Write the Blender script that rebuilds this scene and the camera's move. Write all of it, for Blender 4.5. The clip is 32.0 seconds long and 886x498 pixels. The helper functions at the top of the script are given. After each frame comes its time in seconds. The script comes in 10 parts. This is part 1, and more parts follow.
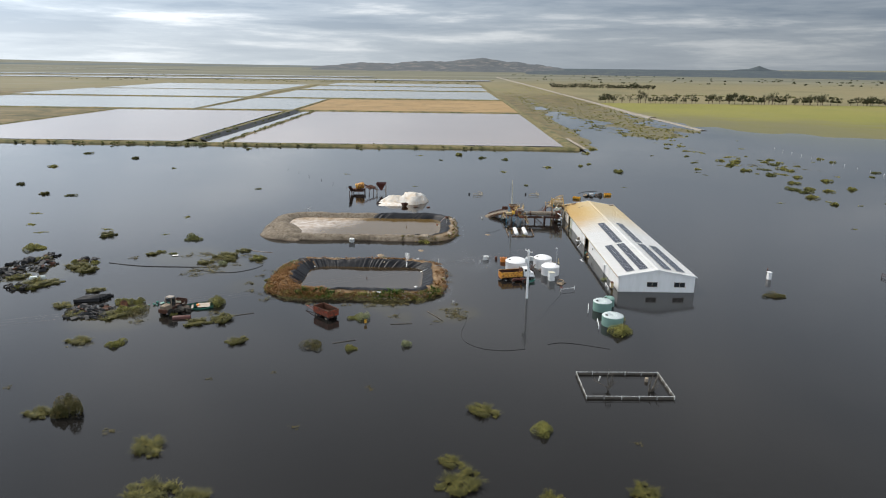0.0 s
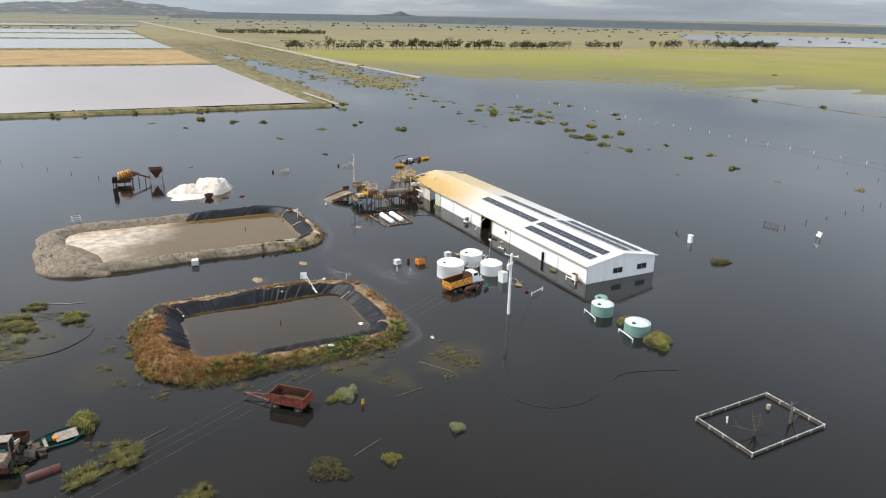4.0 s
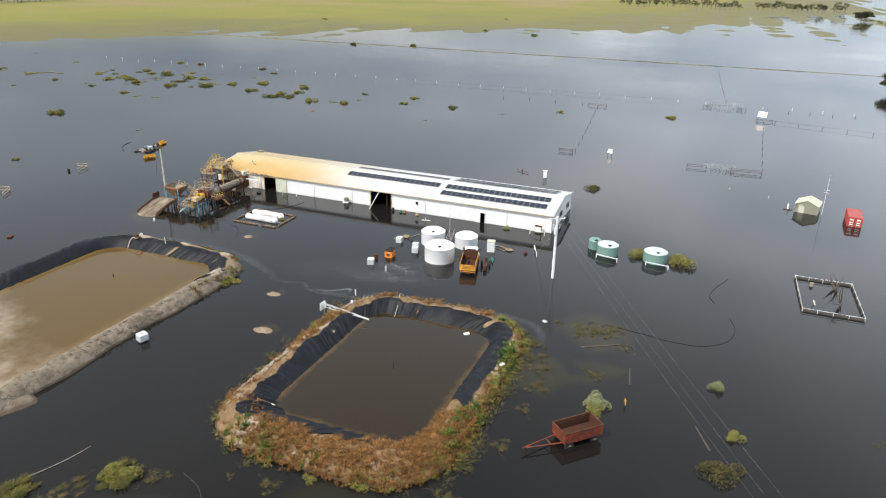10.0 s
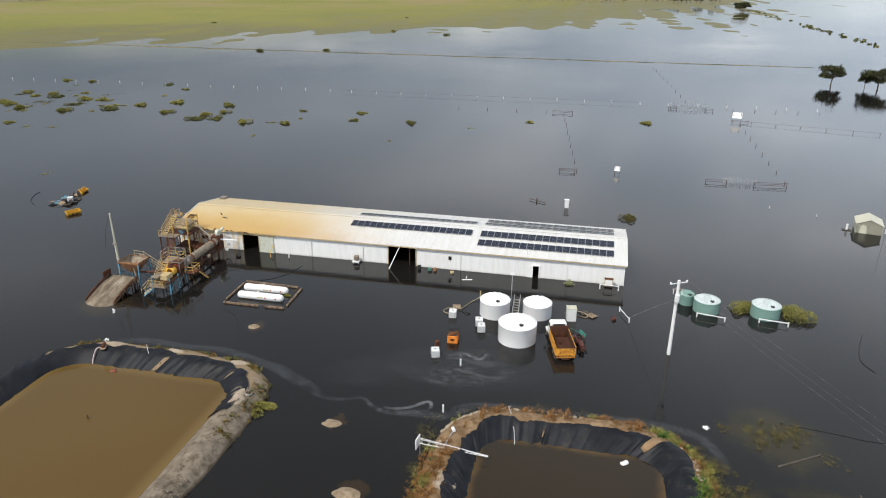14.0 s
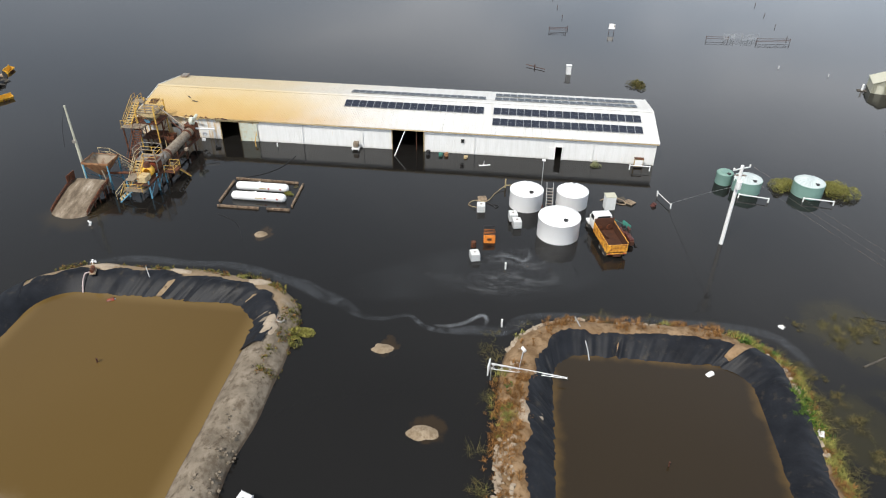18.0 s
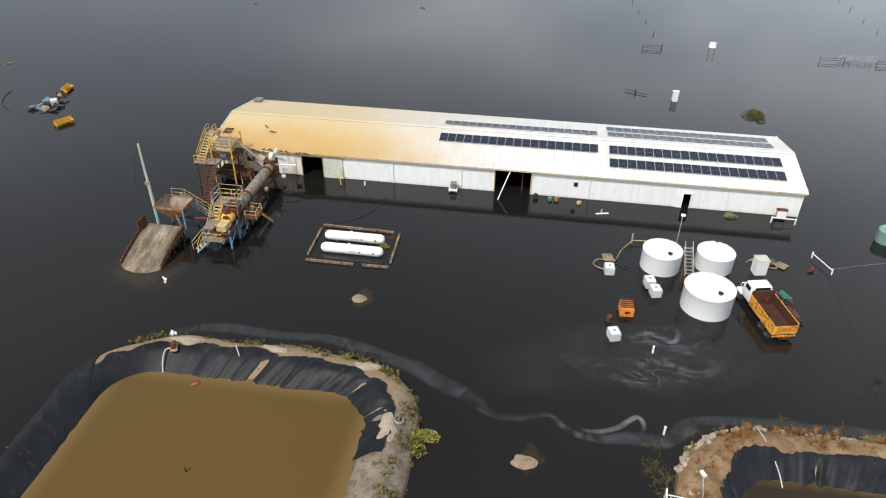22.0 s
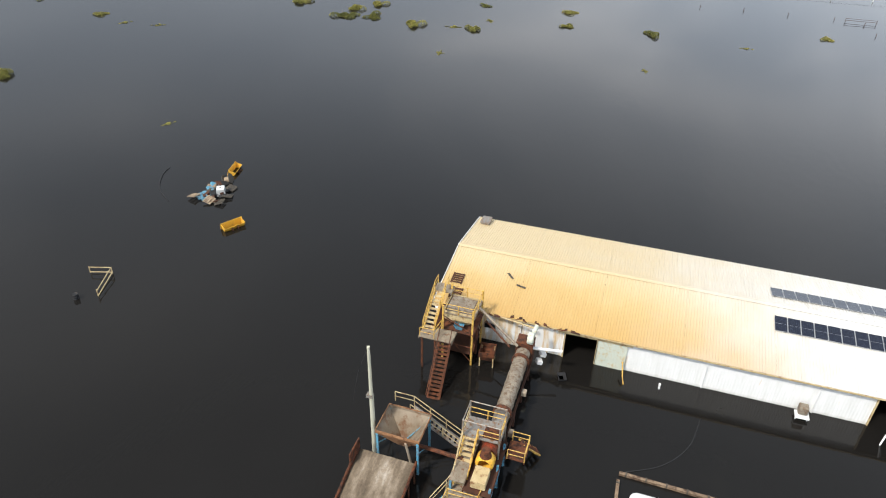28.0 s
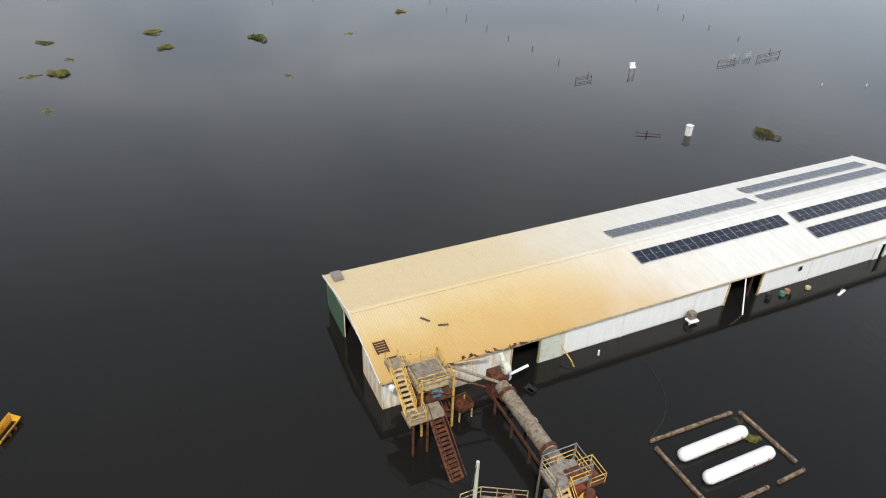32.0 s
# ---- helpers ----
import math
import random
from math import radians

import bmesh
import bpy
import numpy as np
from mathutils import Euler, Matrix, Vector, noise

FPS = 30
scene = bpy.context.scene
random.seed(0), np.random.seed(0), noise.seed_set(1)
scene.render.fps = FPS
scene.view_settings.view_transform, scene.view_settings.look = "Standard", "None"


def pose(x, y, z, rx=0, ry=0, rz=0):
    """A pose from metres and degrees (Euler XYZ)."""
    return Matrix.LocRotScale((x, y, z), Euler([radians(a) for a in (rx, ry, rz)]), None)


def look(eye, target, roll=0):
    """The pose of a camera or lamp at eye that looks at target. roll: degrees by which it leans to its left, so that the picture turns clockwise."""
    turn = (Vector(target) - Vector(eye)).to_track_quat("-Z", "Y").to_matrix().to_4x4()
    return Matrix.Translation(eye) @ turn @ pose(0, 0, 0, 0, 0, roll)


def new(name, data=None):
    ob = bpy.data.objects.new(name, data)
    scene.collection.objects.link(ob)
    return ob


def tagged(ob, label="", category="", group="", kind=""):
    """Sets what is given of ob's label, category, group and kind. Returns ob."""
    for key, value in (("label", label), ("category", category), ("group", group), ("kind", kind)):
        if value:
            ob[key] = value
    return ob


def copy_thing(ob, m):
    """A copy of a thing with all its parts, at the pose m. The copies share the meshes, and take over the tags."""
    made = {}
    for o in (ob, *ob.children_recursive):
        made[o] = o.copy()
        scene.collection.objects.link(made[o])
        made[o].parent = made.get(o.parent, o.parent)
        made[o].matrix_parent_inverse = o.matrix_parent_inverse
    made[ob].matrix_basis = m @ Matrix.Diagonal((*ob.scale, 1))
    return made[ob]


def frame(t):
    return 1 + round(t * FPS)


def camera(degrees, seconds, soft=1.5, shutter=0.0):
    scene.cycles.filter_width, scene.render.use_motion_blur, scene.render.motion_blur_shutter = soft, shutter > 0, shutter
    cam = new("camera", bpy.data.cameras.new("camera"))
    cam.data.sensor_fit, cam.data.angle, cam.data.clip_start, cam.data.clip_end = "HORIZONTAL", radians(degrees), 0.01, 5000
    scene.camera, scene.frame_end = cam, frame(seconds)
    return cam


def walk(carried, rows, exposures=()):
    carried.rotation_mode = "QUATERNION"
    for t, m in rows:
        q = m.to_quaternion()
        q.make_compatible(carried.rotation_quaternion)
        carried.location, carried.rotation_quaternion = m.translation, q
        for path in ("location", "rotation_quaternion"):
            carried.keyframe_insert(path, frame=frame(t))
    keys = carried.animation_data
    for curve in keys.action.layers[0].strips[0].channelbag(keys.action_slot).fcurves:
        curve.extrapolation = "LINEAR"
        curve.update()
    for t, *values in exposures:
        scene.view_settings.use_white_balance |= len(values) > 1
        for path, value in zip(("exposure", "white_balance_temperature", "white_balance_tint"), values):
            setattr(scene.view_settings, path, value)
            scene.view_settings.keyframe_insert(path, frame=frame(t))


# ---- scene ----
cam = camera(65.1, 32.0, 1.1)
PATH = [
    (0, (0.000, 0.000, 45.257), (-0.0141, 1.9325, 44.7421), 0.73),
    (0.5, (-4.878, 5.874, 45.175), (-4.7160, 7.8007, 44.6618), 0.84),
    (1, (-10.007, 11.713, 45.069), (-9.6927, 13.6117, 44.5255), 0.79),
    (1.5, (-15.305, 17.543, 44.952), (-14.8971, 19.4129, 44.3693), 0.84),
    (2, (-20.713, 23.451, 44.851), (-20.2144, 25.2895, 44.2414), 0.96),
    (2.5, (-25.981, 29.361, 44.782), (-25.3895, 31.1673, 44.1603), 1.08),
    (3, (-31.037, 35.305, 44.760), (-30.3406, 37.0712, 44.1322), 1.21),
    (3.5, (-35.732, 41.570, 44.758), (-34.9370, 43.2931, 44.1253), 1.27),
    (5.5, (-53.593, 65.471, 44.617), (-52.501, 67.018, 43.975), 1.6),
    (6, (-57.97, 70.865, 44.525), (-56.806, 72.36, 43.883), 1.6),
    (6.5, (-62.317, 76.049, 44.398), (-61.082, 77.45, 43.682), 1.8),
    (7, (-66.511, 81.11, 44.309), (-65.192, 82.413, 43.559), 1.9),
    (7.5, (-70.479, 85.976, 44.232), (-69.045, 87.151, 43.483), 1.9),
    (8, (-74.217, 90.791, 44.148), (-72.673, 91.819, 43.402), 1.8),
    (8.5, (-77.498, 95.726, 44.044), (-75.889, 96.652, 43.299), 1.7),
    (9, (-80.134, 100.979, 43.965), (-78.449, 101.76, 43.222), 1.5),
    (9.5, (-81.731, 106.342, 43.968), (-80.006, 107.031, 43.226), 1.4),
    (10, (-82.098, 111.497, 44.018), (-80.375, 112.188, 43.275), 1.2),
    (10.5, (-81.402, 116.393, 44.075), (-79.665, 117.048, 43.332), 1.1),
    (11, (-79.855, 121.142, 44.125), (-78.106, 121.766, 43.383), 0.9),
    (11.5, (-77.716, 125.593, 44.129), (-75.968, 126.221, 43.387), 0.7),
    (12, (-75.172, 129.752, 44.134), (-73.397, 130.295, 43.389), 0.6),
    (12.5, (-72.305, 133.799, 44.143), (-70.491, 134.193, 43.398), 0.5),
    (13, (-69.242, 137.566, 44.186), (-67.429, 137.959, 43.439), 0.3),
    (13.5, (-66.418, 140.883, 44.208), (-64.606, 141.28, 43.46), 0.4),
    (15.5, (-57.093, 150.94, 44.339), (-55.263, 151.26, 43.598), 0.3),
    (16, (-56.347, 152.564, 44.284), (-54.525, 152.786, 43.489), 0.6),
    (16.5, (-55.965, 153.725, 44.192), (-54.223, 153.935, 43.233), 0.5),
    (17, (-55.577, 154.864, 44.079), (-53.896, 155.063, 43.014), 0.6),
    (17.5, (-55.151, 156.173, 44.006), (-53.495, 156.365, 42.901), 0.8),
    (18, (-54.731, 157.546, 43.913), (-53.077, 157.717, 42.802), 0.9),
    (18.5, (-54.248, 158.95, 43.782), (-52.589, 159.06, 42.67), 0.8),
    (19, (-53.537, 160.363, 43.683), (-51.876, 160.428, 42.571), 0.8),
    (19.5, (-52.443, 161.743, 43.626), (-50.782, 161.81, 42.513), 0.8),
    (20, (-51.05, 163.119, 43.58), (-49.39, 163.189, 42.466), 0.7),
    (20.5, (-49.315, 164.578, 43.536), (-47.655, 164.649, 42.422), 0.7),
    (21, (-47.282, 166.028, 43.522), (-45.623, 166.101, 42.408), 0.7),
    (21.5, (-45.044, 167.552, 43.53), (-43.386, 167.638, 42.416), 0.6),
    (22, (-42.631, 169.156, 43.471), (-40.991, 169.404, 42.355), 0.7),
    (22.5, (-40.381, 170.75, 43.434), (-38.773, 171.16, 42.317), 0.9),
    (23, (-38.279, 172.505, 43.426), (-36.707, 173.036, 42.308), 1.0),
    (23.5, (-36.364, 174.353, 43.42), (-34.833, 174.993, 42.303), 1.1),
    (24, (-34.548, 176.248, 43.424), (-33.054, 176.971, 42.309), 1.1),
    (24.5, (-32.643, 178.197, 43.405), (-31.152, 178.929, 42.29), 1.0),
    (25, (-30.486, 180.227, 43.35), (-28.998, 180.967, 42.236), 0.8),
    (25.5, (-28.016, 182.479, 43.307), (-26.532, 183.226, 42.193), 0.5),
    (27.5, (-16.394, 193.105, 43.228), (-14.837, 193.697, 42.12), 1.0),
    (28, (-13.691, 195.949, 43.314), (-12.101, 196.454, 42.212), 1.1),
    (28.5, (-11.489, 199.025, 43.498), (-9.889, 199.506, 42.398), 1.3),
    (29, (-9.86, 202.389, 43.687), (-8.207, 202.647, 42.591), 1.3),
    (29.5, (-8.73, 206.022, 43.814), (-7.056, 206.065, 42.721), 1.7),
    (30, (-7.842, 209.832, 43.877), (-6.176, 209.671, 42.782), 1.9),
    (30.5, (-7.025, 213.848, 43.816), (-5.39, 213.493, 42.719), 2.2),
    (31, (-6.082, 217.888, 43.675), (-4.498, 217.353, 42.578), 2.3),
    (31.5, (-4.953, 221.831, 43.513), (-3.42, 221.164, 42.416), 2.4),
    (32, (-3.865, 225.879, 43.50), (-2.356, 225.154, 42.405), 2.0),
]
walk(cam, [(t, look(eye, target, roll)) for t, eye, target, roll in PATH], [(0, 0.40), (2, 0.66), (3, 0.74), (7, 0.81), (9, 0.78), (11, 0.68), (12, 0.58), (13, 0.46), (16, 0.28), (18, 0.52), (22, 0.48), (24, 0.70), (25.5, 0.76), (27.5, 0.69), (29, 0.69), (31, 0.36), (32, 0.36)])

# ---- light ----
SUN_FROM = Vector((-0.52, 0.32, 0.80)).normalized()
sun = new("sun", bpy.data.lights.new("sun", "SUN"))
sun.data.energy, sun.data.angle, sun.data.color = 2.9, radians(8), (1.0, 0.95, 0.87)
sun.matrix_world = look(SUN_FROM * 300, (0, 0, 0))

world = bpy.data.worlds.new("overcast_sky")
scene.world = world
world.use_nodes = True
wn, wl = world.node_tree.nodes, world.node_tree.links
wn.clear()
w_out, w_bg = wn.new("ShaderNodeOutputWorld"), wn.new("ShaderNodeBackground")
w_sky = wn.new("ShaderNodeTexSky")
w_sky.sky_type, w_sky.sun_disc = "NISHITA", False
w_sky.sun_elevation = math.asin(SUN_FROM.z)
w_sky.sun_rotation = math.atan2(SUN_FROM.x, SUN_FROM.y)
w_sky.air_density, w_sky.dust_density = 1.0, 2.0
w_co = wn.new("ShaderNodeTexCoord")
w_sep = wn.new("ShaderNodeSeparateXYZ")
wl.new(w_co.outputs["Generated"], w_sep.inputs[0])
w_lift = wn.new("ShaderNodeMath"); w_lift.operation = "ADD"; w_lift.inputs[1].default_value = 0.11
w_abs = wn.new("ShaderNodeMath"); w_abs.operation = "ABSOLUTE"
wl.new(w_sep.outputs["Z"], w_abs.inputs[0]); wl.new(w_abs.outputs[0], w_lift.inputs[0])
w_plane = wn.new("ShaderNodeVectorMath"); w_plane.operation = "DIVIDE"
w_comb = wn.new("ShaderNodeCombineXYZ")
for k in range(3):
    wl.new(w_lift.outputs[0], w_comb.inputs[k])
wl.new(w_co.outputs["Generated"], w_plane.inputs[0]); wl.new(w_comb.outputs[0], w_plane.inputs[1])
w_n = wn.new("ShaderNodeTexNoise")
w_n.inputs["Scale"].default_value, w_n.inputs["Detail"].default_value = 0.75, 7.0
w_n.inputs["Roughness"].default_value, w_n.inputs["Distortion"].default_value = 0.55, 0.5
wl.new(w_plane.outputs[0], w_n.inputs["Vector"])
w_ramp = wn.new("ShaderNodeValToRGB")
cr = w_ramp.color_ramp
cr.elements[0].position, cr.elements[0].color = 0.36, (0.285, 0.345, 0.42, 1)
cr.elements[1].position, cr.elements[1].color = 0.68, (0.84, 0.86, 0.87, 1)
mid = cr.elements.new(0.52); mid.color = (0.43, 0.485, 0.545, 1)
w_soft = wn.new("ShaderNodeMapRange")
w_soft.inputs["From Min"].default_value, w_soft.inputs["From Max"].default_value = 0.07, 0.17
w_soft.inputs["To Min"].default_value, w_soft.inputs["To Max"].default_value = 1.2, 0.46
wl.new(w_abs.outputs[0], w_soft.inputs["Value"])
w_c = wn.new("ShaderNodeMath"); w_c.operation = "SUBTRACT"; w_c.inputs[1].default_value = 0.52
w_k = wn.new("ShaderNodeMath"); w_k.operation = "MULTIPLY_ADD"; w_k.inputs[2].default_value = 0.52
# long flat streaks of cloud low over the skyline
w_flat = wn.new("ShaderNodeMapping")
w_flat.inputs["Scale"].default_value = (2.6, 2.6, 26.0)
wl.new(w_co.outputs["Generated"], w_flat.inputs[0])
w_n2 = wn.new("ShaderNodeTexNoise")
w_n2.inputs["Scale"].default_value, w_n2.inputs["Detail"].default_value = 1.5, 7.0
w_n2.inputs["Roughness"].default_value, w_n2.inputs["Distortion"].default_value = 0.6, 0.2
wl.new(w_flat.outputs[0], w_n2.inputs["Vector"])
w_nl = wn.new("ShaderNodeMapRange")
w_nl.inputs["From Min"].default_value, w_nl.inputs["From Max"].default_value = 0.09, 0.28
w_nl.inputs["To Min"].default_value, w_nl.inputs["To Max"].default_value = 0.85, 0.0
wl.new(w_abs.outputs[0], w_nl.inputs["Value"])
w_nm = wn.new("ShaderNodeMix")
wl.new(w_nl.outputs[0], w_nm.inputs[0]); wl.new(w_n.outputs["Fac"], w_nm.inputs[2]); wl.new(w_n2.outputs["Fac"], w_nm.inputs[3])
wl.new(w_nm.outputs[0], w_c.inputs[0]); wl.new(w_c.outputs[0], w_k.inputs[0]); wl.new(w_soft.outputs[0], w_k.inputs[1])
wl.new(w_k.outputs[0], w_ramp.inputs[0])
w_hor = wn.new("ShaderNodeMapRange")
w_hor.inputs["From Min"].default_value, w_hor.inputs["From Max"].default_value = 0.0, 0.06
w_hor.inputs["To Min"].default_value, w_hor.inputs["To Max"].default_value = 0.55, 0.0
wl.new(w_abs.outputs[0], w_hor.inputs["Value"])
w_low = wn.new("ShaderNodeMix"); w_low.data_type = "RGBA"
wl.new(w_hor.outputs[0], w_low.inputs[0]); wl.new(w_ramp.outputs[0], w_low.inputs[6])
w_low.inputs[7].default_value = (0.62, 0.655, 0.665, 1)
w_skys = wn.new("ShaderNodeMix"); w_skys.data_type = "RGBA"; w_skys.blend_type = "MULTIPLY"
w_skys.inputs[0].default_value = 1.0
wl.new(w_sky.outputs[0], w_skys.inputs[6]); w_skys.inputs[7].default_value = (0.09, 0.09, 0.09, 1)
w_mix = wn.new("ShaderNodeMix"); w_mix.data_type = "RGBA"
w_mix.inputs[0].default_value = 0.88
wl.new(w_skys.outputs[2], w_mix.inputs[6]); wl.new(w_low.outputs[2], w_mix.inputs[7])
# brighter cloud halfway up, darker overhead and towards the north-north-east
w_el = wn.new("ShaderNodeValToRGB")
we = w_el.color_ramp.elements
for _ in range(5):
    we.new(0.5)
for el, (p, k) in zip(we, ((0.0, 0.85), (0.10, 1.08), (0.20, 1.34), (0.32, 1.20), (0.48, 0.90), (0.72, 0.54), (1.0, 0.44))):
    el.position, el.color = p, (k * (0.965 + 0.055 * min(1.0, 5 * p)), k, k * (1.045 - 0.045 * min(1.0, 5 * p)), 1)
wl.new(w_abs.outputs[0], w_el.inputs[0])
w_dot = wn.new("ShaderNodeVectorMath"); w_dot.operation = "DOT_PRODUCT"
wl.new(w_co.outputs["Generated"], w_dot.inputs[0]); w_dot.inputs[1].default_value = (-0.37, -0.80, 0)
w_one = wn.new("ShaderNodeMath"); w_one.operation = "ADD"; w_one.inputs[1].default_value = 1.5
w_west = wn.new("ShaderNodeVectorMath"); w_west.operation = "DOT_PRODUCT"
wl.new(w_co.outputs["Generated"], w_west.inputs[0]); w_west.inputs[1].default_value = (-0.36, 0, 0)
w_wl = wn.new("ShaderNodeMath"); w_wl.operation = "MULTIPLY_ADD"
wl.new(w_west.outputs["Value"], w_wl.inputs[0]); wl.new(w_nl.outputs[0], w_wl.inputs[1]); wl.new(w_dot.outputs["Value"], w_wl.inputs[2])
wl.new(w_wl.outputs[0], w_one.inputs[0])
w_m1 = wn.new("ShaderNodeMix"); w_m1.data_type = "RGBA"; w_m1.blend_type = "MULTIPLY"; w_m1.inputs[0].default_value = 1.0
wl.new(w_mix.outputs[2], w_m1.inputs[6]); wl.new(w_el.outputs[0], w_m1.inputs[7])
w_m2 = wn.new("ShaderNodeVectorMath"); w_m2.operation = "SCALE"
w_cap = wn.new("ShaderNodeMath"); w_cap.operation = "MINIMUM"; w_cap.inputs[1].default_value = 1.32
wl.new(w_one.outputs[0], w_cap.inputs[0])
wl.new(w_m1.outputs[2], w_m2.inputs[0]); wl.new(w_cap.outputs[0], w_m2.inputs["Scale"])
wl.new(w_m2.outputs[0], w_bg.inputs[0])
w_bg.inputs[1].default_value = 1.2
wl.new(w_bg.outputs[0], w_out.inputs[0])


# ---- materials ----
def nodes_of(name):
    m = bpy.data.materials.new(name)
    m.use_nodes = True
    return m, m.node_tree.nodes, m.node_tree.links, m.node_tree.nodes["Principled BSDF"]


def link_noise(n, l, vec, scale, detail=4.0, rough=0.6):
    t = n.new("ShaderNodeTexNoise")
    t.inputs["Scale"].default_value, t.inputs["Detail"].default_value, t.inputs["Roughness"].default_value = scale, detail, rough
    l.new(vec, t.inputs["Vector"])
    return t.outputs["Fac"]


def ramp(n, l, fac, *stops):
    r = n.new("ShaderNodeValToRGB")
    e = r.color_ramp.elements
    while len(e) < len(stops):
        e.new(0.5)
    for el, (p, c) in zip(e, stops):
        el.position, el.color = p, (*c, 1) if len(c) == 3 else c
    l.new(fac, r.inputs[0])
    return r.outputs[0]


def mixc(n, l, fac, a, b, blend="MIX"):
    m = n.new("ShaderNodeMix")
    m.data_type, m.blend_type = "RGBA", blend
    for sock, val in ((0, fac), (6, a), (7, b)):
        if isinstance(val, (int, float)):
            m.inputs[sock].default_value = val
        elif isinstance(val, tuple):
            m.inputs[sock].default_value = (*val, 1)
        else:
            l.new(val, m.inputs[sock])
    return m.outputs[2]


def calc(n, l, op, a, b=0.0, clamp=False):
    m = n.new("ShaderNodeMath")
    m.operation, m.use_clamp = op, clamp
    for k, val in enumerate((a, b)):
        if isinstance(val, (int, float)):
            m.inputs[k].default_value = val
        else:
            l.new(val, m.inputs[k])
    return m.outputs[0]


def place_of(n, l, what="Object"):
    if what == "World":
        return n.new("ShaderNodeNewGeometry").outputs["Position"]
    return n.new("ShaderNodeTexCoord").outputs[what]


def fade(n, l, value, lo, hi):
    m = n.new("ShaderNodeMapRange")
    m.interpolation_type = "SMOOTHSTEP"
    m.inputs["From Min"].default_value, m.inputs["From Max"].default_value = lo, hi
    l.new(value, m.inputs["Value"])
    return m.outputs[0]


def surface(name, c1, c2, scale=1.5, rough=0.7, metal=0.0, bump=0.15, stain=None, amount=0.35, fine=25.0, space="Object", spec=0.5, vary=0.12):
    """A weathered surface: two tones mixed by coarse noise, fine grain, and optional stains of a third tone."""
    m, n, l, p = nodes_of(name)
    v = place_of(n, l, space)
    big, small = link_noise(n, l, v, scale, 5), link_noise(n, l, v, fine, 3)
    col = mixc(n, l, ramp(n, l, big, (0.32, (0, 0, 0)), (0.68, (1, 1, 1))), c1, c2)
    grain = ramp(n, l, small, (0.25, (1 - vary * 1.6,) * 3), (0.75, (1 + vary * 0.4,) * 3))
    col = mixc(n, l, 1.0, col, grain, "MULTIPLY")
    if stain:
        st = link_noise(n, l, v, scale * 2.3, 7, 0.7)
        col = mixc(n, l, ramp(n, l, st, (0.62 - amount * 0.35, (0, 0, 0)), (0.72 - amount * 0.25, (1, 1, 1))), col, stain)
    l.new(col, p.inputs["Base Color"])
    l.new(calc(n, l, "ADD", calc(n, l, "MULTIPLY", big, 0.25), rough - 0.12, True), p.inputs["Roughness"])
    p.inputs["Metallic"].default_value = metal
    p.inputs["Specular IOR Level"].default_value = spec
    if bump:
        b = n.new("ShaderNodeBump")
        b.inputs["Strength"].default_value, b.inputs["Distance"].default_value = bump, 0.05
        l.new(small, b.inputs["Height"])
        l.new(b.outputs[0], p.inputs["Normal"])
    return m


def damp(m, east=None):
    """Darker wet soil in a ragged band along the waterline; another soil east of the yard's track."""
    n, l = m.node_tree.nodes, m.node_tree.links
    p = n["Principled BSDF"]
    old = p.inputs["Base Color"].links[0].from_socket
    v = place_of(n, l, "World")
    s = n.new("ShaderNodeSeparateXYZ")
    l.new(v, s.inputs[0])
    rag = calc(n, l, "SUBTRACT", link_noise(n, l, v, 0.7, 4), 0.5)
    if east:
        old = mixc(n, l, calc(n, l, "MULTIPLY", fade(n, l, calc(n, l, "ADD", s.outputs[0], calc(n, l, "MULTIPLY", rag, 9.0)), -5.0, -1.5), 0.75), old, east)
    z = calc(n, l, "ADD", s.outputs[2], calc(n, l, "MULTIPLY", rag, 0.5))
    l.new(mixc(n, l, calc(n, l, "MULTIPLY", fade(n, l, z, 0.30, 0.10), 0.8), old, (0.045, 0.028, 0.016)), p.inputs["Base Color"])
    return m


def leafy(name, c1, c2, c3):
    m, n, l, p = nodes_of(name)
    r = n.new("ShaderNodeNewGeometry").outputs["Random Per Island"]
    big = link_noise(n, l, place_of(n, l), 1.2, 3)
    deep = tuple(0.55 * q for q in c3)
    col = ramp(n, l, r, (0.0, deep), (0.28, c3), (0.55, c1), (1.0, c2))
    col = mixc(n, l, ramp(n, l, big, (0.45, (0, 0, 0)), (0.62, (1, 1, 1))), col, c3)
    l.new(col, p.inputs["Base Color"])
    p.inputs["Roughness"].default_value = 0.7
    p.inputs["Specular IOR Level"].default_value = 0.25
    return m


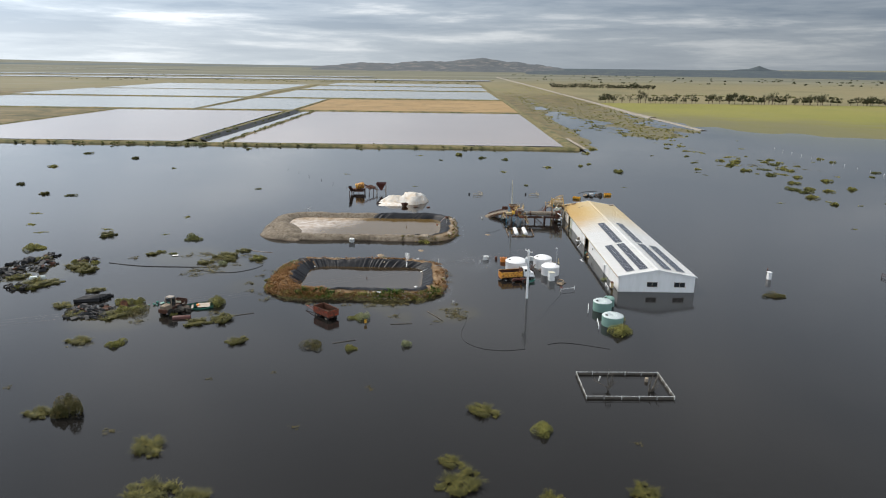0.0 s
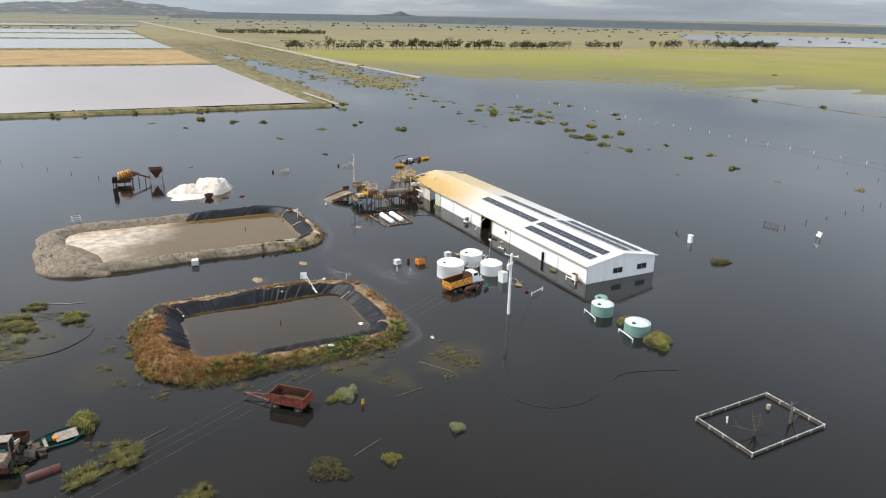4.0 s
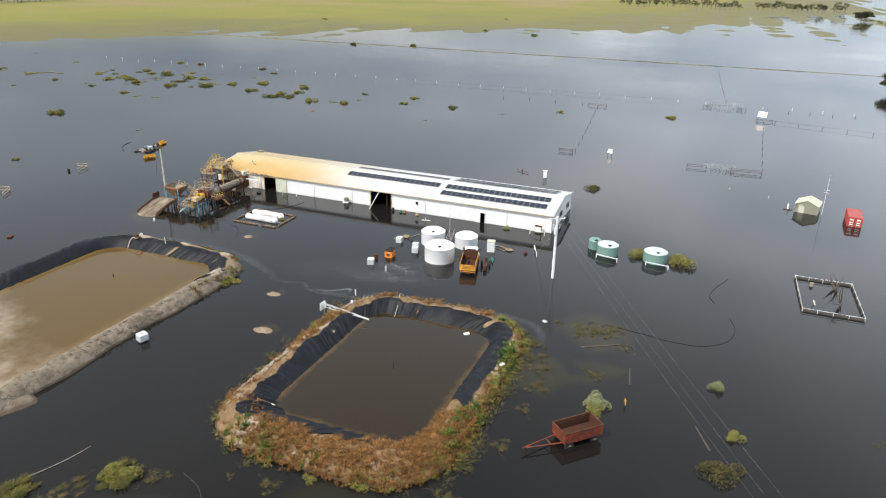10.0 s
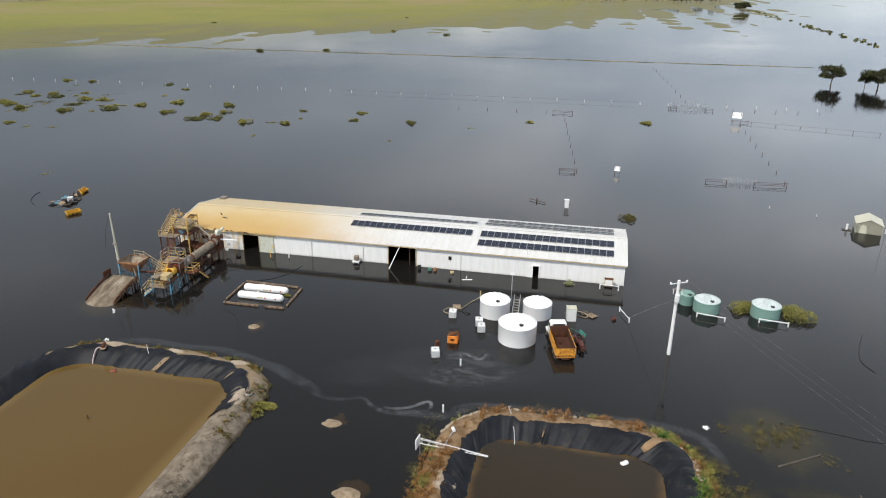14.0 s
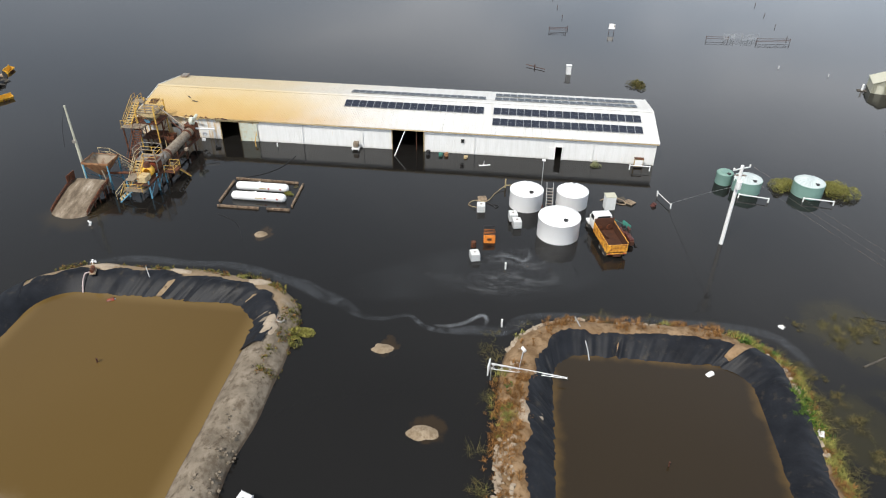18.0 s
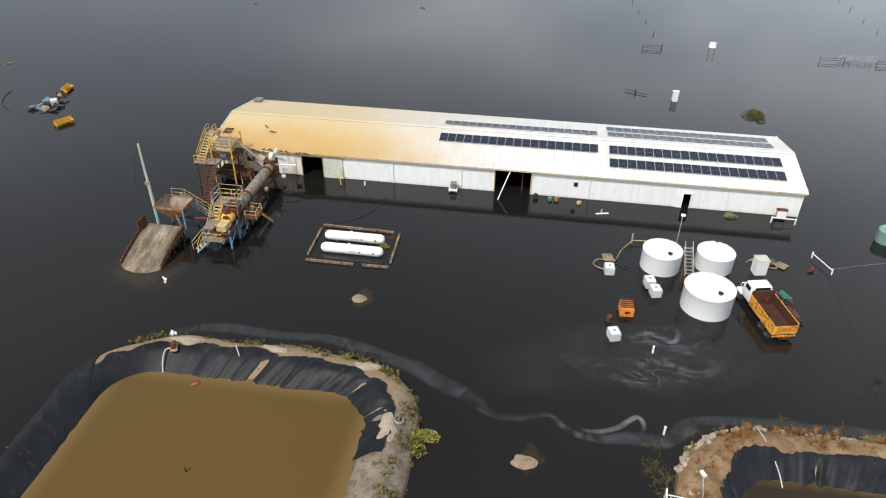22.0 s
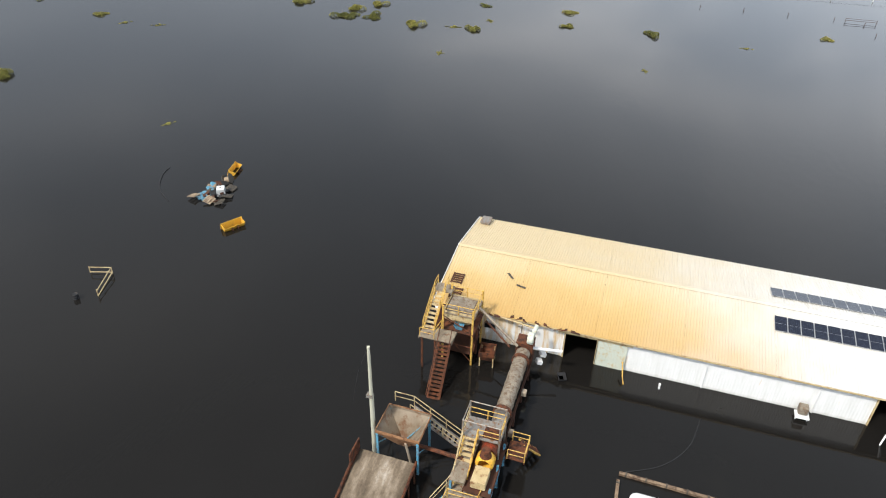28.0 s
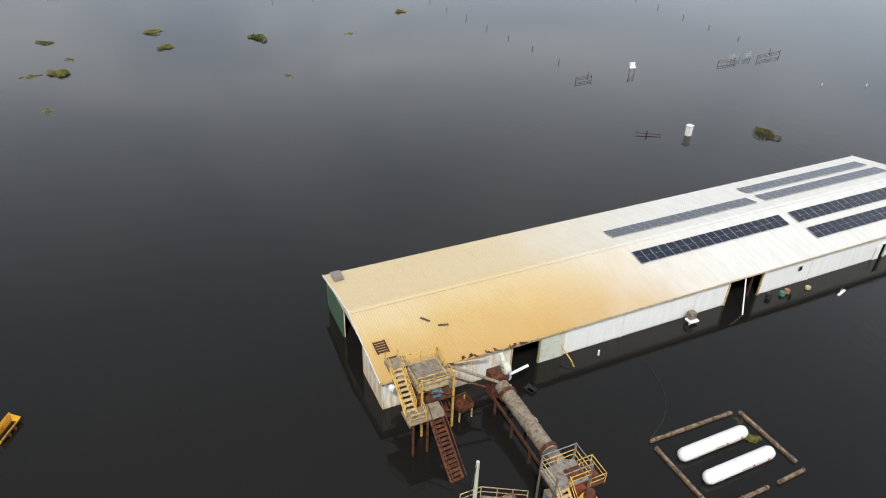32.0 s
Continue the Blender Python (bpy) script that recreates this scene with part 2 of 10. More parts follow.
def water_surface(name, c1, c2, rough, ripple, extra=None, spec=0.5):
    m, n, l, p = nodes_of(name)
    v = place_of(n, l, "World")
    big = link_noise(n, l, v, 0.012, 5)
    col = mixc(n, l, ramp(n, l, big, (0.35, (0, 0, 0)), (0.7, (1, 1, 1))), c1, c2)
    if extra:
        col = extra(n, l, v, col)
    l.new(col, p.inputs["Base Color"])
    p.inputs["IOR"].default_value = 1.33
    p.inputs["Specular IOR Level"].default_value = spec
    p.inputs["Roughness"].default_value = rough
    patches = ramp(n, l, link_noise(n, l, v, 0.018, 3), (0.38, (0.30, 0.30, 0.30)), (0.62, (1, 1, 1)))
    mp = n.new("ShaderNodeMapping")
    mp.inputs["Scale"].default_value = (1.0, 2.2, 1.0)
    mp.inputs["Rotation"].default_value = (0, 0, 0.5)
    l.new(v, mp.inputs[0])
    wave = calc(n, l, "ADD", link_noise(n, l, mp.outputs[0], 0.45, 3, 0.55), calc(n, l, "MULTIPLY", link_noise(n, l, mp.outputs[0], 1.6, 3, 0.55), 0.6))
    b = n.new("ShaderNodeBump")
    b.inputs["Distance"].default_value = 0.05
    l.new(calc(n, l, "MULTIPLY", patches, ripple), b.inputs["Strength"])
    l.new(wave, b.inputs["Height"])
    l.new(b.outputs[0], p.inputs["Normal"])
    return m


def near_box(n, l, v, x0, x1, y0, y1, r):
    """Distance outside a box on the plan (negative within)."""
    s = n.new("ShaderNodeSeparateXYZ")
    l.new(v, s.inputs[0])
    dx = calc(n, l, "SUBTRACT", calc(n, l, "ABSOLUTE", calc(n, l, "SUBTRACT", s.outputs[0], (x0 + x1) / 2)), (x1 - x0) / 2)
    dy = calc(n, l, "SUBTRACT", calc(n, l, "ABSOLUTE", calc(n, l, "SUBTRACT", s.outputs[1], (y0 + y1) / 2)), (y1 - y0) / 2)
    return calc(n, l, "MAXIMUM", dx, dy), s


def silt_a(n, l, v, col):
    d, s = near_box(n, l, v, -46, -2.2, 181, 204, 0)
    wob = calc(n, l, "MULTIPLY", calc(n, l, "SUBTRACT", link_noise(n, l, v, 0.12, 5), 0.5), 22.0)
    col = mixc(n, l, fade(n, l, d, -1.6, 0.2), col, (0.15, 0.098, 0.036))
    x = calc(n, l, "ADD", calc(n, l, "ADD", s.outputs[0], wob), calc(n, l, "MULTIPLY", s.outputs[1], -0.55))
    salt = fade(n, l, x, -131.0, -148.0)
    crust = ramp(n, l, link_noise(n, l, v, 0.5, 6), (0.35, (0.30, 0.215, 0.13)), (0.62, (0.54, 0.46, 0.38)))
    return mixc(n, l, salt, col, crust)


def silt_b(n, l, v, col):
    d, s = near_box(n, l, v, -31, -5.3, 134.5, 152.4, 0)
    wob = calc(n, l, "MULTIPLY", calc(n, l, "SUBTRACT", link_noise(n, l, v, 0.3, 4), 0.5), 2.0)
    return mixc(n, l, fade(n, l, calc(n, l, "ADD", d, wob), -1.0, 0.5), col, (0.10, 0.06, 0.018))


# drowned silt and grass that tints the water: x, y, reach, tone
SILT = [(-15, 229.5, 9.5, (0.055, 0.031, 0.010)), (-15, 221, 6.5, (0.015, 0.009, 0.005)), (1, 123, 6, (0.026, 0.022, 0.010)), (-9, 121, 3.5, (0.022, 0.019, 0.009)), (-53, 152, 9, (0.024, 0.020, 0.010)), (-42, 138, 6, (0.018, 0.015, 0.008)), (-60, 119, 10, (0.030, 0.026, 0.014)), (-63, 160, 11, (0.030, 0.026, 0.014)), (-12, 127, 5, (0.024, 0.021, 0.010)), (-90, 145, 13, (0.030, 0.027, 0.016)), (12, 209.5, 4.5, (0.028, 0.021, 0.012)), (-6.8, 168.1, 1.2, (0.03, 0.02, 0.011)), (-16.4, 163.0, 1.4, (0.03, 0.02, 0.011)), (10.9, 185.8, 1.1, (0.03, 0.02, 0.011))]


def flood(n, l, v, col):
    shallow = ramp(n, l, link_noise(n, l, v, 0.03, 6), (0.63, (0, 0, 0)), (0.8, (0.5, 0.5, 0.5)))
    col = mixc(n, l, shallow, col, (0.022, 0.02, 0.015))
    # shallow water over the drowned edge of the paddock, in long streaks
    s = n.new("ShaderNodeSeparateXYZ")
    l.new(v, s.inputs[0])
    mp = n.new("ShaderNodeMapping")
    mp.inputs["Scale"].default_value = (0.006, 0.05, 1)
    mp.inputs["Rotation"].default_value = (0, 0, 0.35)
    l.new(v, mp.inputs[0])
    deep = calc(n, l, "SUBTRACT", calc(n, l, "ADD", calc(n, l, "MULTIPLY", s.outputs[0], 1.02), s.outputs[1]), 771.0)
    deep = calc(n, l, "ADD", deep, calc(n, l, "MULTIPLY", calc(n, l, "SUBTRACT", link_noise(n, l, mp.outputs[0], 1.0, 5), 0.5), 190.0))
    edge = calc(n, l, "MULTIPLY", fade(n, l, deep, -170.0, 25.0), fade(n, l, s.outputs[0], 180.0, 215.0))
    col = mixc(n, l, calc(n, l, "MULTIPLY", edge, 0.92), col, (0.095, 0.090, 0.024))
    wob = calc(n, l, "MULTIPLY", calc(n, l, "SUBTRACT", link_noise(n, l, v, 0.25, 5), 0.5), 7.0)
    for cx, cy, r, tone in SILT:
        d = n.new("ShaderNodeVectorMath")
        d.operation = "DISTANCE"
        l.new(v, d.inputs[0])
        d.inputs[1].default_value = (cx, cy, 0)
        col = mixc(n, l, fade(n, l, calc(n, l, "ADD", d.outputs["Value"], wob), r, r * 0.45), col, tone)
    return col


M_WATER = water_surface("flood_water", (0.0090, 0.0083, 0.0076), (0.0125, 0.0115, 0.0104), 0.035, 0.38, flood)
M_POND_A = water_surface("silty_pond_water", (0.098, 0.060, 0.017), (0.11, 0.068, 0.021), 0.12, 0.03, silt_a, 0.4)
M_POND_B = water_surface("murky_pond_water", (0.022, 0.0142, 0.0062), (0.028, 0.0185, 0.0082), 0.07, 0.03, silt_b, 0.7)
M_BRINE = water_surface("pink_brine", (0.29, 0.238, 0.217), (0.325, 0.27, 0.247), 0.12, 0.02, None, 0.22)
M_BRINE_GREY = water_surface("grey_brine", (0.22, 0.225, 0.205), (0.26, 0.262, 0.24), 0.12, 0.02, None, 0.22)
M_CHANNEL = water_surface("channel_water", (0.25, 0.235, 0.225), (0.30, 0.285, 0.27), 0.10, 0.03, None, 0.35)


def ground_material():
    m, n, l, p = nodes_of("floodplain_soil_and_pasture")
    v = place_of(n, l, "World")
    s = n.new("ShaderNodeSeparateXYZ")
    l.new(v, s.inputs[0])
    x, y, z = s.outputs
    big, mid, small = link_noise(n, l, v, 0.006, 6), link_noise(n, l, v, 0.05, 5), link_noise(n, l, v, 0.6, 4)
    wob = calc(n, l, "MULTIPLY", calc(n, l, "SUBTRACT", mid, 0.5), 30.0)
    xw, yw = calc(n, l, "ADD", x, wob), calc(n, l, "ADD", y, wob)
    dry = ramp(n, l, big, (0.3, (0.135, 0.125, 0.052)), (0.5, (0.20, 0.165, 0.075)), (0.72, (0.15, 0.15, 0.062)))
    scrub = ramp(n, l, mid, (0.34, (0.055, 0.052, 0.017)), (0.48, (0.115, 0.092, 0.034)), (0.64, (0.20, 0.145, 0.062)))
    paddock = ramp(n, l, big, (0.3, (0.17, 0.17, 0.022)), (0.55, (0.21, 0.195, 0.03)), (0.75, (0.155, 0.165, 0.026)))
    in_p = calc(n, l, "MULTIPLY", fade(n, l, x, 183.0, 190.0), fade(n, l, yw, 902.0, 886.0))
    tan = calc(n, l, "MULTIPLY", fade(n, l, calc(n, l, "ADD", x, calc(n, l, "MULTIPLY", y, 0.9)), 1130.0, 1330.0), fade(n, l, big, 0.42, 0.62))
    paddock = mixc(n, l, tan, paddock, (0.24, 0.185, 0.075))
    col = mixc(n, l, fade(n, l, xw, 182.0, 200.0), scrub, dry)
    col = mixc(n, l, fade(n, l, yw, 1000.0, 1250.0), col, dry)
    col = mixc(n, l, in_p, col, paddock)
    # far fields in strips, greyed northward: distance haze put into their colour
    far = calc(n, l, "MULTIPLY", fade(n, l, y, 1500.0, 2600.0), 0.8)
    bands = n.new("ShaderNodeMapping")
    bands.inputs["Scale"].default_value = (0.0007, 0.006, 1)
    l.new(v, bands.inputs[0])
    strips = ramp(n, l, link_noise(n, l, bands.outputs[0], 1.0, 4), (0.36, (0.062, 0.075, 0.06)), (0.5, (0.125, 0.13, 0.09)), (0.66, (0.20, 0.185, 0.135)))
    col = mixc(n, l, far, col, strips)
    grain = ramp(n, l, small, (0.2, (0.72, 0.72, 0.72)), (0.8, (1.12, 1.12, 1.12)))
    col = mixc(n, l, 1.0, col, grain, "MULTIPLY")
    wet = fade(n, l, calc(n, l, "ADD", z, calc(n, l, "MULTIPLY", calc(n, l, "SUBTRACT", mid, 0.5), 0.35)), 0.42, 0.02)
    col = mixc(n, l, calc(n, l, "MULTIPLY", wet, 0.75), col, (0.105, 0.092, 0.034))
    l.new(col, p.inputs["Base Color"])
    l.new(calc(n, l, "SUBTRACT", 0.92, calc(n, l, "MULTIPLY", wet, 0.3)), p.inputs["Roughness"])
    b = n.new("ShaderNodeBump")
    b.inputs["Strength"].default_value, b.inputs["Distance"].default_value = 0.25, 0.3
    l.new(small, b.inputs["Height"])
    l.new(b.outputs[0], p.inputs["Normal"])
    return m


def stained_roof():
    m, n, l, p = nodes_of("white_roof_sheet_with_rust_stain")
    v = place_of(n, l, "World")
    s = n.new("ShaderNodeSeparateXYZ")
    l.new(v, s.inputs[0])
    mp = n.new("ShaderNodeMapping")
    mp.inputs["Scale"].default_value = (0.16, 1.6, 1.0)
    l.new(v, mp.inputs[0])
    streak = link_noise(n, l, mp.outputs[0], 1.0, 6, 0.65)
    patch = link_noise(n, l, v, 0.09, 4)
    yy = calc(n, l, "ADD", s.outputs[1], calc(n, l, "ADD", calc(n, l, "MULTIPLY", calc(n, l, "SUBTRACT", patch, 0.5), 26.0), calc(n, l, "MULTIPLY", calc(n, l, "SUBTRACT", streak, 0.5), 5.0)))
    yy = calc(n, l, "SUBTRACT", yy, calc(n, l, "MULTIPLY", fade(n, l, s.outputs[0], 42.0, 47.0), 4.0))
    amt = fade(n, l, yy, 168.0, 198.0)
    eave = calc(n, l, "ADD", calc(n, l, "ADD", s.outputs[0], calc(n, l, "MULTIPLY", calc(n, l, "SUBTRACT", patch, 0.5), 9.0)), calc(n, l, "MULTIPLY", calc(n, l, "SUBTRACT", streak, 0.5), 2.0))
    rust = ramp(n, l, fade(n, l, eave, 35.0, 44.5), (0.0, (0.52, 0.335, 0.12)), (0.5, (0.565, 0.405, 0.18)), (1.0, (0.60, 0.485, 0.295)))
    white = ramp(n, l, streak, (0.25, (0.58, 0.57, 0.54)), (0.6, (0.675, 0.675, 0.665)))
    col = mixc(n, l, amt, white, rust)
    fine = link_noise(n, l, v, 9.0, 3)
    col = mixc(n, l, 1.0, col, ramp(n, l, fine, (0.2, (0.9, 0.9, 0.9)), (0.8, (1.03, 1.03, 1.03))), "MULTIPLY")
    l.new(col, p.inputs["Base Color"])
    p.inputs["Roughness"].default_value = 0.5
    return m


def wall_paint():
    m, n, l, p = nodes_of("white_wall_sheet_with_rust_runs")
    v = place_of(n, l, "World")
    s = n.new("ShaderNodeSeparateXYZ")
    l.new(v, s.inputs[0])
    mp = n.new("ShaderNodeMapping")
    mp.inputs["Scale"].default_value = (1.8, 1.8, 0.25)
    l.new(v, mp.inputs[0])
    run = link_noise(n, l, mp.outputs[0], 1.0, 6, 0.65)
    west = fade(n, l, s.outputs[1], 186.0, 211.0)
    th = calc(n, l, "ADD", run, calc(n, l, "MULTIPLY", west, 0.24))
    amt = ramp(n, l, th, (0.64, (0, 0, 0)), (0.80, (0.85, 0.85, 0.85)))
    col = mixc(n, l, amt, ramp(n, l, run, (0.3, (0.72, 0.72, 0.70)), (0.6, (0.80, 0.80, 0.79))), (0.60, 0.40, 0.16))
    silt = fade(n, l, calc(n, l, "ADD", s.outputs[2], calc(n, l, "MULTIPLY", run, 0.5)), 0.62, 0.22)
    col = mixc(n, l, calc(n, l, "MULTIPLY", silt, 0.35), col, (0.35, 0.33, 0.26))
    l.new(col, p.inputs["Base Color"])
    p.inputs["Roughness"].default_value = 0.5
    return m


M_GROUND = ground_material()
M_ROOF, M_WALL = stained_roof(), wall_paint()
M_RUST = surface("rusted_steel", (0.105, 0.030, 0.012), (0.20, 0.066, 0.024), 1.3, 0.8, 0.15, 0.35, (0.038, 0.017, 0.010), 0.5)
M_DARKRUST = surface("dark_rusted_steel", (0.050, 0.020, 0.011), (0.105, 0.038, 0.018), 1.5, 0.8, 0.15, 0.35)
M_REDPAINT = surface("faded_red_paint", (0.30, 0.036, 0.014), (0.42, 0.075, 0.028), 0.9, 0.55, 0.0, 0.2, (0.10, 0.032, 0.016), 0.7)
M_YELLOW = surface("yellow_handrail_paint", (0.62, 0.36, 0.06), (0.70, 0.47, 0.12), 2.0, 0.55, 0, 0.1, (0.22, 0.10, 0.04), 0.35)
M_PALEYEL = surface("faded_yellow_steel", (0.50, 0.38, 0.19), (0.58, 0.47, 0.27), 1.2, 0.65, 0, 0.15, (0.24, 0.12, 0.05), 0.28)
M_DECK = surface("worn_steel_deck", (0.22, 0.18, 0.13), (0.32, 0.27, 0.20), 1.5, 0.7, 0.1, 0.2, (0.15, 0.07, 0.035), 0.3)
M_HOPRUST = surface("orange_rusted_plate", (0.27, 0.12, 0.05), (0.40, 0.22, 0.11), 0.8, 0.75, 0.1, 0.2, (0.12, 0.05, 0.025), 0.35)
M_ORANGE = surface("orange_paint", (0.78, 0.22, 0.03), (0.82, 0.30, 0.05), 1.6, 0.5, 0, 0.08, (0.35, 0.12, 0.03), 0.25)
M_AMBER = surface("amber_yellow_paint", (0.78, 0.42, 0.035), (0.82, 0.48, 0.06), 1.6, 0.45, 0, 0.08, (0.36, 0.15, 0.04), 0.25)
M_BLUE = surface("sky_blue_steel_paint", (0.08, 0.30, 0.46), (0.12, 0.36, 0.50), 2.0, 0.55, 0, 0.1, (0.16, 0.08, 0.04), 0.35)
M_GREYSTEEL = surface("dull_grey_steel", (0.28, 0.27, 0.25), (0.40, 0.38, 0.34), 1.4, 0.5, 0.5, 0.15, (0.25, 0.13, 0.06), 0.4)
M_GALV = surface("galvanised_steel", (0.50, 0.51, 0.52), (0.60, 0.61, 0.61), 3.0, 0.4, 0.6, 0.05)
M_LAG = surface("weathered_drum_lagging", (0.20, 0.165, 0.125), (0.33, 0.285, 0.22), 1.6, 0.65, 0.15, 0.25, (0.13, 0.075, 0.04), 0.4)
M_TRUCK = surface("rusting_amber_paint", (0.78, 0.36, 0.035), (0.84, 0.46, 0.07), 1.1, 0.5, 0, 0.12, (0.27, 0.085, 0.025), 0.5)
M_WHITE = surface("white_paint", (0.78, 0.78, 0.77), (0.82, 0.82, 0.81), 0.8, 0.4, 0, 0.03, vary=0.05)
M_POLY = surface("white_polyethylene", (0.80, 0.80, 0.80), (0.84, 0.84, 0.84), 0.4, 0.38, 0, 0.02, vary=0.03)
M_IBC = surface("translucent_white_plastic", (0.68, 0.70, 0.69), (0.76, 0.77, 0.76), 1.8, 0.4, 0, 0.05, vary=0.06)
M_GREENPOLY = surface("pale_green_polyethylene", (0.165, 0.285, 0.245), (0.195, 0.32, 0.28), 0.7, 0.5, 0, 0.03, vary=0.06)
M_TANKLID = surface("pale_green_tank_roof", (0.46, 0.52, 0.52), (0.54, 0.60, 0.60), 0.8, 0.5, 0, 0.04, vary=0.06)
M_BLACK = surface("black_plastic", (0.012, 0.012, 0.013), (0.022, 0.022, 0.024), 1.5, 0.72, 0, 0.1)
M_RUBBER = surface("black_rubber", (0.016, 0.015, 0.015), (0.03, 0.028, 0.026), 2.0, 0.8, 0, 0.2)
M_LINER = surface("black_pond_liner", (0.008, 0.009, 0.012), (0.018, 0.020, 0.025), 0.5, 0.5, 0, 0.25, (0.035, 0.031, 0.026), 0.15, 6.0, spec=0.16)
M_EARTH = damp(surface("tan_earth_bank", (0.19, 0.115, 0.055), (0.31, 0.21, 0.12), 0.45, 0.95, 0, 0.8, (0.13, 0.075, 0.032), 0.45, 4.0, "World"))
M_SPOIL = damp(surface("grey_tailings", (0.14, 0.113, 0.080), (0.26, 0.215, 0.163), 0.6, 0.95, 0, 1.0, (0.10, 0.075, 0.05), 0.4, 3.0, "World"), (0.25, 0.175, 0.10))
M_SALT = surface("dirty_salt", (0.55, 0.49, 0.41), (0.80, 0.775, 0.74), 0.22, 0.8, 0, 0.9, (0.55, 0.45, 0.34), 0.42, 3.0, "World")
M_MUD = surface("pale_silt", (0.30, 0.24, 0.175), (0.40, 0.33, 0.25), 0.7, 0.85, 0, 0.3, (0.26, 0.20, 0.14), 0.3, 6.0)
M_CONCRETE = surface("stained_concrete", (0.26, 0.235, 0.20), (0.42, 0.39, 0.34), 0.55, 0.85, 0, 0.35, (0.17, 0.14, 0.11), 0.4, 8.0)
def ramp_slab():
    m, n, l, p = nodes_of("brown_concrete_with_salt_streaks")
    v = place_of(n, l, "World")
    mp = n.new("ShaderNodeMapping")
    mp.inputs["Scale"].default_value = (0.20, 0.85, 1.0)
    l.new(v, mp.inputs[0])
    streak, fine = link_noise(n, l, mp.outputs[0], 0.9, 6, 0.65), link_noise(n, l, v, 5.0, 4)
    col = ramp(n, l, streak, (0.34, (0.075, 0.055, 0.036)), (0.48, (0.16, 0.12, 0.08)), (0.60, (0.28, 0.225, 0.165)), (0.72, (0.52, 0.48, 0.42)))
    col = mixc(n, l, 1.0, col, ramp(n, l, fine, (0.25, (0.65, 0.65, 0.65)), (0.75, (1.05, 1.05, 1.05))), "MULTIPLY")
    l.new(col, p.inputs["Base Color"])
    p.inputs["Roughness"].default_value = 0.85
    return m


M_SLAB = ramp_slab()
M_TIMBER = surface("weathered_timber", (0.33, 0.245, 0.16), (0.45, 0.35, 0.24), 1.4, 0.85, 0, 0.3, (0.17, 0.11, 0.07), 0.4)
M_OLDTIMBER = surface("rust_stained_timber", (0.20, 0.135, 0.085), (0.34, 0.245, 0.16), 1.1, 0.85, 0, 0.4, (0.075, 0.042, 0.026), 0.5)
M_DARKWOOD = surface("wet_dark_timber", (0.05, 0.042, 0.034), (0.10, 0.085, 0.065), 1.4, 0.8, 0, 0.3)
M_DEADWOOD = surface("weathered_dead_wood", (0.055, 0.046, 0.038), (0.13, 0.115, 0.092), 3.0, 0.9, 0, 0.3)
M_BARK = surface("eucalypt_bark", (0.16, 0.125, 0.09), (0.26, 0.21, 0.16), 2.0, 0.9, 0, 0.4)
M_GREENDOOR = surface("dark_green_door_sheet", (0.05, 0.10, 0.06), (0.08, 0.14, 0.09), 1.0, 0.6, 0, 0.1)
M_PALEGREEN = surface("pale_green_sheet", (0.55, 0.60, 0.52), (0.62, 0.65, 0.56), 0.8, 0.5, 0, 0.05, (0.50, 0.38, 0.18), 0.3)
M_BEIGE = surface("beige_sheet_metal", (0.50, 0.49, 0.38), (0.56, 0.55, 0.44), 0.8, 0.5, 0, 0.05, vary=0.06)
M_REDCONT = surface("red_container_paint", (0.40, 0.055, 0.045), (0.47, 0.08, 0.06), 0.8, 0.5, 0, 0.06, (0.25, 0.06, 0.04), 0.25)
M_DUSTTAN = surface("dusty_tan_paint", (0.20, 0.155, 0.105), (0.27, 0.215, 0.15), 1.2, 0.7, 0, 0.1, (0.09, 0.05, 0.03), 0.35)
M_TEAL = surface("teal_green_paint", (0.03, 0.20, 0.16), (0.05, 0.26, 0.21), 1.2, 0.5, 0, 0.08, (0.12, 0.07, 0.04), 0.3)
M_MAROON = surface("maroon_paint", (0.065, 0.018, 0.013), (0.115, 0.032, 0.024), 1.2, 0.6, 0, 0.1)
M_GRASSBLADE = leafy("yellow_green_grass", (0.135, 0.125, 0.026), (0.26, 0.225, 0.06), (0.06, 0.058, 0.014))
M_DRYGRASS = leafy("dry_orange_grass", (0.27, 0.125, 0.036), (0.43, 0.23, 0.085), (0.15, 0.072, 0.020))
M_DROWNED = leafy("drowned_brown_grass", (0.10, 0.078, 0.028), (0.16, 0.125, 0.045), (0.065, 0.06, 0.02))
M_BROWNBUSH = leafy("brown_olive_leaf", (0.105, 0.082, 0.022), (0.17, 0.125, 0.040), (0.055, 0.055, 0.014))
M_SALTBUSH = leafy("saltbush_leaf", (0.31, 0.285, 0.062), (0.48, 0.42, 0.12), (0.165, 0.16, 0.036))
M_DARKBUSH = leafy("dark_shrub_leaf", (0.14, 0.145, 0.032), (0.27, 0.25, 0.065), (0.078, 0.086, 0.020))
M_OLIVE = leafy("olive_shrub_leaf", (0.25, 0.24, 0.055), (0.39, 0.35, 0.10), (0.125, 0.125, 0.028))
M_GREYBUSH = leafy("grey_green_leaf", (0.30, 0.31, 0.17), (0.39, 0.39, 0.22), (0.18, 0.20, 0.085))
M_GREENTUFT = leafy("bright_green_leaf", (0.075, 0.14, 0.018), (0.14, 0.22, 0.032), (0.045, 0.085, 0.014))
M_WISP = leafy("pale_trailing_grass", (0.13, 0.112, 0.036), (0.22, 0.185, 0.065), (0.07, 0.062, 0.022))
M_GUM = leafy("eucalypt_leaf", (0.055, 0.06, 0.022), (0.095, 0.093, 0.038), (0.04, 0.043, 0.016))
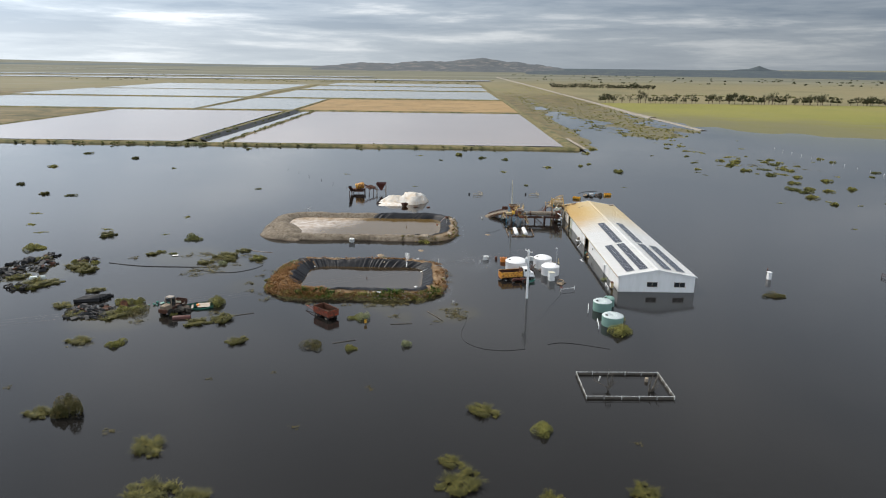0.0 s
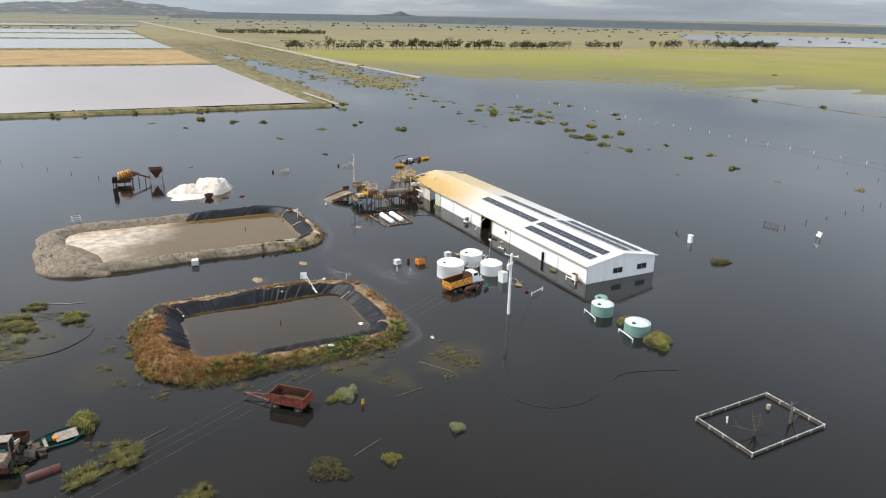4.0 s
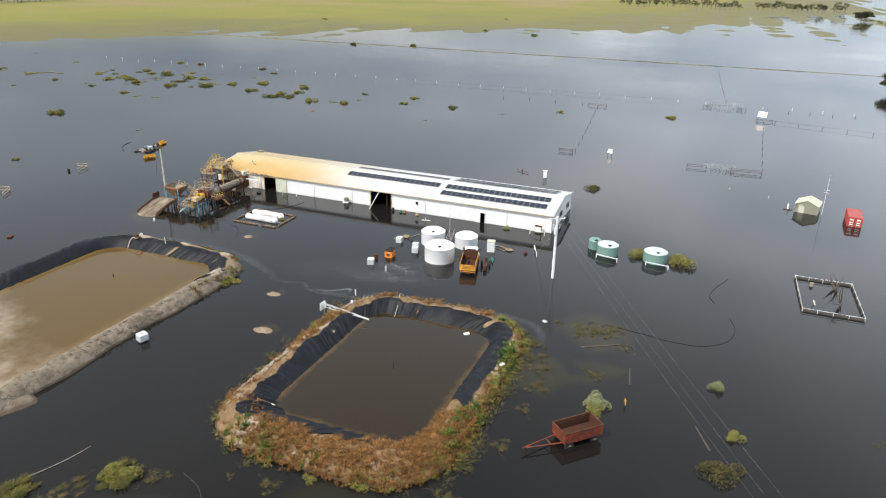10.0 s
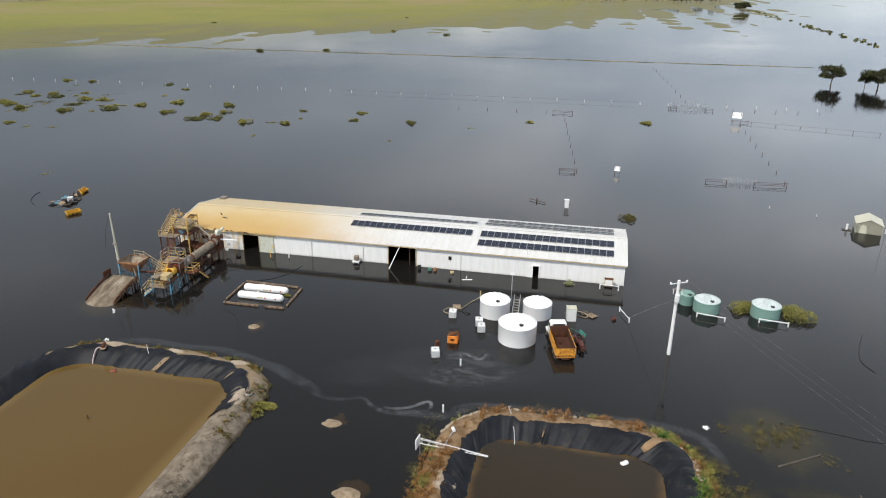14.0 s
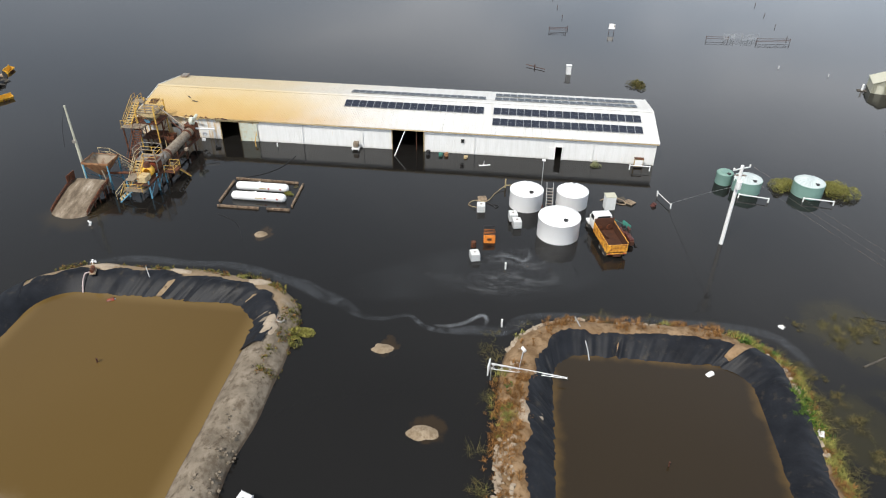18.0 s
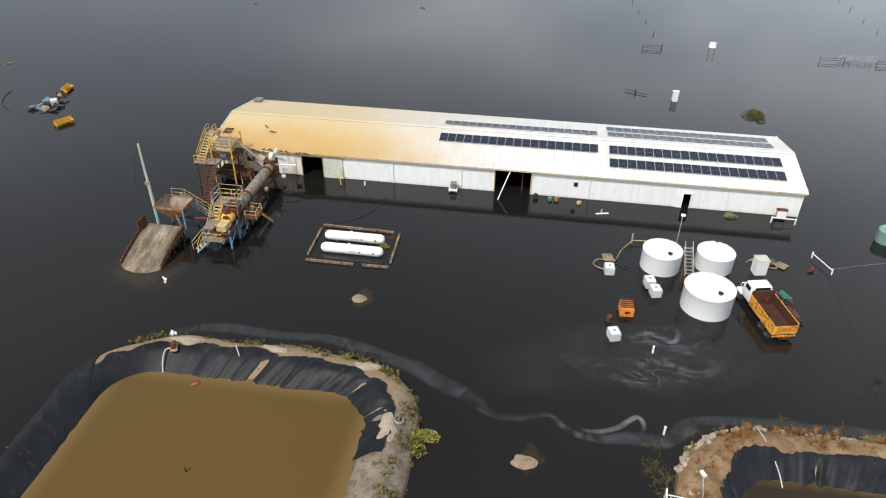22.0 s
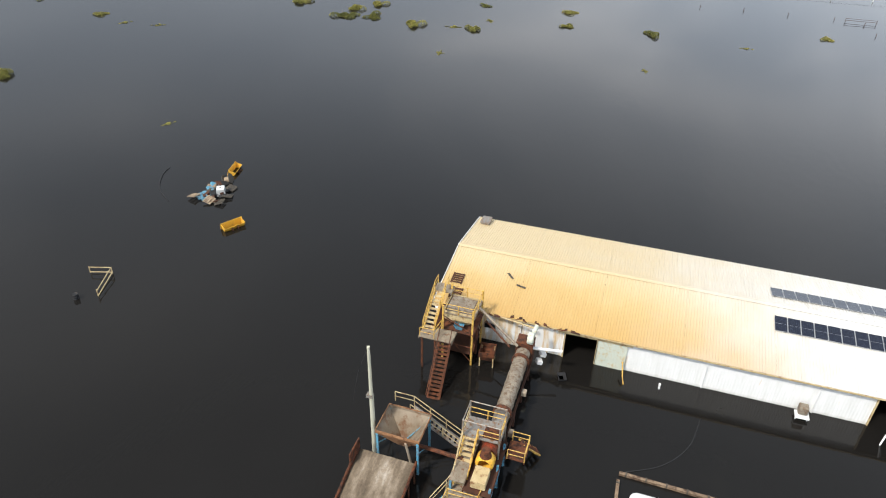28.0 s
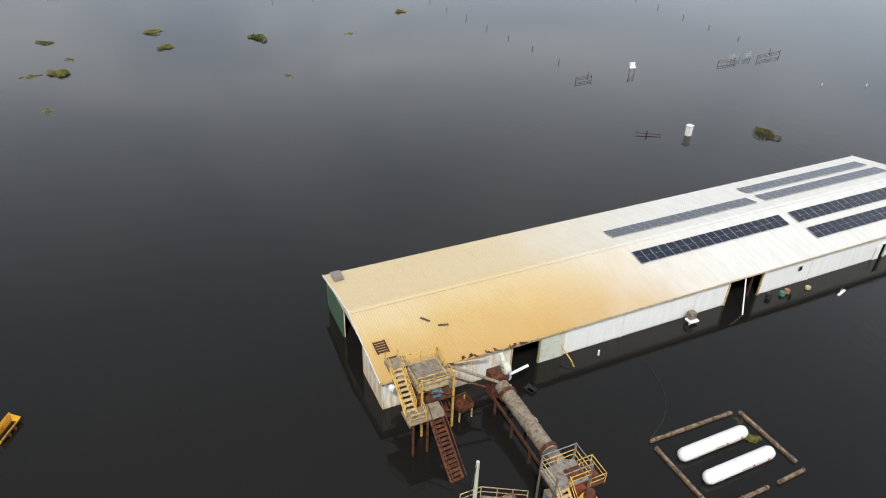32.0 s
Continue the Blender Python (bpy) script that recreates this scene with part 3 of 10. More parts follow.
M_ROAD = surface("pale_gravel_road", (0.25, 0.22, 0.18), (0.33, 0.29, 0.24), 0.05, 0.95, 0, 0.2, None, 0, 0.8, "World")
M_BROWNFLAT = surface("dry_brown_grass_flat", (0.27, 0.175, 0.07), (0.36, 0.24, 0.11), 0.02, 0.95, 0, 0.2, (0.20, 0.14, 0.06), 0.35, 0.4, "World")
M_BANKGRASS = surface("grassy_bank", (0.10, 0.095, 0.032), (0.24, 0.185, 0.085), 0.06, 0.95, 0, 0.3, (0.055, 0.06, 0.018), 0.45, 0.5, "World")


# ---- building tools ----
def bm_new():
    return bmesh.new()


def part(name, bm, material, parent=None, label="", smooth=False):
    me = bpy.data.meshes.new(name)
    bm.to_mesh(me)
    bm.free()
    for mm in (material if isinstance(material, (list, tuple)) else (material,)):
        me.materials.append(mm)
    if smooth:
        me.polygons.foreach_set("use_smooth", [True] * len(me.polygons))
    ob = new(name, me)
    if parent:
        ob.parent = parent
    if label:
        ob["label"] = label
    return ob


def solid(name, verts, faces, material, parent=None, label="", smooth=False):
    me = bpy.data.meshes.new(name)
    me.from_pydata(verts, [], faces)
    me.materials.append(material)
    if smooth:
        me.polygons.foreach_set("use_smooth", [True] * len(me.polygons))
    me.update()
    ob = new(name, me)
    if parent:
        ob.parent = parent
    if label:
        ob["label"] = label
    return ob


def thing(name, x, y, z=0.0, rz=0.0, label="", category="", group="", rx=0.0, ry=0.0):
    ob = new(name)
    ob.empty_display_size = 0.3
    ob.matrix_basis = pose(x, y, z, rx, ry, rz)
    return tagged(ob, label, category, group)


def box(bm, c, s, rz=0.0, bev=0.0, rx=0.0, ry=0.0):
    g = bmesh.ops.create_cube(bm, size=1.0, matrix=pose(*c, rx, ry, rz) @ Matrix.Diagonal((*s, 1)))
    if bev:
        edges = list({e for v in g["verts"] for e in v.link_edges})
        bmesh.ops.bevel(bm, geom=edges, offset=bev, segments=2, affect="EDGES", profile=0.7)
    return bm


def rod(bm, p, q, r, seg=8, r2=None, caps=True):
    p, q = Vector(p), Vector(q)
    d = q - p
    m = Matrix.Translation((p + q) / 2) @ d.to_track_quat("Z", "Y").to_matrix().to_4x4()
    bmesh.ops.create_cone(bm, cap_ends=caps, segments=seg, radius1=r, radius2=r if r2 is None else r2, depth=d.length, matrix=m)
    return bm


def lathe(bm, profile, seg=32, m=Matrix()):
    """Turns a list of (radius, height) round z."""
    rings = []
    for r, z in profile:
        rings.append([bm.verts.new(m @ Vector((r * math.cos(2 * math.pi * k / seg), r * math.sin(2 * math.pi * k / seg), z))) for k in range(seg)] if r > 1e-4 else [bm.verts.new(m @ Vector((0, 0, z)))])
    for a, b in zip(rings, rings[1:]):
        for k in range(seg):
            f = [a[k % len(a)], a[(k + 1) % len(a)], b[(k + 1) % len(b)], b[k % len(b)]]
            f = [v for i, v in enumerate(f) if v not in f[:i]]
            if len(f) > 2:
                bm.faces.new(f)
    return bm


def tube_curve(name, pts, r, material, parent=None, label="", cyclic=False):
    """A bent pipe, hose or wire as a swept mesh."""
    bm, seg = bm_new(), 6
    pts = [Vector(p) for p in pts]
    smooth = []
    for i in range(len(pts) - 1):
        a, b, c, d = pts[max(i - 1, 0)], pts[i], pts[i + 1], pts[min(i + 2, len(pts) - 1)]
        for k in range(6):
            t = k / 6
            smooth.append(0.5 * ((2 * b) + (c - a) * t + (2 * a - 5 * b + 4 * c - d) * t * t + (3 * b - a - 3 * c + d) * t ** 3))
    smooth.append(pts[-1])
    rings = []
    for i, p in enumerate(smooth):
        d = (smooth[min(i + 1, len(smooth) - 1)] - smooth[max(i - 1, 0)]).normalized()
        s = d.cross(Vector((0, 0, 1)) if abs(d.z) < 0.95 else Vector((1, 0, 0))).normalized()
        u = s.cross(d)
        rings.append([bm.verts.new(p + r * (s * math.cos(2 * math.pi * k / seg) + u * math.sin(2 * math.pi * k / seg))) for k in range(seg)])
    for a, b in zip(rings, rings[1:]):
        for k in range(seg):
            bm.faces.new((a[k], a[(k + 1) % seg], b[(k + 1) % seg], b[k]))
    bm.faces.new(rings[0]); bm.faces.new(rings[-1])
    return part(name, bm, material, parent, label, True)


def leaves(rng, count, spread, size, flat=0.0, base=0.0, ragged=0.0):
    """Small leaf sprays on an uneven dome: verts and faces. spread: half widths and height."""
    v, f = [], []
    g = 0.6 + 0.4 * ragged
    lobes = [(rng.uniform(-g, g), rng.uniform(-g, g), rng.uniform(0.35 - 0.18 * ragged, 0.7 - 0.25 * ragged), rng.uniform(0.5 - 0.3 * ragged, 1.0)) for _ in range(6 + int(5 * ragged))]
    for _ in range(count):
        lx, ly, lr, lh = rng.choice(lobes)
        a, b = rng.uniform(0, 2 * math.pi), rng.random()
        el = math.asin(min(1.0, rng.random() ** 0.8))
        k = lr * (0.62 + 0.38 * b ** 0.4)
        c = Vector(((lx + k * math.cos(el) * math.cos(a)) * spread[0], (ly + k * math.cos(el) * math.sin(a)) * spread[1], base + max(0.02, math.sin(el) * lh * (0.6 + 0.4 * b)) * spread[2]))
        n = Vector((rng.gauss(0, 1), rng.gauss(0, 1), abs(rng.gauss(1.1, 0.8)))).normalized()
        s = n.orthogonal().normalized()
        s.rotate(Matrix.Rotation(rng.uniform(0, 6.28), 3, n))
        u, w = n.cross(s), size * rng.uniform(0.6, 1.4)
        i = len(v)
        v += [c - s * w * 0.5, c + u * w * 0.42, c + s * w * 0.6, c - u * w * 0.42]
        f.append((i, i + 1, i + 2, i + 3))
    return v, f


def blades(rng, count, rx, ry, h, width=0.05, droop=0.6):
    """Grass blades in uneven tufts that lean outwards from a mat: verts and faces."""
    v, f = [], []
    n = 5 + int(5 * min(rx, 2.0))
    tufts = []
    for _ in range(n):
        a, q = rng.uniform(0, 2 * math.pi), 1.15 * rng.random() ** 0.6
        tufts.append((rx * q * math.cos(a), ry * q * math.sin(a), rng.uniform(0.3, 1.3) * (1.0 - 0.45 * q), rng.uniform(0.05, 0.17), rng.uniform(0, 6.28)))
    for _ in range(count):
        tx, ty, th, sp, lean = rng.choice(tufts)
        c = Vector((tx + rng.gauss(0, sp) * rx, ty + rng.gauss(0, sp) * ry, -0.05))
        t = lean + rng.gauss(0, 1.2)
        o = Vector((math.cos(t), math.sin(t), 0))
        s = Vector((-o.y, o.x, 0)) * width * rng.uniform(0.6, 1.4)
        hh = h * th * rng.uniform(0.5, 1.2)
        m1, m2 = c + o * hh * droop * 0.35 + Vector((0, 0, hh * 0.7)), c + o * hh * droop * 1.1 + Vector((0, 0, hh * 0.9))
        i = len(v)
        v += [c - s, c + s, m1 + s * 0.8, m1 - s * 0.8, m2]
        f += [(i, i + 1, i + 2, i + 3), (i + 3, i + 2, i + 4)]
    return v, f


# ---- ground and water ----
def shore(x):
    """Northing of the paddock's flooded edge."""
    return float(np.interp(x, [180, 192, 240, 300, 370, 450, 505, 560, 700, 900, 1200, 5000], [640, 575, 530, 470, 420, 350, 235, 150, 85, 0, -90, -400]))


def land_height(x, y):
    n1 = noise.noise((x * 0.011, y * 0.011, 0)) + 0.5 * noise.noise((x * 0.033, y * 0.033, 3))
    n2 = noise.noise((x * 0.05, y * 0.02, 7))
    if x > 186 and y < 2000:
        rows = 0.06 * math.sin(y * 0.17 + 0.8 * n1) * (0.6 + n2) if x > 330 else 0.0
        d = (y - shore(x)) * (0.0016 if x < 450 else 0.0011)
        h = d + 0.13 * n1 + 0.08 * n2 + 1.5 * rows * (1 if abs(d) < 0.4 else 0.2)
        return max(-1.2, min(0.9, h)) + max(0.0, (y - 900) * 0.0006)
    if 72 < x <= 186:
        # a low rise of scrub between two drowned lanes
        n3 = noise.noise((x * 0.06, y * 0.028, 11))
        d = (y - 470) * 0.0008 - 0.16 + 0.20 * math.exp(-((x - 140) / 22) ** 2) - 0.12 * math.exp(-((x - 102) / 9) ** 2) + 0.5 * max(0.0, min(1.0, (91 - x) / 14)) - 0.004 * max(0.0, 400 - y) - 0.05 * max(0.0, 396 - y) * max(0.0, min(1.0, (112 - x) / 14))
        return max(-1.0, min(0.4, d + 0.12 * n1 + 0.10 * n2 + 0.16 * n3))
    if y > 1000:
        return 0.25 + 0.25 * n1
    if x < -313 + (y - 490) * 0.02 and y > 480 and y < 1400:
        return 0.4 + 0.2 * n1
    if y > 690 and x < 72:
        return 0.15 + 0.1 * n1
    return -1.2


def spaced(fine_lo, fine_hi, step, far):
    mid = list(np.arange(fine_lo, fine_hi, step))
    lo, hi, d = [], [], step
    p = fine_lo
    while p > -far:
        d *= 1.16
        p -= d
        lo.append(max(p, -far))
    p, d = mid[-1], step
    while p < far:
        d *= 1.16
        p += d
        hi.append(min(p, far))
    return lo[::-1] + mid + hi


def rise(x, y):
    """The far plain lifts gently towards the skyline."""
    d = math.hypot(x, y)
    return 24.0 * max(0.0, (d - 2600) / 2200) ** 1.6 if d > 2600 else 0.0


GX, GY = spaced(-340, 760, 9.0, 4750.0), spaced(-60, 960, 9.0, 4750.0)
gv = [(x, y, land_height(x, y) + rise(x, y)) for y in GY for x in GX]
W = len(GX)
gf = [(j * W + i, j * W + i + 1, (j + 1) * W + i + 1, (j + 1) * W + i) for j in range(len(GY) - 1) for i in range(W - 1)]
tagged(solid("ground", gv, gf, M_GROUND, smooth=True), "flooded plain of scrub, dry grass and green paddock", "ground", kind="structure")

R_W = 3000.0
wv = [(-R_W, -R_W, 0), (R_W, -R_W, 0), (R_W, 2300, 0), (-R_W, 2300, 0)]
tagged(solid("water", wv, [(0, 1, 2, 3)], M_WATER), "dark still flood water over the whole yard", "water", kind="structure")


def flat_sheet(name, corners, z, material, label, category):
    ob = solid(name, [(x, y, z) for x, y in corners], [tuple(range(len(corners)))], material)
    return tagged(ob, label, category, kind="structure")


PINK = "evaporation pond full of pale pinkish brine"
GREY = "evaporation pond full of pale grey brine"
flat_sheet("brine_pond", [(-127, 399), (65, 399), (65, 668), (-127, 668)], 0.55, M_BRINE, PINK, "salt pond")
flat_sheet("brine_pond", [(-313, 402), (-155, 402), (-158, 668), (-313, 664)], 0.55, M_BRINE, PINK, "salt pond")
flat_sheet("channel", [(-140, 399), (-130, 399), (-131, 664), (-137, 664)], 0.45, M_CHANNEL, "narrow channel of pale water between two banks", "channel")
for c in ([(-560, 688), (-251, 688), (-262, 905), (-560, 905)], [(-244, 688), (-152, 688), (-155, 902), (-247, 908)],
          [(-585, 940), (-266, 940), (-290, 1170), (-590, 1170)], [(-585, 1182), (-290, 1182), (-292, 1480), (-590, 1480)],
          [(-250, 928), (65, 928), (63, 1188), (-253, 1188)], [(-254, 1222), (64, 1222), (63, 1412), (-258, 1412)], [(-256, 1440), (66, 1440), (66, 1640), (-256, 1640)]):
    flat_sheet("brine_pond", c, 0.6, M_BRINE_GREY, GREY, "salt pond")
flat_sheet("dry_flat", [(-147, 688), (66, 682), (66, 902), (-151, 895)], 0.62, M_BROWNFLAT, "dry pond floor grown over with brown grass", "dry pond")
for c in ([(-1400, 1850), (110, 1930), (115, 2090), (-1400, 1960)], [(-2300, 2200), (-260, 2300), (-250, 2420), (-2300, 2310)], [(-2600, 2900), (-1200, 3300), (-1250, 3700), (-2600, 3300)],
          [(1130, 965), (1840, 800), (2600, 900), (2400, 1500), (1670, 1750), (1200, 1250)]):
    flat_sheet("lagoon", c, 1.6 + (6.0 if c[0][1] > 2500 else 0.0), M_CHANNEL, "distant sheet of pale flood water", "water")


def ridge(name, a, b, width, height, label, material=M_BANKGRASS, base=-0.3, wob=1.0):
    """A long low bank of earth with uneven sides."""
    a, b = Vector((*a, 0)), Vector((*b, 0))
    d = (b - a)
    steps = max(4, int(d.length / 5))
    s = Vector((-d.y, d.x, 0)).normalized()
    prof = [(-0.5, 0), (-0.32, 0.75), (-0.12, 1.0), (0.12, 0.97), (0.32, 0.7), (0.5, 0)]
    v, f, k = [], [], len(prof)
    for i in range(steps + 1):
        c = a + d * i / steps
        for w, h in prof:
            j = noise.noise((c.x * 0.09 + w * 3, c.y * 0.09, w * 5))
            p = c + s * (w * width + wob * j)
            v.append((p.x, p.y, base + (height - base) * h * (1 + 0.25 * j)))
    for i in range(steps):
        for q in range(k - 1):
            f.append((i * k + q, i * k + q + 1, (i + 1) * k + q + 1, (i + 1) * k + q))
    return tagged(solid(name, v, f, material, smooth=True), label, "bank", "pond banks", "structure")


BANK = "low grassy earth bank round the salt ponds"
ridge("bank", (-260, 393), (-150, 392), 10, 1.3, BANK)
ridge("bank", (-150, 392), (72, 388), 9, 1.3, BANK)
ridge("bank", (70, 386), (70, 690), 9, 1.2, BANK)
ridge("bank", (-148, 398), (-148, 672), 11, 1.9, BANK)
dark = [((x0 + 0.5 * noise.noise((y0 * 0.05, k, 2))), y0, z0) for y0 in range(404, 666, 6) for k, (x0, z0) in enumerate(((-145.6, 2.0), (-143.6, 1.25), (-140.4, 0.35)))]
tagged(solid("bank_liner", dark, [(i * 3 + k, i * 3 + k + 1, i * 3 + k + 4, i * 3 + k + 3) for i in range(43) for k in range(2)], M_LINER, smooth=True), "black liner down the side of the channel bank", "liner", kind="structure")
ridge("bank", (-128.5, 396), (-128.5, 668), 4, 1.2, BANK, wob=0.5)
ridge("bank", (-318, 398), (-318, 672), 8, 1.2, BANK)
ridge("bank", (-420, 397), (-255, 396), 9, 1.2, BANK)
ridge("bank", (-560, 677), (-150, 677), 11, 1.3, BANK)
ridge("bank", (-150, 675), (70, 674), 8, 1.3, BANK)
ridge("bank", (-247, 684), (-256, 912), 7, 1.3, BANK)
ridge("bank", (-152, 682), (-154, 905), 5, 1.2, BANK)
ridge("bank", (-590, 922), (70, 916), 14, 1.5, BANK)
ridge("bank", (-262, 924), (-276, 1480), 12, 1.5, BANK)
ridge("bank", (-256, 1205), (70, 1205), 16, 1.5, BANK)
ridge("bank", (-256, 1426), (70, 1426), 14, 1.5, BANK)
ridge("bank", (-590, 1176), (-290, 1176), 6, 1.1, BANK)
ridge("bank", (70, 690), (70, 1660), 9, 1.3, BANK)

road_pts = [(184, 640), (181, 700), (182, 900), (180, 1160), (178, 1650), (170, 2600)]
for a, b in zip(road_pts, road_pts[1:]):
    ridge("road", a, b, 8, 1.05 + 0.0012 * max(0, a[1] - 900), "straight pale gravel road", M_ROAD, 0.0, 0.15)["category"] = "road"
ridge("road", (187, 520), (184, 641), 8, 0.40, "drowned lower end of the pale gravel road", M_ROAD, -0.5, 0.3)["category"] = "road"
ridge("track", (75, 384), (74, 440), 2.2, 1.28, "pale wheel track along the bank", M_ROAD, 0.9, 0.2)["category"] = "track"
ridge("track", (323, 40), (323, 560), 4.5, 0.14, "low causeway under shallow flood water", M_BANKGRASS, -0.5, 0.5)["category"] = "track"


# ---- the two lined ponds ----
def ring(x0, x1, y0, y1, r, n=220):
    """Points evenly round a rounded rectangle, anticlockwise from its south side."""
    pts, out = [], []
    for cx, cy, a0 in ((x1 - r, y0 + r, -90), (x1 - r, y1 - r, 0), (x0 + r, y1 - r, 90), (x0 + r, y0 + r, 180)):
        for k in range(13):
            a = radians(a0 + 90 * k / 12)
            pts.append(Vector((cx + r * math.cos(a), cy + r * math.sin(a))))
    pts.append(pts[0])
    total = sum((b - a).length for a, b in zip(pts, pts[1:]))
    i, run = 0, 0.0
    for k in range(n):
        s = total * k / n
        while run + (pts[i + 1] - pts[i]).length < s:
            run += (pts[i + 1] - pts[i]).length
            i += 1
        seg = pts[i + 1] - pts[i]
        out.append(pts[i] + seg * ((s - run) / max(seg.length, 1e-6)))
    return out


def lined_pond(label, outer, inner, crest, level, m_bank, m_water, lined, seed, w_label):
    """An earth bund with a black liner on its inner slope. lined(x, y): share of the slope that the liner covers."""
    n = 520
    O, I = ring(*outer, n), ring(*inner, n)
    root = tagged(new("pond_bund"), label, "pond bund")
    # match the rings by direction from the middle
    mid = Vector(((inner[0] + inner[1]) / 2, (inner[2] + inner[3]) / 2))
    prof = [(-0.10, -0.55), (0.0, -0.04), (0.14, 0.55), (0.30, 0.92), (0.48, 1.0), (0.60, 0.97), (0.70, 0.82), (0.86, 0.40), (1.0, 0.02), (1.10, -0.35)]
    k = len(prof)
    v, f, lv, lf = [], [], [], []
    lp = [(0.53, 1.03), (0.60, 1.01), (0.66, 0.90), (0.74, 0.72), (0.82, 0.53), (0.90, 0.33), (0.98, 0.10), (1.06, -0.2)]
    q = len(lp)
    for i in range(n):
        o, c = O[i], I[i]
        d = c - o
        for w, h in prof:
            p = o + d * w
            j = noise.noise((p.x * 0.25, p.y * 0.25, seed)) + 0.5 * noise.noise((p.x * 0.8, p.y * 0.8, seed + 4))
            edge = (c - o).normalized() * 0.9 * noise.noise((p.x * 0.16, p.y * 0.16, seed + 9)) * (1 - w)
            v.append((p.x + edge.x, p.y + edge.y, (crest * h if h > 0 else h) * (1 + 0.16 * j) + 0.05 * j))
        cov = lined(o.x, o.y)
        for w, h in lp:
            start = 0.42 + (1 - cov) * 0.5 + 0.09 * noise.noise((o.x * 0.5, o.y * 0.5, seed + 2)) + 0.055 * noise.noise((o.x * 1.9, o.y * 1.9, seed + 3))
            ww = start + (w - 0.53) * (1.06 - start) / 0.53
            hh = np.interp(ww, [a for a, _ in prof], [b for _, b in prof])
            p = o + d * ww
            j = noise.noise((p.x * 0.25, p.y * 0.25, seed)) + 0.5 * noise.noise((p.x * 0.8, p.y * 0.8, seed + 4))
            edge = (c - o).normalized() * 0.9 * noise.noise((p.x * 0.16, p.y * 0.16, seed + 9)) * (1 - ww)
            p = p + edge
            deep = max(0.0, 0.5 + 1.6 * noise.noise((i * 0.035, 0.5, seed + 1)))
            fold = deep * (0.26 * noise.noise((i * 0.26, w * 0.7, seed + 6)) + 0.2 * noise.noise((i * 0.6, w * 0.9, seed + 7)))
            lv.append((p.x, p.y, (crest * hh if hh > 0 else hh) * (1 + 0.16 * j) + 0.05 * j + 0.19 + fold * min(1.0, 6 * (w - 0.53))))
        lined_here = cov > 0.08
        nx = (i + 1) % n
        for a in range(k - 1):
            f.append((i * k + a, nx * k + a, nx * k + a + 1, i * k + a + 1))
        if lined_here and lined(O[nx].x, O[nx].y) > 0.08:
            for a in range(q - 1):
                lf.append((i * q + a, nx * q + a, nx * q + a + 1, i * q + a + 1))
    solid("bank", v, f, m_bank, root, smooth=True)
    solid("liner", lv, lf, M_LINER, root, "creased black plastic liner on the inner slope", True)
    wv = [(p.x + (p.x - mid.x) * 0.06, p.y + (p.y - mid.y) * 0.06, level) for p in I]
    flat = solid("pond_water", wv, [tuple(range(n))], m_water)
    tagged(flat, w_label, "pond water", kind="structure")
    return root


def lined_b(x, y):
    if x < -26 and y < 137.5:
        return 0.0
    if x < -34:
        return 0.30 + 0.6 * max(0.0, min(1.0, (y - 137.5) / 10)) + 0.3 * noise.noise((x * 0.3, y * 0.3, 1))
    if (x + 1.2) ** 2 + (y - 131.8) ** 2 < 3.6:
        return 0.12
    return 0.66 + 0.30 * noise.noise((x * 0.22, y * 0.22, 5)) + (0.55 if y < 136 and x < -3 else (0.14 if y < 136 else 0.0))


def lined_a(x, y):
    if y < 179 and x < -9:
        return 0.0
    if x < -46 or (x < -20 and y > 200):
        return 0.0
    if y > 203 and x < -1:
        return 1.85 + 0.25 * noise.noise((x * 0.4, y * 0.4, 8))
    if x > 0:
        return 0.92 + 0.4 * noise.noise((x * 0.3, y * 0.3, 8))
    return 0.95 + 0.2 * noise.noise((x * 0.2, y * 0.2, 8))


lined_pond("rounded earth bund with dry grass and a black liner", (-37.6, -0.3, 130.5, 157.0, 8.0), (-31.0, -5.3, 134.5, 152.4, 3.5), 1.35, 0.12, M_EARTH, M_POND_B, lined_b, 11, "murky dark brown water in the lined pond")
lined_pond("long grey tailings bund with a black liner at one end", (-51.6, 2.6, 176.8, 207.9, 8.0), (-46.0, -2.2, 181.0, 204.0, 4.0), 1.3, 0.14, M_SPOIL, M_POND_A, lined_a, 31, "silty tan water with pale salt in the long pond")


def heap(name, cx, cy, rx, ry, h, material, label, category, seed, rough=0.35, n=40, rings=16, peak=1.2, base=-0.3, lumps=0.16, rz=0.0):
    """An uneven heap on an oval plan."""
    v, f = [], []
    ca, sa = math.cos(radians(rz)), math.sin(radians(rz))
    for j in range(rings + 1):
        t = j / rings
        for i in range(n):
            a = 2 * math.pi * i / n
            out = 1 + rough * noise.noise((math.cos(a) * 1.3, math.sin(a) * 1.3, seed))
            lx, ly = rx * out * (1 - t) * math.cos(a), ry * out * (1 - t) * math.sin(a)
            x, y = cx + ca * lx - sa * ly, cy + sa * lx + ca * ly
            z = base + (h - base) * (1 - (1 - t) ** peak) ** 0.9
            z += h * (lumps * noise.noise((x * 0.5, y * 0.5, seed)) + lumps * 0.6 * noise.noise((x * 1.3, y * 1.3, seed))) * min(1, 5 * t)
            v.append((x, y, z))
    for j in range(rings):
        for i in range(n):
            f.append((j * n + i, j * n + (i + 1) % n, (j + 1) * n + (i + 1) % n, (j + 1) * n + i))
    return tagged(solid(name, v, f, material, smooth=True), label, category)


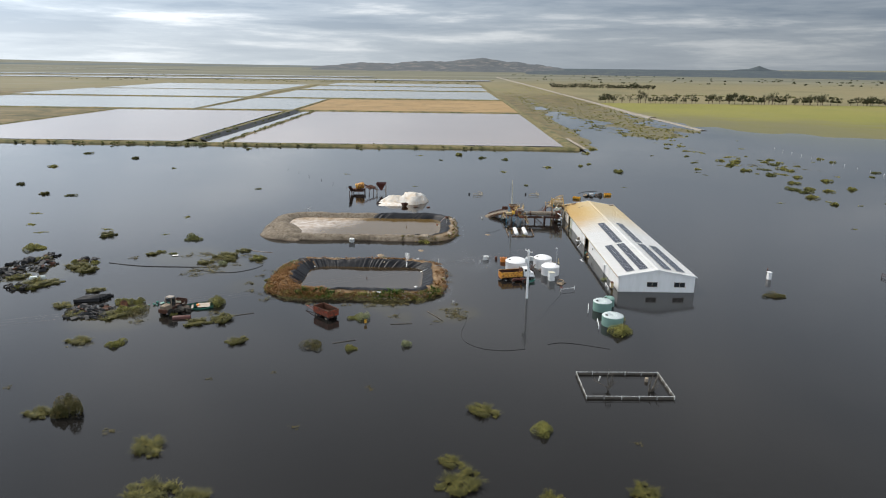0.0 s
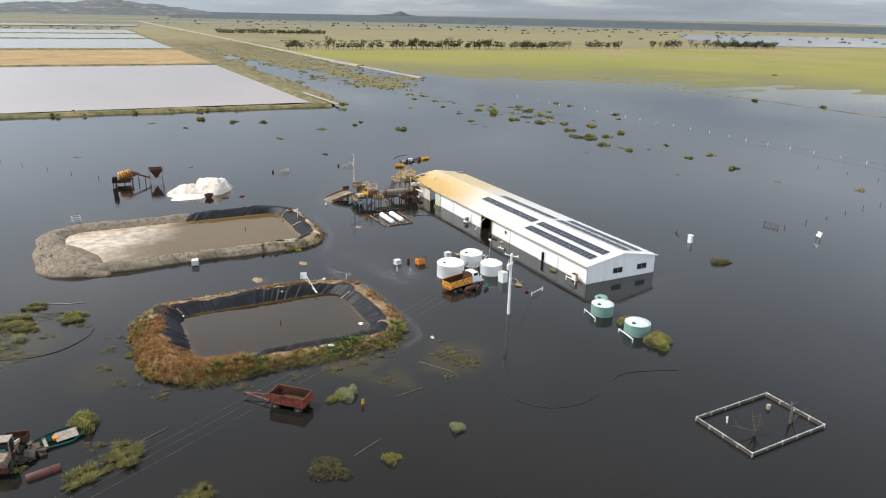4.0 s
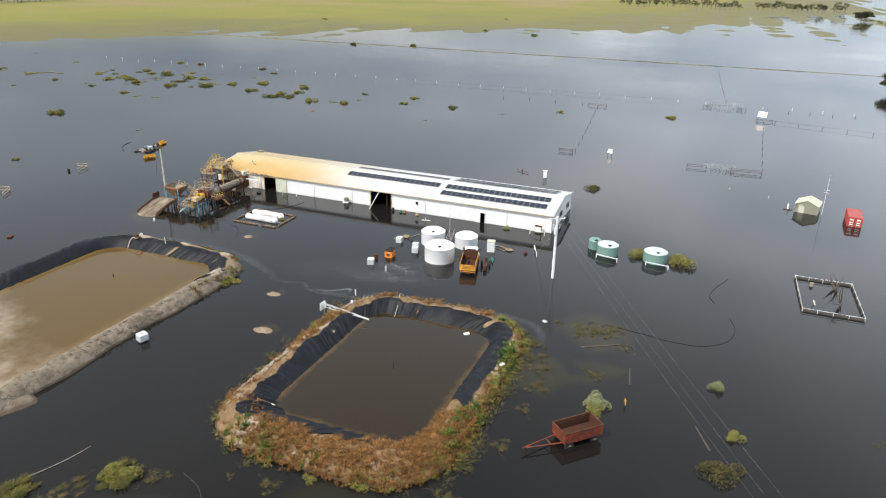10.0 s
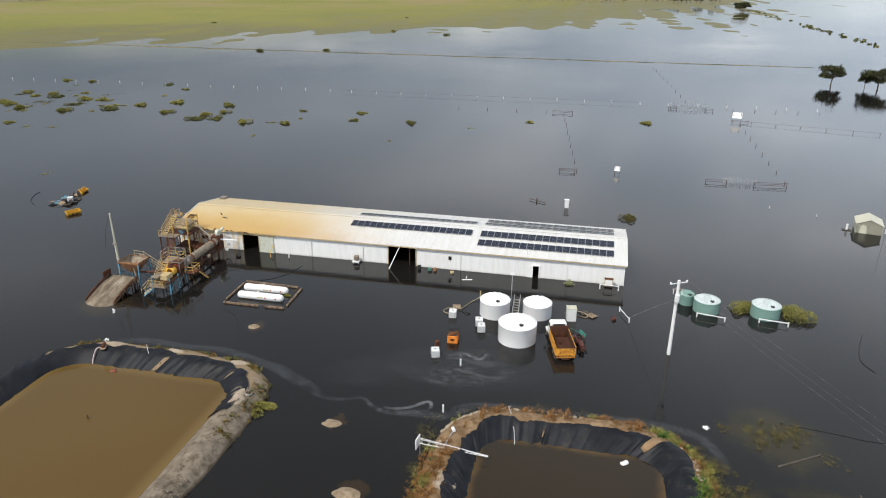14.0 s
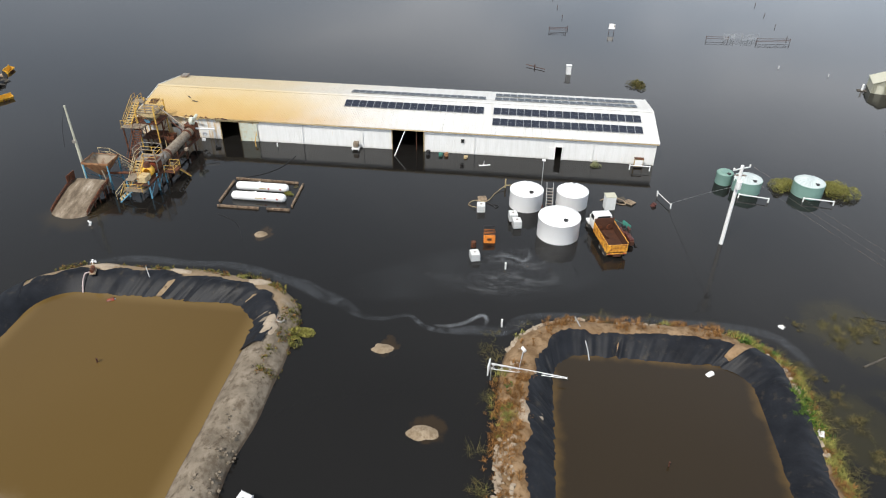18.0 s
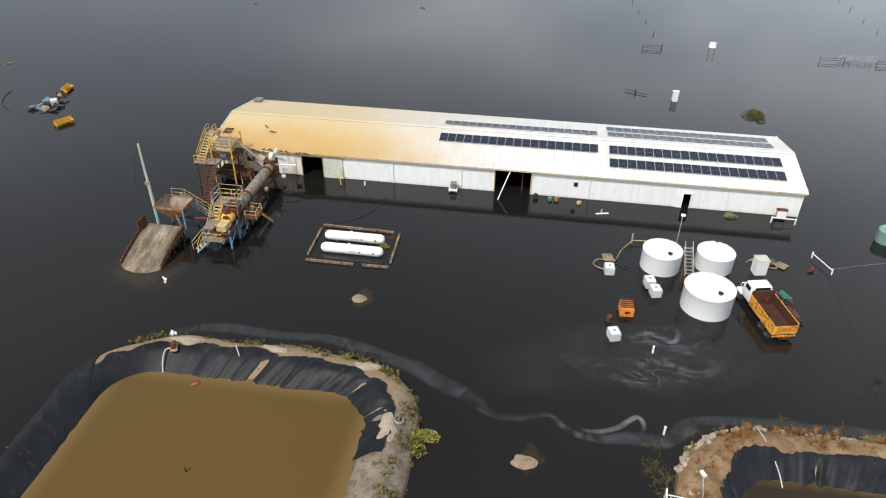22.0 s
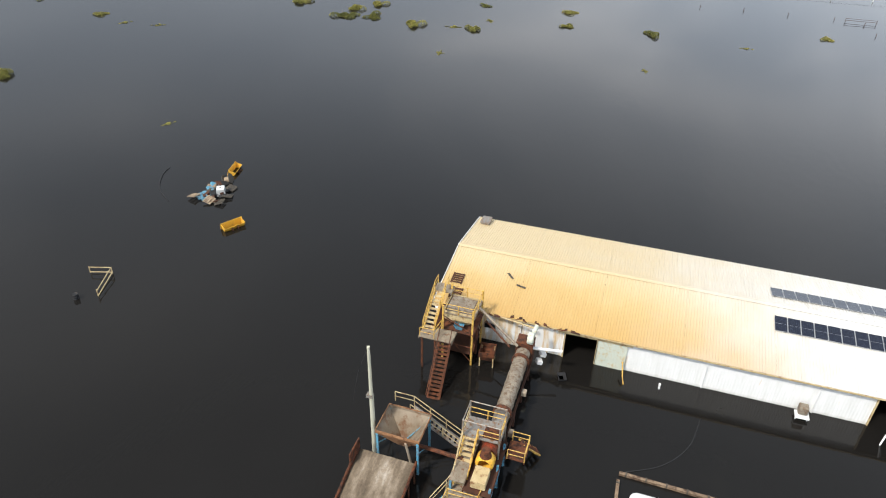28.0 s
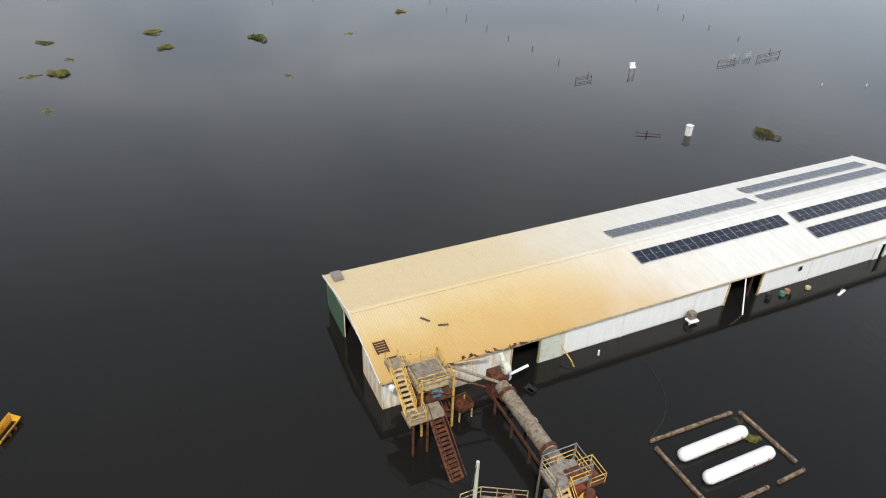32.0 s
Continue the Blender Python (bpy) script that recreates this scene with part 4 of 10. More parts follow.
heap("tailings_mound", -45.7, 187.3, 5.4, 12.6, 2.1, M_SPOIL, "grey mound of tailings at the end of the long pond", "mound", 3, 0.3, 64, 26, 1.35, lumps=0.14, rz=21)


# ---- the shed ----
SX0, SX1, SY0, SY1, EAVE, RIDGE = 35.5, 51.2, 137.45, 212.1, 3.4, 4.74
SXM = (SX0 + SX1) / 2
shed = tagged(new("storage_shed"), "long white steel shed with a rust-stained roof", "shed")


def corrugated(name, p0, p1, z0, top, parent, material, pitch=0.25, depth=0.009, thick=0.06, label=""):
    """An upright ribbed sheet from p0 to p1 with a flat back. top(u): height at u metres along."""
    p0, p1 = Vector((*p0, 0)), Vector((*p1, 0))
    d = p1 - p0
    L = d.length
    d.normalize()
    nrm = Vector((d.y, -d.x, 0))
    us, n = [], max(2, int(round(L / pitch)))
    for i in range(n):
        for w, h in ((0.0, 0), (0.3, 0), (0.42, 1), (0.72, 1), (0.84, 0)):
            us.append(((i + w) * L / n, h))
    us.append((L, 0))
    v, f = [], []
    for u, h in us:
        p = p0 + d * u + nrm * depth * h
        v += [(p.x, p.y, z0), (p.x, p.y, top(u))]
    m = len(us)
    for i in range(m - 1):
        f.append((2 * i, 2 * i + 2, 2 * i + 3, 2 * i + 1))
    b = len(v)
    for u in (0.0, L):
        p = p0 + d * u - nrm * thick
        v += [(p.x, p.y, z0), (p.x, p.y, top(u))]
    if abs(top(0) + top(L) - 2 * top(L / 2)) < 0.01:
        f += [(b + 2, b, b + 1, b + 3), (0, 1, b + 1, b), (2 * m - 2, b + 2, b + 3, 2 * m - 1), (1, 2 * m - 1, b + 3, b + 1)]
    return solid(name, v, f, material, parent, label)


ZB = -0.9
H = lambda u: EAVE - 0.04
# west-facing long side: bays between and over the openings (y from north to south)
OPEN = [(197.0, 199.8, 2.85), (169.9, 174.4, 3.1), (150.3, 151.2, 1.95)]
edges = [212.0, 208.0, 203.9, 199.8, None, 197.0, 192.0, 187.6, 183.0, 178.6, 174.4, None, 169.9, 166.2, 162.6, 157.0, 151.2, None, 150.3, 146.0, 141.8, 137.45]
for a, b in zip(edges, edges[1:]):
    if a is not None and b is not None:
        corrugated("wall_sheet", (SX0, a), (SX0, b), ZB, H, shed, M_WALL)
for lo, hi, t in OPEN:
    corrugated("wall_sheet", (SX0, hi), (SX0, lo), t, H, shed, M_WALL)
    bm = bm_new()
    for y in (lo - 0.06, hi + 0.06):
        box(bm, (SX0 - 0.03, y, (ZB + t) / 2), (0.22, 0.12, t - ZB))
    box(bm, (SX0 - 0.03, (lo + hi) / 2, t + 0.07), (0.24, hi - lo + 0.3, 0.14))
    part("door_frame", bm, M_PALEYEL if lo > 160 else M_WHITE, shed, "rust-streaked steel door frame")
# far long side
for a, b in zip(np.linspace(SY0, SY1, 11)[:-1], np.linspace(SY0, SY1, 11)[1:]):
    corrugated("wall_sheet", (SX1, a), (SX1, b), ZB, H, shed, M_WALL)
gab = lambda x: EAVE + (RIDGE - EAVE) * (1 - abs(x - SXM) / (SXM - SX0)) - 0.06
# south gable with two windows
WIN = [(41.3, 43.5), (46.9, 49.2)]
xs = [SX0, 41.3, 43.5, 46.9, 49.2, SX1]
for i, (a, b) in enumerate(zip(xs, xs[1:])):
    if i in (1, 3):
        corrugated("wall_sheet", (a, SY0), (b, SY0), ZB, lambda u: 1.15, shed, M_WALL)
        corrugated("wall_sheet", (a, SY0), (b, SY0), 2.2, lambda u, a=a: gab(a + u), shed, M_WALL)
    elif a < SXM < b:
        corrugated("wall_sheet", (a, SY0), (SXM, SY0), ZB, lambda u, a=a: gab(a + u), shed, M_WALL)
        corrugated("wall_sheet", (SXM, SY0), (b, SY0), ZB, lambda u: gab(SXM + u), shed, M_WALL)
    else:
        corrugated("wall_sheet", (a, SY0), (b, SY0), ZB, lambda u, a=a: gab(a + u), shed, M_WALL)
m_pane, n_, l_, p_ = nodes_of("dark_window_glass")
p_.inputs["Base Color"].default_value, p_.inputs["Roughness"].default_value = (0.015, 0.018, 0.02, 1), 0.06
for a, b in WIN:
    bm = bm_new()
    for x in (a + 0.04, (a + b) / 2, b - 0.04):
        box(bm, (x, SY0 - 0.02, 1.675), (0.07, 0.12, 1.05))
    for z in (1.18, 2.17):
        box(bm, ((a + b) / 2, SY0 - 0.02, z), (b - a, 0.13, 0.07))
    wframe = part("window_frame", bm, M_GREYSTEEL, shed, "grey aluminium sliding window frame")
    for c in (a + (b - a) * 0.27, a + (b - a) * 0.73):
        bm = bm_new()
        box(bm, (c, SY0 + 0.01, 1.675), ((b - a) / 2 - 0.1, 0.012, 0.95))
        part("pane", bm, m_pane, wframe)
# north gable with its wide opening and a green sliding door
GOP = (40.4, 45.6)
corrugated("wall_sheet", (40.4, SY1), (SX0, SY1), ZB, lambda u: gab(40.4 - u), shed, M_WALL)
corrugated("wall_sheet", (SX1, SY1), (45.6, SY1), ZB, lambda u: gab(SX1 - u), shed, M_WALL)
corrugated("wall_sheet", (45.6, SY1), (SXM, SY1), 3.3, lambda u: gab(45.6 - u), shed, M_WALL)
corrugated("wall_sheet", (SXM, SY1), (40.4, SY1), 3.3, lambda u: gab(SXM - u), shed, M_WALL)
corrugated("sliding_door", (50.6, SY1 + 0.12), (45.7, SY1 + 0.12), -0.6, lambda u: 3.25, shed, M_GREENDOOR, label="dark green sliding door")
corrugated("sliding_door", (SX0 - 0.14, 196.95), (SX0 - 0.14, 194.3), -0.6, lambda u: 2.8, shed, M_PALEGREEN, label="pale green sliding door, pushed open")
bm = bm_new()
box(bm, (SX0 - 0.10, 151.65, 0.55), (0.05, 0.85, 2.5), bev=0.01)
part("door", bm, M_WHITE, shed, "white side door standing open")
bm = bm_new()
box(bm, (SX0 - 0.16, 197.2, 2.98), (0.14, 6.6, 0.16))
part("door_track", bm, M_PALEYEL, shed, "rusty sliding-door rail")


def roof_sheet(y0, y1, side):
    """A ribbed roof sheet from eave to ridge. side: -1 the near slope, 1 the far one."""
    us, n = [], int(round((y1 - y0) / 0.25))
    for i in range(n):
        for w, h in ((0.0, 0), (0.34, 0), (0.46, 1), (0.72, 1), (0.84, 0)):
            us.append((y0 + (i + w) * (y1 - y0) / n, h))
    us.append((y1, 0))
    xe = SXM + side * (SXM - SX0 + 0.35)
    ze = EAVE - 0.35 * (RIDGE - EAVE) / (SXM - SX0) + 0.03
    v, f = [], []
    for y, h in us:
        v += [(xe, y, ze + 0.03 * h), (SXM, y, RIDGE + 0.03 + 0.03 * h)]
    for i in range(len(us) - 1):
        q = (2 * i, 2 * i + 2, 2 * i + 3, 2 * i + 1)
        f.append(q if side > 0 else q[::-1])
    b = len(v)
    v += [(xe, y0, ze - 0.02), (SXM, y0, RIDGE), (xe, y1, ze - 0.02), (SXM, y1, RIDGE)]
    f += [(b, b + 2, b + 3, b + 1)]
    return solid("roof_sheet", v, f, M_ROOF, shed)


bays = np.linspace(SY0 - 0.25, SY1 + 0.25, 11)
for a, b in zip(bays, bays[1:]):
    for side in (-1, 1):
        roof_sheet(float(a), float(b) - 0.012, side)
bm = bm_new()
for side in (-1, 1):
    box(bm, (SXM + side * 0.16, (SY0 + SY1) / 2, RIDGE + 0.075), (0.34, SY1 - SY0 + 0.5, 0.02), ry=side * 10.4)
part("ridge_cap", bm, M_ROOF, shed)
for side in (-1, 1):
    bm = bm_new()
    x = SXM + side * (SXM - SX0 + 0.33)
    box(bm, (x, (SY0 + SY1) / 2, EAVE - 0.14), (0.13, SY1 - SY0 + 0.4, 0.13), bev=0.02)
    part("gutter", bm, M_WHITE if side > 0 else M_PALEYEL, shed, "eaves gutter with rust")
for y in (SY0 - 0.26, SY1 + 0.27):
    bm = bm_new()
    for side in (-1, 1):
        a, b = Vector((SXM, y, RIDGE + 0.05)), Vector((SXM + side * (SXM - SX0 + 0.35), y, EAVE - 0.02))
        c, L = (a + b) / 2, (a - b).length
        box(bm, c, (L, 0.05, 0.22), ry=side * math.degrees(math.atan2(a.z - b.z, SXM - SX0 + 0.35)))
    part("barge_board", bm, M_WHITE, shed)
for y in (203.9, 187.6, 178.7, 162.6, 146.0, 137.5):
    bm = bm_new()
    rod(bm, (SX0 - 0.1, y, ZB), (SX0 - 0.1, y, EAVE - 0.2), 0.05)
    part("downpipe", bm, M_WHITE, shed)
# roof frames inside, seen through the doorways
for y in np.linspace(SY0 + 3, SY1 - 3, 10):
    for x in (SX0 + 0.25, SX1 - 0.25):
        part("column", box(bm_new(), (x, y, 1.2), (0.2, 0.12, 4.2)), M_DARKRUST, shed)

# solar panels
m_pv, n_, l_, p_ = nodes_of("solar_cells")
v_ = place_of(n_, l_)
br = n_.new("ShaderNodeTexBrick")
br.offset, br.inputs["Scale"].default_value = 0.0, 1.0
br.inputs["Brick Width"].default_value, br.inputs["Row Height"].default_value = 0.172, 0.172
br.inputs["Mortar Size"].default_value, br.inputs["Mortar Smooth"].default_value = 0.004, 0.1
br.inputs["Color1"].default_value, br.inputs["Color2"].default_value = (0.008, 0.011, 0.024, 1), (0.011, 0.015, 0.03, 1)
br.inputs["Mortar"].default_value = (0.07, 0.08, 0.10, 1)
l_.new(v_, br.inputs["Vector"]); l_.new(br.outputs["Color"], p_.inputs["Base Color"])
p_.inputs["Roughness"].default_value = 0.14
SLOPE = math.degrees(math.atan2(RIDGE - EAVE, SXM - SX0))


def panel_row(x_low, y0, y1, side, group):
    w = (y1 - y0) / 19
    row = thing("solar_array", 0, 0, 0, 0, "row of dark blue solar panels on the white shed roof", "solar panels", group)
    first = None
    for i in range(19):
        cx = x_low - side * 0.9
        h = EAVE + (SXM - SX0 - abs(cx - SXM)) * (RIDGE - EAVE) / (SXM - SX0) + 0.17
        m = pose(cx, y0 + (i + 0.5) * w, h, 0, side * SLOPE, 0)
        if first is None:
            bm = bm_new()
            box(bm, (0, 0, 0), (1.80, w - 0.03, 0.035))
            pf = part("panel", bm, M_GALV, row)
            first = pf.data
            bm = bm_new()
            for k in (-0.445, 0.445):
                box(bm, (k, 0, 0.012), (0.86, w - 0.09, 0.03))
            cells = part("cell_sheet", bm, m_pv, pf)
        else:
            pf = new("panel", first)
            pf.parent = row
            c2 = new("cell_sheet", cells.data)
            c2.parent = pf
        pf.matrix_basis = m
    bm = bm_new()
    for k in (-0.5, 0.5):
        cx = x_low - side * (0.9 + k)
        h = EAVE + (SXM - SX0 - abs(cx - SXM)) * (RIDGE - EAVE) / (SXM - SX0) + 0.10
        box(bm, (cx, (y0 + y1) / 2, h), (0.05, y1 - y0, 0.08))
    part("mounting_rail", bm, M_GALV, row)


G_PV = "solar arrays on the shed roof"
panel_row(40.05, 161.75, 182.4, -1, G_PV)
panel_row(40.05, 139.2, 160.35, -1, G_PV)
panel_row(37.25, 139.2, 160.35, -1, G_PV)
panel_row(46.75, 161.75, 182.4, 1, G_PV)
panel_row(46.75, 139.2, 160.35, 1, G_PV)
panel_row(49.55, 139.2, 160.35, 1, G_PV)


# ---- tanks and vehicles in the yard ----
def poly_tank(x, y, r, h, dome, material, lid_mat, label, group, ribs=14, name="water_tank", rz=0, smooth=True):
    t = thing(name, x, y, 0, rz, label, "tank", group)
    prof = [(r, -1.0)]
    for k in range(0 if smooth else 6):
        z = -0.6 + (h + 0.6) * k / 6
        prof += [(r, z), (r * 1.004, z + 0.05), (r, z + 0.10)]
    prof += [(r, h - 0.12), (r * 1.012, h - 0.08), (r * 1.012, h), (r * 0.985, h + 0.03)]
    part("body", lathe(bm_new(), prof, 64), material, t, smooth=True)
    bm, seg = bm_new(), ribs * 4
    rings = []
    for j in range(7):
        q = j / 6
        rr = r * 0.99 * (1 - q) + 0.42 * q
        ring_ = []
        for k in range(seg):
            lift = 0.09 * (1 if k % 4 in (1, 2) else 0) * (0.35 + 0.65 * math.sin(q * 2.6)) * (0.1 if j in (0, 6) else 1)
            a = 2 * math.pi * k / seg
            ring_.append(bm.verts.new((rr * math.cos(a), rr * math.sin(a), h + 0.02 + dome * math.sin(q * math.pi / 2) ** 0.9 + lift)))
        rings.append(ring_)
    for a, b in zip(rings, rings[1:]):
        for k in range(seg):
            bm.faces.new((a[k], a[(k + 1) % seg], b[(k + 1) % seg], b[k]))
    bm.faces.new(rings[-1])
    part("roof", bm, lid_mat, t, smooth=False)
    hatch = lathe(bm_new(), [(0.30, 0), (0.30, 0.10), (0.26, 0.14), (0, 0.15)], 20, pose(-r * 0.62, -r * 0.25, h + dome * 0.55))
    part("hatch", hatch, M_BLACK, t, "black inspection lid")
    return t


G_WT = "white tanks by the truck"
poly_tank(15.55, 151.25, 2.45, 2.5, 0.62, M_POLY, M_POLY, "large white plastic tank standing in flood water", G_WT)
poly_tank(22.0, 155.1, 2.08, 2.25, 0.5, M_POLY, M_POLY, "white plastic tank beside a lamp post", G_WT)
poly_tank(23.0, 149.35, 1.98, 1.95, 0.5, M_POLY, M_POLY, "white plastic tank behind the truck", G_WT, rz=150)
G_GT = "green rainwater tanks"
poly_tank(29.8, 126.3, 1.78, 1.7, 0.36, M_GREENPOLY, M_TANKLID, "pale green rainwater tank with a ribbed roof", G_GT, 18, smooth=False)
poly_tank(30.0, 118.5, 1.92, 1.7, 0.38, M_GREENPOLY, M_TANKLID, "pale green rainwater tank beside a shrub", G_GT, 18, smooth=False)
poly_tank(31.6, 128.8, 1.08, 1.5, 0.25, M_GREENPOLY, M_GREENPOLY, "small green plastic tank behind a larger one", G_GT, 14)


def u_rail(x, y, rz, w, h, label):
    t = thing("pipe_guard", x, y, 0, rz, label, "pipe guard", "white pipe guards")
    bm = bm_new()
    rod(bm, (-w / 2, 0, h), (w / 2, 0, h), 0.07)
    part("rail", bm, M_WHITE, t)
    for s in (-1, 1):
        bm = bm_new()
        rod(bm, (s * w / 2, 0, -0.8), (s * w / 2, 0, h + 0.12), 0.085)
        part("post", bm, M_WHITE, t)
    return t


u_rail(27.1, 126.0, 78, 3.6, 0.55, "white steel pipe guard in front of a green tank")
u_rail(27.3, 117.9, 82, 3.6, 0.55, "white steel pipe guard in front of a green tank")
u_rail(33.6, 139.6, 88, 2.7, 0.7, "white steel pipe guard by the shed wall")
t = thing("meter_cabinet", 34.6, 139.7, 0, 0, "rusty white cabinet on posts beside the shed wall", "cabinet")
bm = bm_new(); box(bm, (0, 0, 0.75), (0.5, 1.2, 1.1), bev=0.02); part("body", bm, M_PALEYEL, t)
bm = bm_new(); box(bm, (-0.27, 0, 0.75), (0.03, 1.05, 0.9), bev=0.008); part("door", bm, M_WHITE, t)
bm = bm_new(); box(bm, (0, 0, 1.34), (0.62, 1.3, 0.06), bev=0.015); part("roof", bm, M_RUST, t)
for s in (-1, 1):
    bm = bm_new(); box(bm, (0, s * 0.5, -0.3), (0.1, 0.1, 1.2)); part("post", bm, M_DARKRUST, t)


def ibc(x, y, rz, z, label, tilt=0.0):
    t = thing("bulk_container", x, y, z, rz, label, "container tank", "white bulk containers", rx=tilt)
    bm = bm_new()
    box(bm, (0, 0, 0.42), (1.14, 0.96, 0.96), bev=0.08)
    part("bottle", bm, M_IBC, t)
    hoops = [((-0.6, q * 0.5, z_), (0.6, q * 0.5, z_)) for z_ in (0.05, 0.30, 0.55, 0.80) for q in (-1, 1)]
    hoops += [((q * 0.6, -0.5, z_), (q * 0.6, 0.5, z_)) for z_ in (0.05, 0.30, 0.55, 0.80) for q in (-1, 1)]
    hoops += [((k, q * 0.5, -0.05), (k, q * 0.5, 0.92)) for k in np.linspace(-0.6, 0.6, 7) for q in (-1, 1)]
    hoops += [((q * 0.6, k, -0.05), (q * 0.6, k, 0.92)) for k in np.linspace(-0.3, 0.3, 4) for q in (-1, 1)]
    for a, b in hoops:
        part("cage_bar", rod(bm_new(), a, b, 0.013, 5), M_GALV, t)
    bm = lathe(bm_new(), [(0.12, 0.9), (0.12, 0.95), (0, 0.955)], 14)
    part("cap", bm, M_GREYSTEEL, t)
    return t


ibc(9.2, 160.6, 18, 0.0, "caged white bulk container afloat by the bin")
ibc(16.6, 156.1, 12, 0.1, "caged white bulk container beside the large tank")
ibc(17.9, 156.6, 10, 0.25, "caged white bulk container beside the large tank")
ibc(19.9, 160.6, 5, 0.0, "caged white bulk container trailing a hose")
ibc(-25.0, 174.9, -14, 0.25, "white bulk container stranded on the tailings bank", 8)
t = thing("tall_cabinet", 22.6, 144.7, 0, 10, "tall white cabinet standing behind the truck", "cabinet")
part("body", box(bm_new(), (0, 0, 0.55), (1.15, 1.25, 2.5), bev=0.04), M_IBC, t)
part("lid", box(bm_new(), (0, 0, 1.83), (1.25, 1.35, 0.08), bev=0.02), M_BEIGE, t)
tagged(tube_curve("hose", [(24.3, 145.6, 0.05), (25.2, 144.4, 0.1), (24.6, 142.8, 0.12), (23.6, 142.6, 0.08), (23.9, 144.0, 0.05), (24.8, 145.0, 0.05)], 0.07, M_TIMBER), "coil of pale hose on the pallets", "hose")

t = thing("waste_bin", 13.3, 159.2, 0, 4, "orange steel waste bin with a slatted black lid", "bin")
bm = bm_new(); box(bm, (0, 0, 0.2), (1.5, 1.3, 1.5), bev=0.03); part("body", bm, M_ORANGE, t, "rusting orange body")
for s in np.linspace(-0.55, 0.55, 5):
    bm = bm_new(); box(bm, (s, -0.66, 0.2), (0.07, 0.04, 1.4)); part("rib", bm, M_ORANGE, t)
bm = bm_new(); box(bm, (-0.76, 0, 0.5), (0.03, 0.5, 0.3)); part("notice", bm, M_DARKRUST, t)
for k in np.linspace(-0.62, 0.62, 7):
    bm = bm_new(); box(bm, (-0.5 + 1.5 * (k + 0.62), 0, 1.02 + 0.02 * k), (0.12, 1.35, 0.07), bev=0.01); part("lid_slat", bm, M_BLACK, t)


def drum(x, y, z, material, label, rx=0, rz=0, r=0.29, h=0.88, group="oil drums"):
    t = thing("oil_drum", x, y, z, rz, label, "drum", group, rx=rx)
    prof = [(0, 0), (r, 0), (r * 1.03, 0.02), (r, 0.04), (r, h * 0.32), (r * 1.04, h * 0.34), (r, h * 0.36), (r, h * 0.64), (r * 1.04, h * 0.66), (r, h * 0.68), (r, h - 0.04), (r * 1.03, h - 0.02), (r, h), (r * 0.95, h - 0.02), (0, h - 0.02)]
    part("body", lathe(bm_new(), prof, 24), material, t, smooth=True)
    part("bung", lathe(bm_new(), [(0.04, h - 0.02), (0.04, h + 0.01), (0, h + 0.01)], 10, pose(r * 0.6, 0, 0)), M_GREYSTEEL, t)
    return t


drum(11.6, 160.9, -0.2, M_RUST, "rusty steel drum half under water beside the bin")
drum(34.6, 169.1, -0.3, M_BLACK, "dark steel drum against the shed wall")
drum(34.4, 167.3, -0.45, M_TEAL, "green steel drum against the shed wall")
drum(34.5, 166.5, -0.45, M_HOPRUST, "rusty orange steel drum against the shed wall")
drum(34.2, 163.7, -0.62, M_PALEYEL, "pale drum almost under water by the shed")
drum(23.9, 139.3, -0.4, M_MAROON, "maroon drum almost under water", 30)

# the tip truck
TR = thing("tip_truck", 11.5, 144.85, -0.1, 14.0, "white-cabbed tip truck with an empty rusty orange tray, half under water", "truck")
TR["label"] = "tip truck with white cab and empty rusty orange tray"
bm = bm_new(); box(bm, (2.35, 0, 0.82), (4.7, 2.4, 0.10)); part("tray_floor", bm, M_DARKRUST, TR)
for s in (-1, 1):
    bm = bm_new(); box(bm, (2.35, s * 1.2, 1.4), (4.7, 0.07, 1.15), bev=0.015); sd = part("tray_side", bm, M_TRUCK, TR, "dented orange tray side, rusty inside")
    bm = bm_new(); box(bm, (2.35, s * 1.155, 1.38), (4.6, 0.012, 1.05)); part("lining", bm, M_DARKRUST, sd)
    for k in np.linspace(0.35, 4.35, 6):
        bm = bm_new(); box(bm, (k, s * 1.26, 1.38), (0.09, 0.07, 1.12)); part("rib", bm, M_TRUCK, sd)
bm = bm_new(); box(bm, (0.02, 0, 1.3), (0.07, 2.4, 0.95), bev=0.015); tg = part("tailgate", bm, M_TRUCK, TR, "amber tailgate")
for y_ in (-0.85, -0.28, 0.28, 0.85):
    bm = bm_new(); box(bm, (-0.05, y_, 1.3), (0.07, 0.09, 0.9)); part("rib", bm, M_TRUCK, tg)
bm = bm_new(); box(bm, (0.07, 0, 1.28), (0.02, 2.28, 0.85)); part("lining", bm, M_DARKRUST, tg)
bm = bm_new(); box(bm, (4.7, 0, 1.62), (0.08, 2.4, 1.6), bev=0.015); hb = part("headboard", bm, M_DARKRUST, TR, "dark rusty headboard")
bm = bm_new(); box(bm, (4.64, 0, 1.58), (0.02, 2.28, 1.45)); part("lining", bm, M_DARKRUST, hb)
for y_ in (-0.6, 0.55):
    bm = bm_new(); rod(bm, (4.45, y_, 1.3), (4.62, y_, 1.3), 0.33, 20, 0.30); part("patch", bm, M_RUST, hb, "rusty worn patch")
bm = bm_new(); box(bm, (3.4, 0.25, 1.0), (1.9, 0.22, 0.22), ry=14); part("beam", bm, M_DARKRUST, TR, "rusty beam lying in the tray")
bm = bm_new(); box(bm, (3.3, 0, 0.5), (7.2, 0.9, 0.25)); part("chassis", bm, M_DARKRUST, TR)
bm = bm_new()
